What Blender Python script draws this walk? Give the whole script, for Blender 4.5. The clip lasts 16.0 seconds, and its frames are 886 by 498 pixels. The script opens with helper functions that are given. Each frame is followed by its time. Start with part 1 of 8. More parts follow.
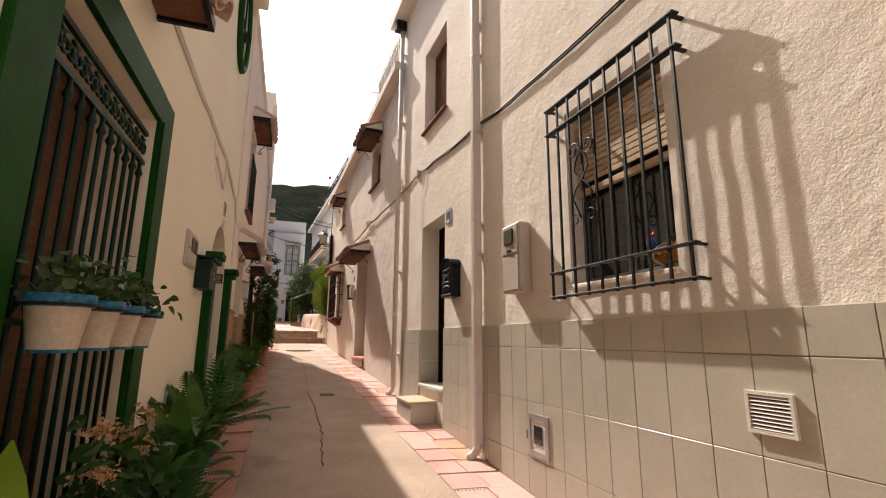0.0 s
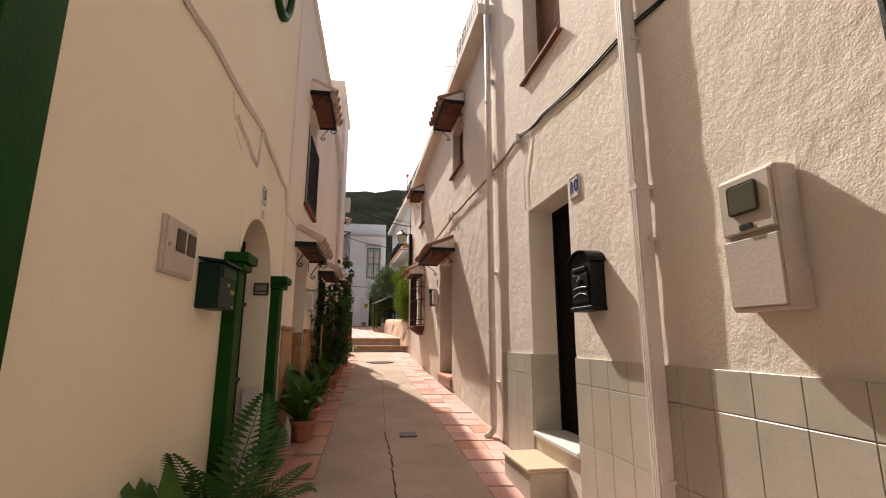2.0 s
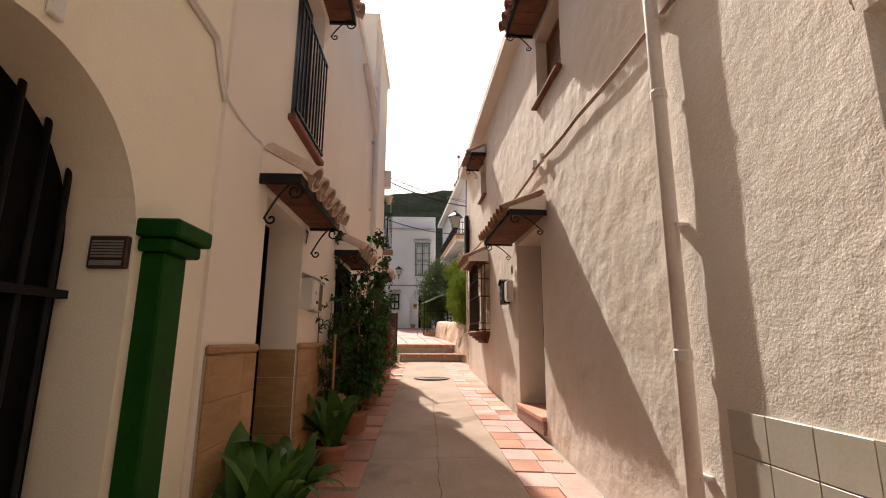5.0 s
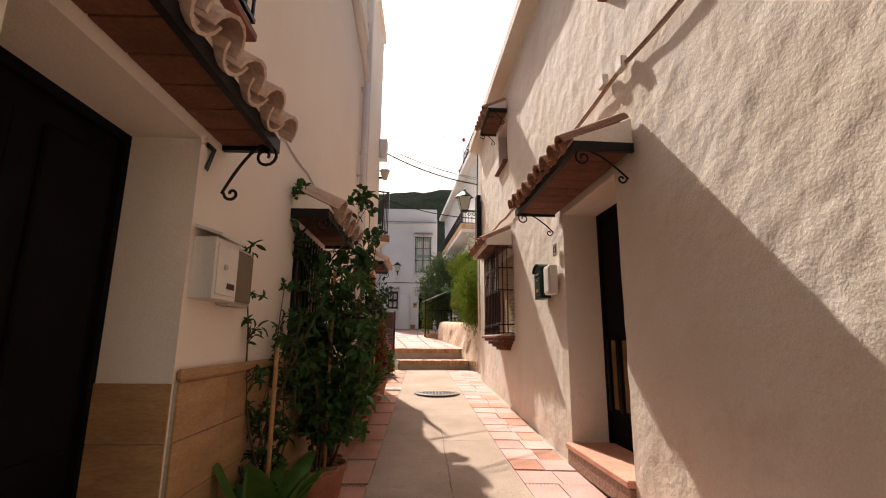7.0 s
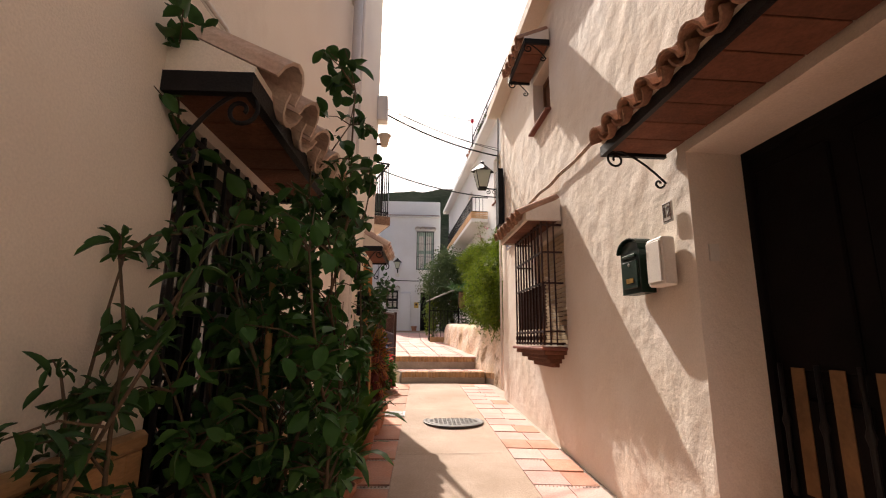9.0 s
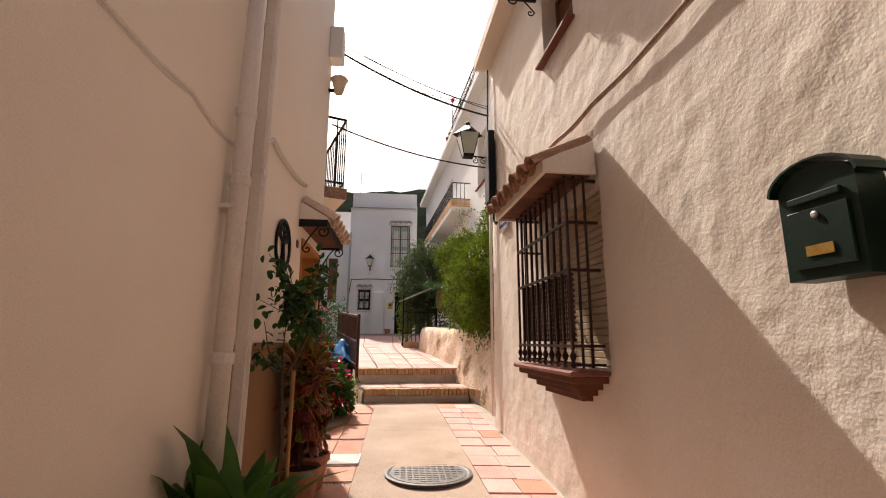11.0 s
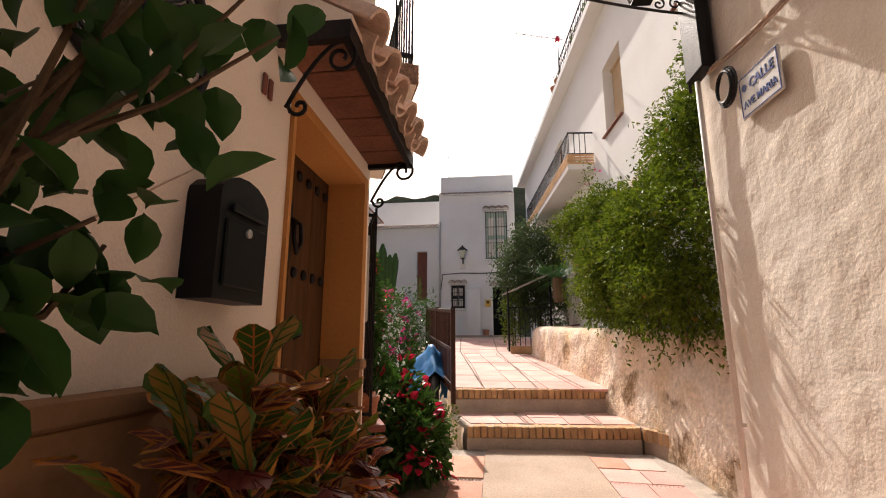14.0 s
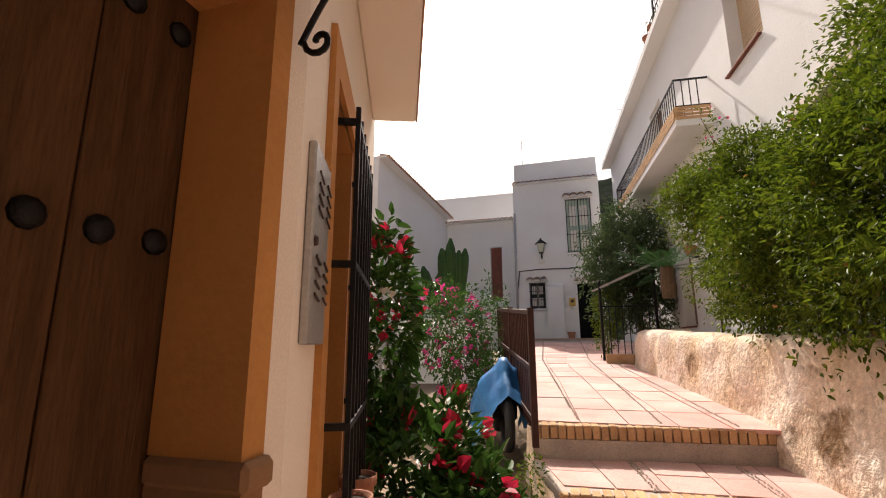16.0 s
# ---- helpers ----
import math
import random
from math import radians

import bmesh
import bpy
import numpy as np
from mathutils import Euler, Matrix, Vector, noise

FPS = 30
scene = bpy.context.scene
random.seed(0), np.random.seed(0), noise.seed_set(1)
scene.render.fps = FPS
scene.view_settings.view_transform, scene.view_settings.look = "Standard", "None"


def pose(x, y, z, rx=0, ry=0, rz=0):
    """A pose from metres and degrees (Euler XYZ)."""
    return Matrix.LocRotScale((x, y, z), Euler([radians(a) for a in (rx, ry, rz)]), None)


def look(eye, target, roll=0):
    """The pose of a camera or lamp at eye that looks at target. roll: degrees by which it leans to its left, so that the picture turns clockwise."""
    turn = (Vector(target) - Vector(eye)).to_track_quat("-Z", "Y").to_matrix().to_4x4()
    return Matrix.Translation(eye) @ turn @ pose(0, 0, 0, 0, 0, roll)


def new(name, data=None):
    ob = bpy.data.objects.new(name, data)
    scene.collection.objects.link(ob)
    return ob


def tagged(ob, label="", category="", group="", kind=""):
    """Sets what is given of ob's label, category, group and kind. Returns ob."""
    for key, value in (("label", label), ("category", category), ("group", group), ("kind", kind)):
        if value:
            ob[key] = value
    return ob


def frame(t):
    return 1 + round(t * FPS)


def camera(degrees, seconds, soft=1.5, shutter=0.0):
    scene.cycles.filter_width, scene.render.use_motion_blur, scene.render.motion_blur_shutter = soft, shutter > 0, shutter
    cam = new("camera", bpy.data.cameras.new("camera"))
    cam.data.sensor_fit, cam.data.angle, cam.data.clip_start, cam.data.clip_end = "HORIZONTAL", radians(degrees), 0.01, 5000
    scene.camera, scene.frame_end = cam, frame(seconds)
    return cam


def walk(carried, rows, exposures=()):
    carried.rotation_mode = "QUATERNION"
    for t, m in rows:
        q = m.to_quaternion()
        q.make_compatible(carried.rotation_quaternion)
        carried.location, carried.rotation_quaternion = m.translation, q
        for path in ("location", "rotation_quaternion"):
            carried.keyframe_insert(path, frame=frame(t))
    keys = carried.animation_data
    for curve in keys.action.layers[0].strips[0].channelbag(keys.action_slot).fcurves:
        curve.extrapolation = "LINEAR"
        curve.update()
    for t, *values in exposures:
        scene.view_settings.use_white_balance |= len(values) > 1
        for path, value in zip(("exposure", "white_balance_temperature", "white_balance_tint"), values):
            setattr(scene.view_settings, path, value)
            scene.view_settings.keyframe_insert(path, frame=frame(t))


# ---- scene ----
cam = camera(88.2, 16.0, soft=1.1)
METRES, EYE, TILT, LEAN, TURN = 15.0, 1.35, 0.0, 0.0, -18.4
ROWS = [
    (0.0, 0.0, 0.0, 0.0, -0.08, 11.29, -0.42),
    (0.5, -0.0109, 0.0278, 0.0077, 0.65, 11.24, -0.36),
    (1.0, -0.0141, 0.0563, 0.0097, 3.06, 11.23, -0.27),
    (1.5, -0.0169, 0.0854, 0.0151, 6.59, 11.18, -0.16),
    (2.0, -0.0238, 0.1158, 0.0182, 10.13, 11.22, -0.18),
    (2.5, -0.0285, 0.1477, 0.0165, 11.35, 11.24, -0.17),
    (3.0, -0.0395, 0.1826, 0.0172, 15.03, 11.21, -0.07),
    (3.5, -0.0517, 0.2092, 0.022, 16.13, 11.2, -0.19),
    (4.0, -0.0634, 0.2422, 0.0248, 16.44, 11.23, -0.27),
    (6.5, -0.1174, 0.4011, 0.0355, 16.25, 11.31, -0.45),
    (7.0, -0.1326, 0.431, 0.036, 16.26, 11.28, -0.46),
    (7.5, -0.1476, 0.4573, 0.0413, 16.36, 11.27, -0.53),
    (8.0, -0.1623, 0.4913, 0.0433, 16.37, 11.29, -0.54),
    (8.5, -0.1757, 0.5199, 0.0438, 16.43, 11.28, -0.57),
    (11.0, -0.2137, 0.6634, 0.053, 13.31, 11.43, -0.34),
    (11.5, -0.2288, 0.6903, 0.0557, 14.17, 11.43, -0.4),
    (12.0, -0.239, 0.7218, 0.0569, 14.48, 11.42, -0.33),
    (12.5, -0.2512, 0.7489, 0.0559, 16.64, 11.4, -0.22),
    (13.0, -0.269, 0.7783, 0.0586, 19.48, 11.37, -0.24),
    (13.5, -0.2781, 0.8076, 0.0589, 21.93, 11.46, -0.05),
    (14.0, -0.2895, 0.8374, 0.0575, 24.93, 11.49, 0.0),
    (14.5, -0.2981, 0.8602, 0.0608, 25.9, 11.54, 0.08),
    (15.0, -0.3057, 0.8848, 0.0624, 29.04, 11.64, 0.26),
    (15.5, -0.3163, 0.9078, 0.0612, 33.21, 11.66, 0.29),
    (16.0, -0.3296, 0.933, 0.0648, 34.81, 11.65, 0.26),
]
walk(cam, [(t, pose(0, 0, EYE, TILT, LEAN, TURN) @ pose(METRES * x, METRES * y, METRES * z, 90 + pitch, roll, yaw)) for t, x, y, z, yaw, pitch, roll in ROWS],
     exposures=[(0.0, 0.74, 6600, 15), (6.5, 0.74, 6600, 15), (8.5, 0.88, 6600, 15), (11.0, 0.66, 6600, 15.5), (16.0, 0.66, 6550, 15)])

# ---- light: hazy midday sun ahead and to the left, high ----
SUN_TO = Vector((-0.27, 0.95, 1.0)).normalized()      # from the ground towards the sun
sky = bpy.data.worlds.new("sky")
scene.world = sky
sky.use_nodes = True
sn = sky.node_tree.nodes
sn.clear()
s_out = sn.new("ShaderNodeOutputWorld")
s_bg = sn.new("ShaderNodeBackground")
s_tex = sn.new("ShaderNodeTexSky")
s_tex.sky_type = "NISHITA"
s_tex.sun_disc = False
s_tex.sun_elevation = radians(45)
s_tex.sun_rotation = radians(-18)
s_tex.air_density, s_tex.dust_density, s_tex.ozone_density = 1.0, 6.0, 0.6
s_bg.inputs["Strength"].default_value = 0.086
sky.node_tree.links.new(s_tex.outputs[0], s_bg.inputs["Color"])
sky.node_tree.links.new(s_bg.outputs[0], s_out.inputs["Surface"])
sun_data = bpy.data.lights.new("sun", "SUN")
sun_data.energy, sun_data.angle, sun_data.color = 4.0, radians(0.6), (1.0, 0.93, 0.82)
sun = new("sun", sun_data)
sun.matrix_world = look(SUN_TO * 60, (0, 0, 0))


# ---- materials ----
def shader(name):
    m = bpy.data.materials.new(name)
    m.use_nodes = True
    t = m.node_tree
    return m, t, t.nodes["Principled BSDF"]


def noise_of(t, pos, scale, detail=4.0, rough=0.55):
    n = t.nodes.new("ShaderNodeTexNoise")
    n.inputs["Scale"].default_value, n.inputs["Detail"].default_value, n.inputs["Roughness"].default_value = scale, detail, rough
    t.links.new(pos, n.inputs["Vector"])
    return n.outputs["Fac"]


def ramp(t, fac, lo, hi):
    r = t.nodes.new("ShaderNodeMapRange")
    r.inputs["From Min"].default_value, r.inputs["From Max"].default_value = lo, hi
    t.links.new(fac, r.inputs["Value"])
    return r.outputs["Result"]


def blend(t, fac, a, b):
    x = t.nodes.new("ShaderNodeMix")
    x.data_type = "RGBA"
    for sock, v in ((x.inputs["Factor"], fac), (x.inputs[6], a), (x.inputs[7], b)):
        if isinstance(v, bpy.types.NodeSocket):
            t.links.new(v, sock)
        else:
            sock.default_value = v if isinstance(v, float) else (*v, 1)
    return x.outputs[2]


def surface(name, c1, c2, scale=2.0, rough=0.8, bump=0.25, bscale=40.0, fine=0.15, metal=0.0, piece=0.0, stain=None, stain_at=(0.58, 0.72), stain_scale=0.9, stretch=None, local=False, relief=0.01, spec=0.22, swell=0.0, swell_scale=9.0):
    """Two-scale procedural surface: c1 to c2 in broad patches, fine grain, bump, and stains with a shape of their own."""
    m, t, p = shader(name)
    src = t.nodes.new("ShaderNodeTexCoord").outputs["Object"] if local else t.nodes.new("ShaderNodeNewGeometry").outputs["Position"]
    if stretch:
        mp = t.nodes.new("ShaderNodeMapping")
        mp.inputs["Scale"].default_value = stretch
        t.links.new(src, mp.inputs["Vector"])
        src = mp.outputs["Vector"]
    col = blend(t, ramp(t, noise_of(t, src, scale), 0.32, 0.68), c1, c2)
    if stain:
        col = blend(t, ramp(t, noise_of(t, src, stain_scale, 7.0, 0.68), *stain_at), col, stain)
    grain = noise_of(t, src, bscale, 3.0)
    hsv = t.nodes.new("ShaderNodeHueSaturation")
    val = ramp(t, grain, 0.3, 0.7)
    mr = t.nodes.new("ShaderNodeMapRange")
    mr.inputs["To Min"].default_value, mr.inputs["To Max"].default_value = 1 - fine, 1 + fine
    t.links.new(val, mr.inputs["Value"])
    value = mr.outputs["Result"]
    if piece:
        info = t.nodes.new("ShaderNodeObjectInfo")
        pr = t.nodes.new("ShaderNodeMapRange")
        pr.inputs["To Min"].default_value, pr.inputs["To Max"].default_value = 1 - piece, 1 + piece
        t.links.new(info.outputs["Random"], pr.inputs["Value"])
        mul = t.nodes.new("ShaderNodeMath")
        mul.operation = "MULTIPLY"
        t.links.new(value, mul.inputs[0])
        t.links.new(pr.outputs["Result"], mul.inputs[1])
        value = mul.outputs[0]
    t.links.new(value, hsv.inputs["Value"])
    t.links.new(col, hsv.inputs["Color"])
    t.links.new(hsv.outputs["Color"], p.inputs["Base Color"])
    p.inputs["Roughness"].default_value, p.inputs["Metallic"].default_value = rough, metal
    p.inputs["Specular IOR Level"].default_value = spec
    if bump:
        b = t.nodes.new("ShaderNodeBump")
        b.inputs["Strength"].default_value, b.inputs["Distance"].default_value = bump, relief
        t.links.new(grain, b.inputs["Height"])
        if swell:            # trowel swells under the fine grain
            b2 = t.nodes.new("ShaderNodeBump")
            b2.inputs["Strength"].default_value, b2.inputs["Distance"].default_value = 0.8, swell
            t.links.new(noise_of(t, src, swell_scale, 5.0, 0.62), b2.inputs["Height"])
            t.links.new(b2.outputs["Normal"], b.inputs["Normal"])
        t.links.new(b.outputs["Normal"], p.inputs["Normal"])
    return m


def leaf_surface(name, c1, c2, rough=0.45, translucent=0.3, scale=9.0):
    m, t, p = shader(name)
    g = t.nodes.new("ShaderNodeNewGeometry")
    info = t.nodes.new("ShaderNodeObjectInfo")
    add = t.nodes.new("ShaderNodeMath")
    add.operation = "ADD"
    t.links.new(g.outputs["Random Per Island"], add.inputs[0])
    t.links.new(info.outputs["Random"], add.inputs[1])
    fr = t.nodes.new("ShaderNodeMath")
    fr.operation = "FRACT"
    t.links.new(add.outputs[0], fr.inputs[0])
    mixed = blend(t, fr.outputs[0], c1, c2)
    col = blend(t, ramp(t, noise_of(t, g.outputs["Position"], scale), 0.4, 0.8), mixed, tuple(min(1, 1.25 * v) for v in c2))
    t.links.new(col, p.inputs["Base Color"])
    p.inputs["Roughness"].default_value = rough
    p.inputs["Specular IOR Level"].default_value = 0.2
    tr = t.nodes.new("ShaderNodeBsdfTranslucent")
    t.links.new(col, tr.inputs["Color"])
    mx = t.nodes.new("ShaderNodeMixShader")
    mx.inputs[0].default_value = translucent
    t.links.new(p.outputs[0], mx.inputs[1])
    t.links.new(tr.outputs[0], mx.inputs[2])
    t.links.new(mx.outputs[0], t.nodes["Material Output"].inputs["Surface"])
    return m


def glass_surface(name, tint, rough=0.03):
    m, t, p = shader(name)
    p.inputs["Base Color"].default_value = (*tint, 1)
    p.inputs["Roughness"].default_value = rough
    p.inputs["Specular IOR Level"].default_value = 0.8
    return m


PLASTER_R = surface("lime_plaster", (0.80, 0.73, 0.65), (0.74, 0.64, 0.53), 1.3, 0.9, 0.22, 90, 0.06, stain=(0.60, 0.46, 0.35), stain_at=(0.60, 0.85), relief=0.008, swell=0.016, swell_scale=5.5)
PLASTER_10 = surface("gritty_plaster", (0.84, 0.78, 0.70), (0.79, 0.70, 0.61), 1.6, 0.9, 0.30, 110, 0.07, stain=(0.56, 0.46, 0.36), stain_at=(0.64, 0.88), relief=0.010, swell=0.011, swell_scale=14.0)
PLASTER_L = surface("smooth_cream_plaster", (0.89, 0.82, 0.66), (0.86, 0.77, 0.60), 0.9, 0.85, 0.25, 170, 0.05, stain=(0.70, 0.62, 0.50), stain_at=(0.62, 0.95), swell=0.006, swell_scale=6.0)
PLASTER_B = surface("pinkish_white_plaster", (0.88, 0.80, 0.69), (0.83, 0.73, 0.62), 0.8, 0.85, 0.25, 150, 0.05, stain=(0.70, 0.60, 0.50), stain_at=(0.64, 0.95), swell=0.006, swell_scale=6.0)
WHITEWASH = surface("old_whitewash", (0.80, 0.80, 0.80), (0.72, 0.71, 0.69), 0.7, 0.9, 0.4, 30, 0.05, stain=(0.34, 0.30, 0.27), stain_at=(0.66, 0.82), stain_scale=1.3)
WHITE_HOUSE = surface("white_wall_paint", (0.80, 0.80, 0.79), (0.74, 0.73, 0.71), 0.6, 0.88, 0.25, 40, 0.03, stain=(0.55, 0.42, 0.30), stain_at=(0.68, 0.9))
GARDEN_WALL = surface("flaking_garden_wall_wash", (0.80, 0.69, 0.58), (0.64, 0.46, 0.28), 1.8, 0.95, 0.6, 26, 0.16, stain=(0.24, 0.15, 0.08), stain_at=(0.55, 0.64), stain_scale=1.5, relief=0.02, swell=0.06, swell_scale=5.0)
CONCRETE = surface("worn_concrete", (0.47, 0.36, 0.285), (0.37, 0.275, 0.205), 1.6, 0.85, 0.45, 90, 0.18, stain=(0.24, 0.19, 0.15), stain_at=(0.60, 0.78), stain_scale=1.1)
TERRACOTTA = surface("terracotta_paver", (0.50, 0.23, 0.15), (0.58, 0.32, 0.23), 3.0, 0.75, 0.35, 60, 0.12, piece=0.14, stain=(0.40, 0.30, 0.24), stain_at=(0.58, 0.8))
PINK_PAVER = surface("pink_paver", (0.58, 0.31, 0.26), (0.63, 0.43, 0.38), 2.0, 0.75, 0.35, 60, 0.1, piece=0.12, stain=(0.45, 0.36, 0.32), stain_at=(0.58, 0.8))
MORTAR = surface("pale_mortar", (0.50, 0.43, 0.36), (0.40, 0.34, 0.29), 6, 0.95, 0.5, 80, 0.15)
PEBBLE = surface("dark_pebble", (0.26, 0.20, 0.16), (0.42, 0.33, 0.27), 25, 0.7, 0.5, 90, 0.2)
BRICK = surface("step_brick", (0.56, 0.36, 0.19), (0.44, 0.26, 0.13), 9, 0.85, 0.5, 90, 0.15, piece=0.2)
CLAY = surface("clay_roof_tile", (0.42, 0.24, 0.16), (0.30, 0.17, 0.11), 7, 0.85, 0.4, 60, 0.18, piece=0.18, stain=(0.12, 0.09, 0.07), stain_at=(0.6, 0.8), stain_scale=5)
CLAY_PALE = surface("limewashed_roof_tile", (0.66, 0.52, 0.42), (0.55, 0.38, 0.29), 6, 0.85, 0.4, 60, 0.12, piece=0.1)
RASILLA = surface("thin_brick_soffit", (0.20, 0.085, 0.05), (0.14, 0.06, 0.036), 8, 0.85, 0.4, 60, 0.15, piece=0.15)
WALL_TILE = surface("greenish_beige_wall_tile", (0.47, 0.44, 0.36), (0.53, 0.49, 0.41), 4, 0.28, 0.05, 60, 0.05, piece=0.04)
STONE_TILE = surface("travertine_wall_tile", (0.34, 0.19, 0.085), (0.45, 0.275, 0.13), 3, 0.5, 0.25, 30, 0.16, piece=0.08, stretch=(1, 1, 5))
OCHRE = surface("ochre_wainscot_paint", (0.30, 0.17, 0.085), (0.25, 0.14, 0.07), 2, 0.8, 0.3, 50, 0.06)
ORANGE = surface("orange_render", (0.56, 0.27, 0.085), (0.48, 0.22, 0.065), 2, 0.8, 0.25, 60, 0.05)
GROUT = surface("tile_grout", (0.50, 0.45, 0.38), (0.42, 0.37, 0.31), 8, 0.95, 0.3, 80, 0.1)
IRON = surface("black_iron", (0.010, 0.010, 0.011), (0.018, 0.017, 0.017), 9, 0.5, 0.2, 120, 0.2, metal=0.3)
BROWN_IRON = surface("brown_painted_iron", (0.055, 0.022, 0.017), (0.036, 0.015, 0.012), 9, 0.45, 0.2, 120, 0.2, metal=0.1)
GREEN = surface("dark_green_paint", (0.008, 0.066, 0.005), (0.005, 0.045, 0.004), 4, 0.55, 0.15, 70, 0.1, spec=0.12)
GREEN_BOX = surface("green_enamel", (0.004, 0.024, 0.013), (0.003, 0.016, 0.010), 5, 0.4, 0.05, 90, 0.1)
BLACK_BOX = surface("black_enamel", (0.006, 0.007, 0.008), (0.011, 0.012, 0.013), 5, 0.45, 0.05, 90, 0.1, spec=0.15)
BLACK_DOOR = surface("black_painted_door", (0.005, 0.005, 0.005), (0.009, 0.008, 0.008), 5, 0.7, 0.1, 60, 0.1, spec=0.06)
CURTAIN = surface("beige_curtain", (0.20, 0.12, 0.055), (0.13, 0.08, 0.04), 6, 0.9, 0.2, 40, 0.1)
WHITE_PAINT = surface("white_enamel", (0.76, 0.72, 0.66), (0.70, 0.66, 0.60), 4, 0.45, 0.08, 90, 0.05)
PIPE_WHITE = surface("painted_pipe", (0.76, 0.70, 0.64), (0.68, 0.61, 0.55), 3, 0.55, 0.1, 60, 0.06, stain=(0.50, 0.36, 0.25), stain_at=(0.64, 0.85))
GREY_BOX = surface("beige_meter_plastic", (0.55, 0.49, 0.42), (0.48, 0.43, 0.37), 5, 0.5, 0.1, 60, 0.06)
STEEL = surface("brushed_steel", (0.50, 0.49, 0.47), (0.42, 0.41, 0.40), 6, 0.4, 0.1, 90, 0.1, metal=0.6)
DARK_WOOD = surface("dark_door_wood", (0.010, 0.007, 0.006), (0.007, 0.005, 0.0045), 4, 0.7, 0.3, 30, 0.2, stretch=(8, 8, 1), spec=0.08)
DOOR_WOOD = surface("varnished_door_wood", (0.115, 0.056, 0.024), (0.07, 0.035, 0.015), 3, 0.6, 0.35, 24, 0.25, stretch=(9, 9, 0.7), spec=0.12)
SHUTTER = surface("beige_roller_slat", (0.56, 0.42, 0.27), (0.50, 0.37, 0.23), 4, 0.55, 0.1, 60, 0.05)
SHUTTER_W = surface("brown_blind_slat", (0.22, 0.11, 0.06), (0.16, 0.08, 0.045), 5, 0.6, 0.2, 60, 0.12)
LATTICE = surface("dark_lattice", (0.10, 0.05, 0.032), (0.07, 0.034, 0.024), 6, 0.6, 0.2, 60, 0.15)
GLASS = glass_surface("dark_window_glass", (0.02, 0.025, 0.028))
LAMP_GLASS = glass_surface("frosted_lamp_glass", (0.42, 0.46, 0.36), 0.3)
CABLE = surface("plastered_cable", (0.55, 0.43, 0.34), (0.42, 0.31, 0.24), 12, 0.8, 0.3, 60, 0.15)
CABLE_BLACK = surface("black_cable", (0.02, 0.02, 0.022), (0.03, 0.03, 0.03), 9, 0.6, 0.1, 60, 0.1)
POT = surface("terracotta_pot", (0.42, 0.19, 0.11), (0.34, 0.15, 0.09), 6, 0.8, 0.3, 50, 0.15)
POT_CREAM = surface("cream_glazed_pot", (0.66, 0.56, 0.44), (0.58, 0.48, 0.37), 6, 0.5, 0.15, 50, 0.1)
POT_BLUE = surface("blue_painted_rim", (0.012, 0.085, 0.19), (0.05, 0.24, 0.36), 55, 0.35, 0.1, 60, 0.15)
SOIL = surface("potting_soil", (0.035, 0.022, 0.014), (0.06, 0.04, 0.026), 20, 0.95, 0.8, 80, 0.3)
BARK = surface("plant_stem", (0.13, 0.085, 0.05), (0.09, 0.06, 0.035), 12, 0.85, 0.5, 70, 0.2)
CANE = surface("bamboo_stake", (0.45, 0.25, 0.10), (0.36, 0.19, 0.07), 10, 0.6, 0.2, 50, 0.12)
BLUE_CLOTH = surface("blue_tarpaulin", (0.025, 0.13, 0.34), (0.03, 0.18, 0.42), 5, 0.55, 0.4, 14, 0.1)
CERAMIC = surface("white_ceramic_plate", (0.74, 0.74, 0.72), (0.68, 0.68, 0.66), 6, 0.25, 0.03, 60, 0.03)
INK_BLUE = surface("cobalt_lettering", (0.02, 0.05, 0.22), (0.03, 0.07, 0.28), 6, 0.3, 0.0, 60, 0.05)
INK_DARK = surface("dark_brown_lettering", (0.05, 0.03, 0.02), (0.07, 0.04, 0.03), 6, 0.4, 0.0, 60, 0.05)
BRASS = surface("brass", (0.55, 0.36, 0.10), (0.45, 0.28, 0.08), 8, 0.35, 0.05, 60, 0.08, metal=0.8)
# distance haze is mixed into these greens, so they are lighter and greyer
HILL = surface("hazed_wooded_hillside", (0.018, 0.025, 0.016), (0.038, 0.042, 0.032), 0.05, 0.95, 0.6, 0.5, 0.35, relief=2.0, spec=0.0)
EARTH = surface("dry_earth", (0.26, 0.19, 0.13), (0.20, 0.15, 0.10), 0.4, 0.95, 0.5, 20, 0.15)
MANHOLE = surface("cast_iron_cover", (0.16, 0.15, 0.14), (0.11, 0.105, 0.10), 9, 0.55, 0.4, 60, 0.15, metal=0.3)
TILE_PATTERN = surface("patterned_riser_tile", (0.40, 0.24, 0.16), (0.14, 0.09, 0.06), 45, 0.4, 0.1, 60, 0.1)
RED_SILL = surface("red_brick_sill", (0.24, 0.085, 0.06), (0.18, 0.07, 0.05), 6, 0.7, 0.3, 50, 0.12)
AWNING = surface("grey_canopy", (0.30, 0.29, 0.28), (0.24, 0.23, 0.22), 5, 0.7, 0.1, 50, 0.1)
ASPID = leaf_surface("broad_green_leaf", (0.035, 0.095, 0.014), (0.07, 0.15, 0.022), 0.4, 0.22)
FERN = leaf_surface("fern_green", (0.03, 0.09, 0.018), (0.05, 0.13, 0.028), 0.5, 0.25)
ROSE_LEAF = leaf_surface("dark_rose_leaf", (0.018, 0.055, 0.014), (0.04, 0.10, 0.022), 0.4, 0.25)
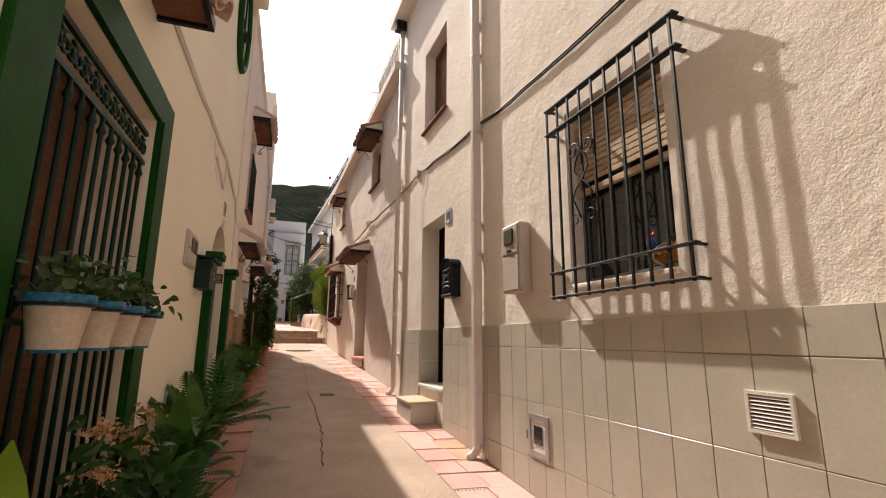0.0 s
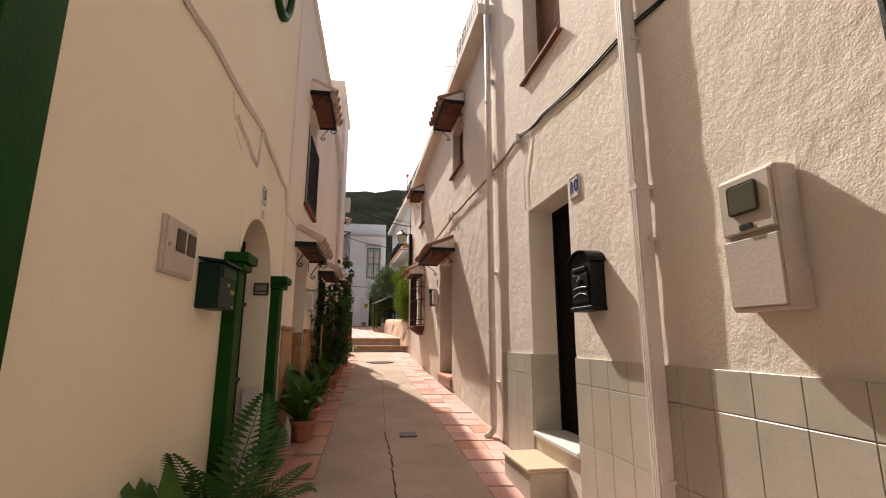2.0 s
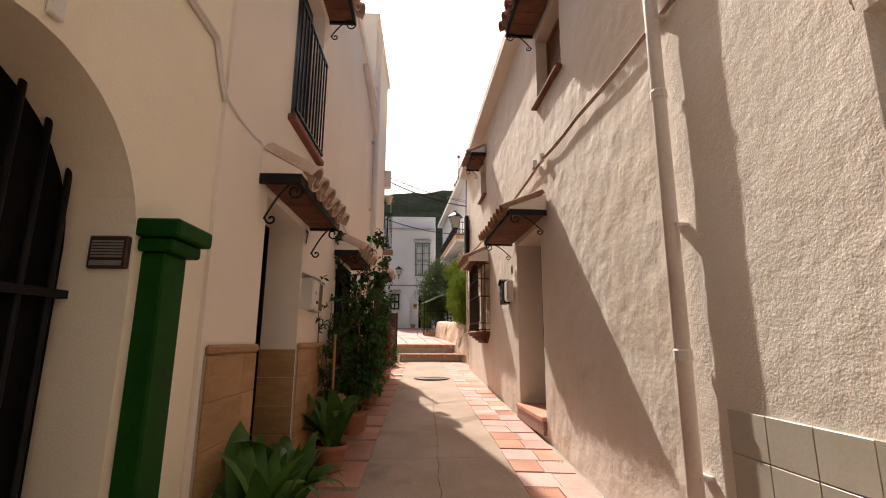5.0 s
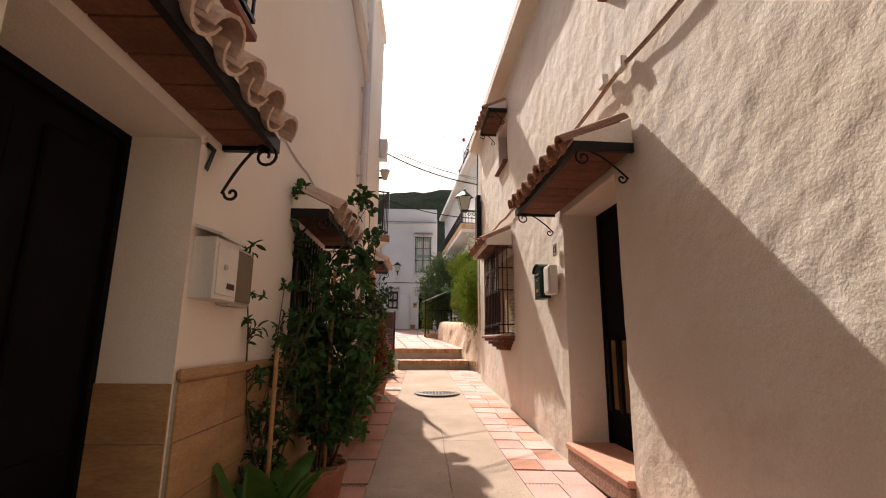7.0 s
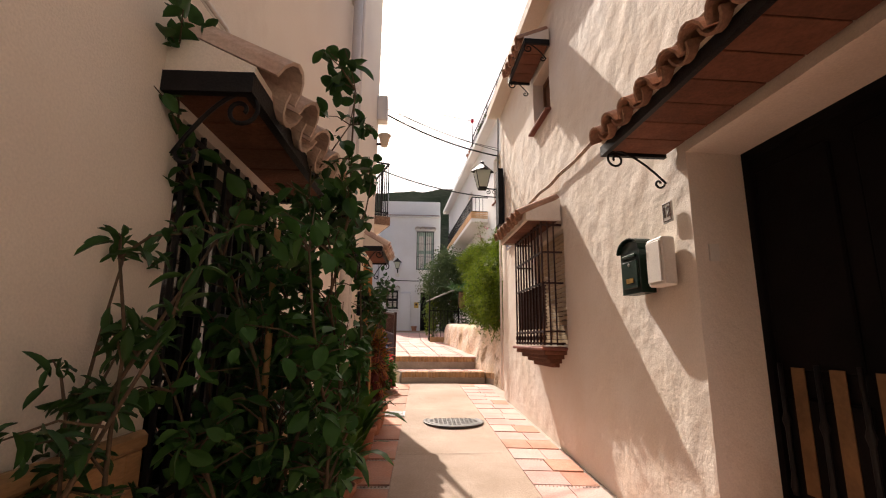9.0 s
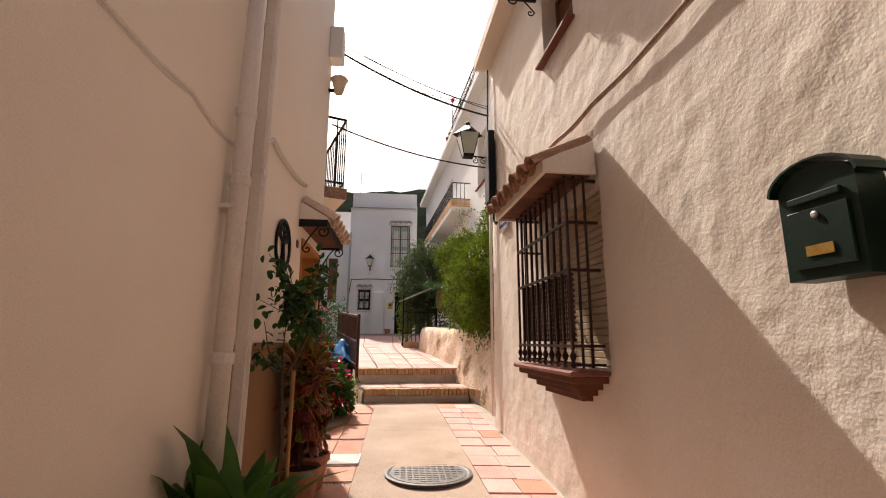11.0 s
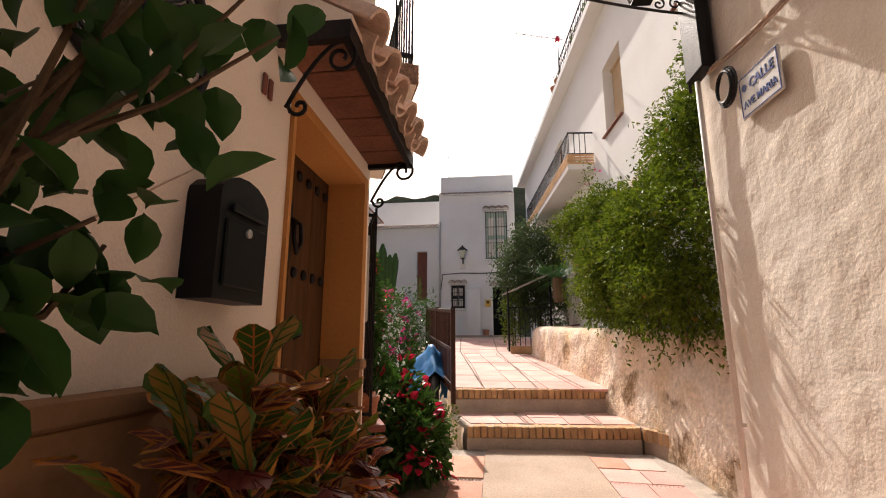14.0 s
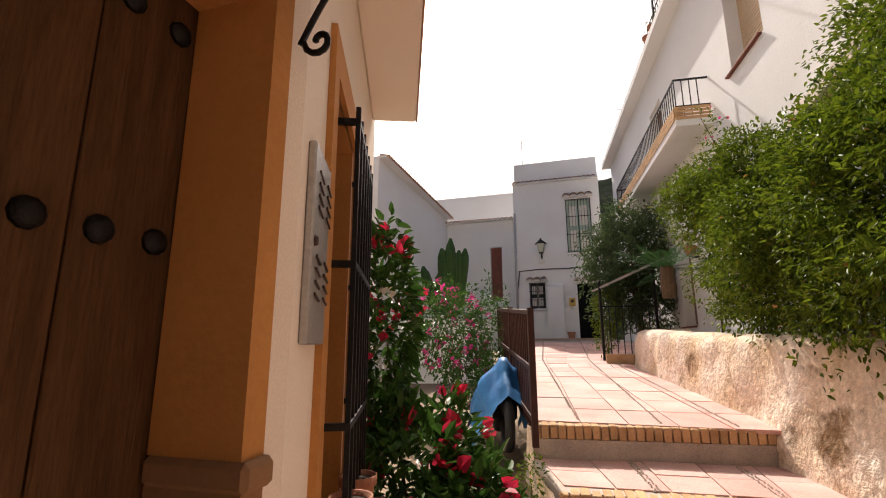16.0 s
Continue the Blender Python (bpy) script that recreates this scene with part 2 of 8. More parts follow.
# leaf tones carry light: near-black for shaded gaps, yellow-green for sunlit tips
CREEPER = leaf_surface("creeper_sun_shade_green", (0.012, 0.036, 0.004), (0.145, 0.20, 0.012), 0.5, 0.33)
OLIVE = leaf_surface("grey_green_leaf", (0.05, 0.085, 0.03), (0.09, 0.13, 0.05), 0.5, 0.25)
CYCAD = leaf_surface("deep_palm_green", (0.018, 0.07, 0.016), (0.03, 0.10, 0.022), 0.4, 0.15)
CACTUS = leaf_surface("cactus_green", (0.020, 0.055, 0.014), (0.035, 0.080, 0.020), 0.6, 0.0)
CROTON_GREEN = leaf_surface("croton_deep_green", (0.03, 0.06, 0.012), (0.055, 0.12, 0.016), 0.35, 0.2, 18.0)
CROTON_RED = leaf_surface("croton_dark_red", (0.09, 0.014, 0.016), (0.15, 0.035, 0.025), 0.35, 0.2, 18.0)
CROTON_VEIN = leaf_surface("croton_orange_vein", (0.38, 0.22, 0.03), (0.45, 0.14, 0.04), 0.35, 0.2, 18.0)
CROTON_LIME = leaf_surface("croton_young_green", (0.14, 0.24, 0.02), (0.20, 0.30, 0.03), 0.35, 0.3, 18.0)
CROTON_Y = leaf_surface("croton_yellow", (0.20, 0.16, 0.03), (0.32, 0.16, 0.05), 0.35, 0.2, 18.0)
MANDEVILLA = leaf_surface("glossy_climber_leaf", (0.018, 0.060, 0.010), (0.055, 0.125, 0.018), 0.35, 0.25)
PETAL_RED = leaf_surface("red_petal", (0.42, 0.012, 0.035), (0.55, 0.03, 0.07), 0.5, 0.3)
PETAL_PINK = leaf_surface("magenta_bract", (0.50, 0.03, 0.20), (0.62, 0.07, 0.28), 0.5, 0.3)
PETAL_WHITE = leaf_surface("white_petal", (0.75, 0.72, 0.65), (0.80, 0.78, 0.72), 0.5, 0.3)
PETAL_DRY = leaf_surface("tan_flower_head", (0.48, 0.26, 0.12), (0.60, 0.38, 0.20), 0.7, 0.2)


# ---- building helpers ----
def part(name, bm, material, parent=None, label="", smooth=False, m=None):
    """Links a bmesh as one mesh object under a thing or a part."""
    me = bpy.data.meshes.new(name)
    bm.to_mesh(me)
    bm.free()
    if smooth:
        me.polygons.foreach_set("use_smooth", [True] * len(me.polygons))
    for one in material if isinstance(material, (list, tuple)) else (material,):
        me.materials.append(one)
    ob = new(name, me)
    ob.parent = parent
    if m is not None:
        ob.matrix_local = m
    return tagged(ob, label)


def piece(name, mesh, parent, m):
    ob = new(name, mesh)
    ob.parent = parent
    ob.matrix_local = m
    return ob


def mesh_of(name, bm, material, smooth=False):
    me = bpy.data.meshes.new(name)
    bm.to_mesh(me)
    bm.free()
    me.materials.append(material)
    if smooth:
        me.polygons.foreach_set("use_smooth", [True] * len(me.polygons))
    return me


def thing(name, m, label, category, group="", kind=""):
    ob = new(name)
    ob.empty_display_size = 0.1
    ob.matrix_world = m
    return tagged(ob, label, category, group, kind)


def box(bm, x0, x1, y0, y1, z0, z1, bev=0.0, m=None):
    vs = [bm.verts.new((x, y, z)) for z in (z0, z1) for y in (y0, y1) for x in (x0, x1)]
    fs = [bm.faces.new([vs[i] for i in f]) for f in ((0, 2, 3, 1), (4, 5, 7, 6), (0, 1, 5, 4), (2, 6, 7, 3), (0, 4, 6, 2), (1, 3, 7, 5))]
    if bev:
        bmesh.ops.bevel(bm, geom=list({e for f in fs for e in f.edges}), offset=bev, segments=1, affect="EDGES")
    if m is not None:
        for v in vs:
            if v.is_valid:
                v.co = m @ v.co
    return bm


def cube(*a, **k):
    return box(bmesh.new(), *a, **k)


def tube(bm, pts, r, n=6, closed=False, r_end=None):
    """A round bar along points."""
    pts = [Vector(p) for p in pts]
    rings = []
    side = None
    for i, p in enumerate(pts):
        d = (pts[min(i + 1, len(pts) - 1)] - pts[max(i - 1, 0)]).normalized()
        if side is None:
            side = d.orthogonal().normalized()
        side = (side - d * side.dot(d))
        side = side.normalized() if side.length > 1e-6 else d.orthogonal().normalized()
        up = d.cross(side)
        rr = r if r_end is None else r + (r_end - r) * i / max(1, len(pts) - 1)
        rings.append([bm.verts.new(p + rr * (math.cos(2 * math.pi * k / n) * side + math.sin(2 * math.pi * k / n) * up)) for k in range(n)])
    for a, b in zip(rings, rings[1:]):
        for k in range(n):
            bm.faces.new((a[k], a[(k + 1) % n], b[(k + 1) % n], b[k]))
    bm.faces.new(list(reversed(rings[0])))
    bm.faces.new(rings[-1])
    return bm


def bar(bm, x, y, z0, z1, s):
    return box(bm, x - s / 2, x + s / 2, y - s / 2, y + s / 2, z0, z1)


def lathe(bm, prof, n=14, cx=0.0, cy=0.0, axis_m=None):
    """Turned body from (radius, height) pairs."""
    rings = []
    for r, z in prof:
        ring = []
        for k in range(n):
            p = Vector((cx + r * math.cos(2 * math.pi * k / n), cy + r * math.sin(2 * math.pi * k / n), z))
            ring.append(bm.verts.new(axis_m @ p if axis_m else p))
        rings.append(ring)
    for a, b in zip(rings, rings[1:]):
        for k in range(n):
            bm.faces.new((a[k], a[(k + 1) % n], b[(k + 1) % n], b[k]))
    bm.faces.new(list(reversed(rings[0])))
    bm.faces.new(rings[-1])
    return bm


def scroll(r0, turns, n=18, start=0.0, flip=1):
    """Flat spiral in x,z round the origin, from radius r0 inward."""
    out = []
    for i in range(n + 1):
        f = i / n
        a = start + flip * 2 * math.pi * turns * f
        r = r0 * (1 - 0.8 * f)
        out.append((r * math.cos(a), r * math.sin(a)))
    return out


def text_part(words, size, material, parent, m, name="lettering"):
    """Raised lettering in the built-in font, as a mesh."""
    cu = bpy.data.curves.new(name, "FONT")
    cu.body, cu.size, cu.extrude, cu.offset, cu.align_x, cu.align_y = words, size, 0.002, size * 0.018, "CENTER", "CENTER"
    tmp = bpy.data.objects.new(name, cu)
    scene.collection.objects.link(tmp)
    me = bpy.data.meshes.new_from_object(tmp.evaluated_get(bpy.context.evaluated_depsgraph_get()))
    bpy.data.objects.remove(tmp)
    me.materials.clear()
    me.materials.append(material)
    ob = new(name, me)
    ob.parent = parent
    ob.matrix_local = m @ pose(0, 0, 0, 90, 0, 0)
    return ob


SLOPE, RX = 0.0434, 1.985          # the wall of the houses with even numbers
LX = -0.84                         # the wall of the houses with odd numbers
R_TURN = -90 + math.degrees(math.atan(SLOPE))


def on_r(y, z, out=0.0):
    """Pose on the even side's wall: local x to the viewer's right, local -y into the street."""
    return pose(RX - SLOPE * y - out, y, z, 0, 0, R_TURN)


def on_l(y, z, out=0.0):
    return pose(LX + out, y, z, 0, 0, 90)


GROUND_Y = (-30, -4, 0, 3.2, 7.3, 10, 11.4, 14, 17, 18.0, 40)
GROUND_Z = (-1.9, -0.28, 0.0, 0.21, 0.53, 0.74, 0.80, 0.97, 1.15, 1.2, 1.9)


def ground_z(y):
    return float(np.interp(y, GROUND_Y, GROUND_Z))


def lumps(x, z, amp, size, seed=0.0):
    p = Vector((x / size, z / size, seed))
    return amp * (noise.noise(p) + 0.5 * noise.noise(p * 2.3) + 0.3 * noise.noise(p * 0.35))


def wall(name, m, x0, x1, z0, z1, holes, thick, material, amp=0.0, size=0.15, cell=0.25, label="", seed=0.0):
    """A wall in the plane y = 0 of its pose, front at -y, with openings through it; the front is uneven by amp."""
    xs = sorted({round(v, 4) for v in [x0, x1] + [h[i] for h in holes for i in (0, 1)] + list(np.arange(x0, x1, cell))})
    zs = sorted({round(v, 4) for v in [z0, z1] + [h[i] for h in holes for i in (2, 3)] + list(np.arange(z0, z1, cell))})
    def solid(i, j):
        if not (0 <= i < len(xs) - 1 and 0 <= j < len(zs) - 1):
            return False
        cx, cz = (xs[i] + xs[i + 1]) / 2, (zs[j] + zs[j + 1]) / 2
        return not any(h[0] < cx < h[1] and h[2] < cz < h[3] for h in holes)
    nx, nz = len(xs), len(zs)
    front = [(x, -lumps(x, z, amp, size, seed) if amp else 0.0, z) for z in zs for x in xs]
    back = [(x, thick, z) for z in zs for x in xs]
    verts, faces = front + back, []
    nb = nx * nz
    for j in range(nz - 1):
        for i in range(nx - 1):
            if not solid(i, j):
                continue
            a, b, c, d = j * nx + i, j * nx + i + 1, (j + 1) * nx + i + 1, (j + 1) * nx + i
            faces.append((a, b, c, d))
            faces.append((nb + d, nb + c, nb + b, nb + a))
            if not solid(i - 1, j):
                faces.append((a, d, nb + d, nb + a))
            if not solid(i + 1, j):
                faces.append((c, b, nb + b, nb + c))
            if not solid(i, j - 1):
                faces.append((b, a, nb + a, nb + b))
            if not solid(i, j + 1):
                faces.append((d, c, nb + c, nb + d))
    me = bpy.data.meshes.new(name)
    me.from_pydata(verts, [], faces)
    me.update()
    me.materials.append(material)
    ob = new(name, me)
    ob.matrix_world = m
    return tagged(ob, label, "wall", kind="structure")


def block(name, m, dims, material, label, category="wall", kind="structure", bev=0.0):
    ob = part(name, cube(*dims, bev=bev), material)
    ob.matrix_world = m
    return tagged(ob, label, category, kind=kind)


# ---- ground ----
def strip(name, edges, y0, y1, step, material, label, lift=0.0, amp=0.004, cat="road"):
    """A strip of street that follows the slope between two edge functions x(y)."""
    ys = np.arange(y0, y1 + 1e-6, step)
    verts, faces, n = [], [], 9
    for y in ys:
        a, b = edges(y)
        for k in range(n):
            x = a + (b - a) * k / (n - 1)
            verts.append((x, y, ground_z(y) + lift + amp * noise.noise(Vector((x * 2.5, y * 2.5, 3)))))
    for j in range(len(ys) - 1):
        for k in range(n - 1):
            faces.append((j * n + k, j * n + k + 1, (j + 1) * n + k + 1, (j + 1) * n + k))
    me = bpy.data.meshes.new(name)
    me.from_pydata(verts, [], faces)
    me.materials.append(material)
    return tagged(new(name, me), label, cat, kind="structure")


def right_wall_x(y):
    return RX - SLOPE * y


bm = bmesh.new()
rows = []
for y in (-600, -30, -4, 0, 3.2, 7.3, 10, 11.4, 14, 17, 18, 30, 45, 60, 700):
    z = (ground_z(y) if y < 40 else 1.9) - 0.25
    rows.append([bm.verts.new((x, y, z)) for x in (-600, -60, -20, -8, 8, 20, 60, 600)])
for a, b in zip(rows, rows[1:]):
    for k in range(len(a) - 1):
        bm.faces.new((a[k], a[k + 1], b[k + 1], b[k]))
tagged(part("ground", bm, EARTH), "dry earth ground under and around the village", "ground", kind="structure")

LEFT_BAND, RIGHT_BAND = -0.28, 0.56
strip("road", lambda y: (LEFT_BAND, right_wall_x(y) - RIGHT_BAND), -6, 18.2, 0.2, CONCRETE, "worn grey concrete middle of the lane with cracks")
pave_l = strip("pavement_left", lambda y: (-1.4, LEFT_BAND), -6, 18.2, 0.3, MORTAR, "terracotta paved edge of the lane in mortar", lift=-0.012, amp=0.0, cat="pavement")
pave_r = strip("pavement_right", lambda y: (right_wall_x(y) - RIGHT_BAND, right_wall_x(y) + 0.4), -6, 18.2, 0.3, MORTAR, "pink terracotta paved edge of the lane with pebble rows", lift=-0.012, amp=0.0, cat="pavement")

# ---- the even side: house 10 and house 12 ----
wall("wall_house_10", on_r(0, 0), -7.37, 4.0, -0.6, 7.0,
     [(-6.11, -5.22, 0.79, 2.91), (-6.08, -5.2, 4.34, 5.62), (-2.74, -1.84, 1.72, 3.02)], 0.34, PLASTER_10, 0.0040, 0.30, 0.05, "rough white rendered house wall with a tiled base", 1.0)
wall("wall_house_12", on_r(0, 0, -0.02), -16.4, -7.37, -0.2, 6.05,
     [(-11.2, -10.02, 0.93, 3.14), (-14.4, -13.35, 1.98, 3.2), (-9.93, -9.05, 4.62, 5.52), (-14.28, -13.6, 4.72, 5.42)], 0.44, PLASTER_R, 0.0062, 0.20, 0.045, "lumpy whitewashed house wall with peach tint", 5.0)
# end and back walls that close the houses
block("wall_end_12", on_r(16.4, 0), (0.0, 0.3, 0.36, 5.0, -0.2, 6.0), PLASTER_R, "whitewashed end wall of the corner house")
block("wall_back_12", on_r(0, 0), (-16.4, 4.0, 5.0, 5.3, -0.6, 6.0), WHITE_HOUSE, "plain back wall of the row")
block("wall_between_10_12", on_r(7.37, 0), (-0.15, 0.15, 0.36, 5.0, -0.2, 7.0), WHITE_HOUSE, "party wall between two houses")
block("wall_near_10", on_r(-4.0, 0), (-0.3, 0.0, 0.34, 5.0, -0.6, 7.0), WHITE_HOUSE, "plain end wall of the house")
block("roof_house_12", on_r(0, 0), (-16.5, -7.2, -0.2, 5.3, 6.05, 6.2), PLASTER_R, "flat-edged plastered eaves of the house", "roof")
block("roof_house_10", on_r(0, 0), (-7.5, 4.2, -0.24, 5.3, 7.0, 7.14), PLASTER_10, "plastered eaves of the taller house", "roof")

# ---- the odd side: houses 5, 7 and the corner house ----
wall("wall_house_5", on_l(0, 0), -4.0, 7.02, -0.6, 6.3,
     [(1.74, 2.98, 0.42, 2.64), (5.37, 6.47, 0.3, 2.66)], 0.45, PLASTER_L, 0.0025, 0.5, 0.12, "smooth cream rendered house wall", 8.0)
wall("wall_house_7", on_l(0, 0, 0.02), 7.02, 13.05, -0.3, 6.35,
     [(7.72, 8.63, 0.5, 2.73), (10.08, 10.98, 1.5, 2.72), (8.05, 8.9, 3.47, 5.0)], 0.5, PLASTER_B, 0.0025, 0.6, 0.12, "smooth pinkish white rendered house wall", 11.0)
wall("wall_corner_house", on_l(0, 0, 0.0), 13.05, 15.66, 0.0, 8.2,
     [(14.67, 15.58, 0.9, 3.08)], 0.4, PLASTER_B, 0.0025, 0.6, 0.12, "pinkish white rendered corner house wall", 14.0)
BEND = math.degrees(math.atan2(-0.82, 2.1))
wall("wall_corner_house_far", pose(LX, 15.66, 0, 0, 0, 90 - BEND), 0.0, 2.2, 0.0, 8.2,
     [(0.36, 0.95, 1.75, 3.15)], 0.35, PLASTER_B, 0.002, 0.6, 0.12, "pinkish white house wall with an orange framed window", 17.0)
block("wall_back_odd", pose(0, 0, 0), (-6.3, -6.0, -4, 18, -0.6, 6.2), WHITE_HOUSE, "plain back wall of the row")
block("wall_near_5", pose(0, 0, 0), (-6.0, LX - 0.45, -4.0, -3.7, -0.6, 6.3), WHITE_HOUSE, "plain end wall of the house")
block("wall_far_corner", pose(0, 0, 0), (-6.0, -1.65, 17.4, 17.7, 0.0, 8.2), PLASTER_B, "plain far end wall of the corner house")
block("roof_house_5", pose(0, 0, 0), (-6.3, LX + 0.22, -4.2, 6.75, 6.3, 6.75), PLASTER_L, "overhanging rendered cornice of the house", "roof", bev=0.02)
block("roof_house_7", pose(0, 0, 0), (-6.3, LX + 0.06, 6.75, 13.05, 6.35, 6.5), PLASTER_B, "plastered parapet edge of the house", "roof")
block("roof_corner_house", pose(0, 0, 0), (-6.3, LX + 0.05, 13.05, 15.7, 8.2, 8.35), PLASTER_B, "plastered parapet edge of the corner house", "roof")
# unseen wall added behind the start to close the lane for bounced light
block("bounce_wall_behind", pose(0, -6, 0), (-5, 7, -0.3, 0.0, -1.0, 6.0), WHITE_HOUSE, "added plain white wall behind the start that returns bounce light")

# ---- far house, low house beside it, tall house behind the garden ----
FY = 32.0
far_holes = [(-0.5, 0.38, 5.56, 7.6), (-1.95, -1.4, 3.55, 4.5), (-0.26, 0.54, 2.4, 4.42)]
wall("wall_far_house", pose(0, FY, 0), -2.46, 0.72, 2.2, 8.45, far_holes, 0.3, WHITEWASH, 0.012, 0.7, 0.2, "old white far house front with stains", 21.0)
wall("wall_far_parapet", pose(0, FY + 0.12, 0), -2.40, 0.70, 8.45, 9.25, [], 0.25, WHITEWASH, 0.01, 0.4, 0.2, "stained white roof parapet", 25.0)
block("wall_far_side", pose(0.72, FY, 0), (-0.3, 0.0, 0.3, 6.0, 2.2, 8.7), WHITEWASH, "white side wall of the far house")
wall("wall_low_house", pose(0, FY + 0.25, 0), -9.0, -2.46, 2.0, 7.05, [(-3.45, -3.0, 3.9, 6.0)], 0.3, WHITE_HOUSE, 0.01, 0.8, 0.25, "white front of the low house", 29.0)
block("wall_low_house_upper", pose(0, FY + 2.6, 0), (-9.0, -2.3, 0.0, 0.3, 6.0, 8.95), WHITE_HOUSE, "white upper storey set back")
block("wall_left_yard", pose(-5.2, 25.5, 0), (-0.3, 0.0, 0.0, 6.8, 1.5, 7.3), WHITE_HOUSE, "white house wall beside the yard")
R2_TURN = -90 + math.degrees(math.atan(0.085))


def on_r2(y, z, out=0.0):
    return pose(1.85 - 0.085 * (y - 22.2) - out, y, z, 0, 0, R2_TURN)


wall("wall_garden_house", on_r2(0, 0), -31.0, -16.6, 1.0, 8.3,
     [(-25.6, -24.7, 5.2, 7.4), (-21.4, -20.5, 5.9, 7.2), (-24.6, -23.9, 2.6, 4.3), (-18.6, -17.9, 6.3, 7.6)], 0.3, WHITE_HOUSE, 0.006, 0.7, 0.2, "tall white house front behind the garden", 33.0)
block("roof_garden_house", on_r2(0, 0), (-31.2, -16.6, -0.28, 5, 8.3, 8.45), WHITE_HOUSE, "projecting eaves of the tall white house", "roof")
block("wall_garden_house_far", on_r2(31.0, 0), (-0.3, 0.0, 0.3, 5.0, 1.0, 8.3), WHITE_HOUSE, "white end wall of the tall house")

# ---- steps and the upper path ----
P0, P1 = Vector((-0.69, 18.85)), Vector((1.17, 19.05))           # front edge of the upper step
Q0, Q1 = Vector((-0.46, 18.0)), Vector((1.2, 18.09))            # front edge of the lower step


def prism(bm, poly, zlow, ztop):
    """A body over a plan polygon; ztop is a number or a function of x, y."""
    top = [bm.verts.new((x, y, ztop(x, y) if callable(ztop) else ztop)) for x, y in poly]
    low = [bm.verts.new((x, y, zlow)) for x, y in poly]
    bm.faces.new(top)
    bm.faces.new(list(reversed(low)))
    for i in range(len(poly)):
        j = (i + 1) % len(poly)
        bm.faces.new((low[i], low[j], top[j], top[i]))
    bmesh.ops.recalc_face_normals(bm, faces=bm.faces)
    return bm


step_low = tagged(part("step_lower", prism(bmesh.new(), [(Q0.x, Q0.y + 0.05), (Q1.x, Q1.y + 0.05), (1.5, 19.3), (-0.8, 19.1)], 0.8, 1.40), MORTAR), "lower step paved in pink tile with a brick nosing", "step", kind="structure")
step_up = tagged(part("step_upper", prism(bmesh.new(), [(P0.x, P0.y + 0.05), (P1.x, P1.y + 0.05), (1.5, 19.6), (-0.8, 19.5)], 0.8, 1.66), MORTAR), "upper step with a brick nosing", "step", kind="structure")
PATH_AXIS = Vector((-0.55, 3.0)).normalized()


def path_z(y):
    return 1.655 + (y - 18.9) * 0.066 if y < 29 else 2.32 + (y - 29) * 0.03


bm = bmesh.new()
rows = []
for y in np.arange(19.2, 32.6, 0.6):
    f = (y - 18.9) / 13.1
    a, b = -0.7 - 0.10 * (y - 18.9) - 0.55 * max(0, f - 0.2), (1.25 - 0.165 * (y - 19) if y < 23.2 else 0.56 + 0.12 * (y - 23.2))
    rows.append([bm.verts.new((a + (b - a) * k / 6, y, path_z(y) - 0.006)) for k in range(7)])
for a, b in zip(rows, rows[1:]):
    for k in range(6):
        bm.faces.new((a[k], a[k + 1], b[k + 1], b[k]))
path_up = tagged(part("path_upper", bm, MORTAR), "sloping upper path of pink pavers with pebble lines", "path", kind="structure")
# side ledge at the foot of the garden wall
ledge = tagged(part("ledge", prism(bmesh.new(), [(1.22, 18.1), (1.56, 17.2), (1.30, 16.42), (2.1, 16.3), (1.7, 18.9), (1.2, 19.0)], 0.8, 1.40), CONCRETE), "low ledge with a brick edge beside the steps", "ledge", kind="structure")
# the bed under the shrubs beside the steps, lower than the path
tagged(part("flower_bed", prism(bmesh.new(), [(-0.48, 17.9), (-0.66, 18.9), (-1.0, 21.5), (-2.2, 25.0), (-6, 32.2), (-6, 17.7), (-1.4, 17.7), (-0.9, 16.6), (-0.84, 16.0), (-0.55, 16.6)], 0.6, lambda x, y: 1.15 if y < 19 else 1.35), EARTH), "bare earth bed beside the steps", "flower bed", kind="structure")

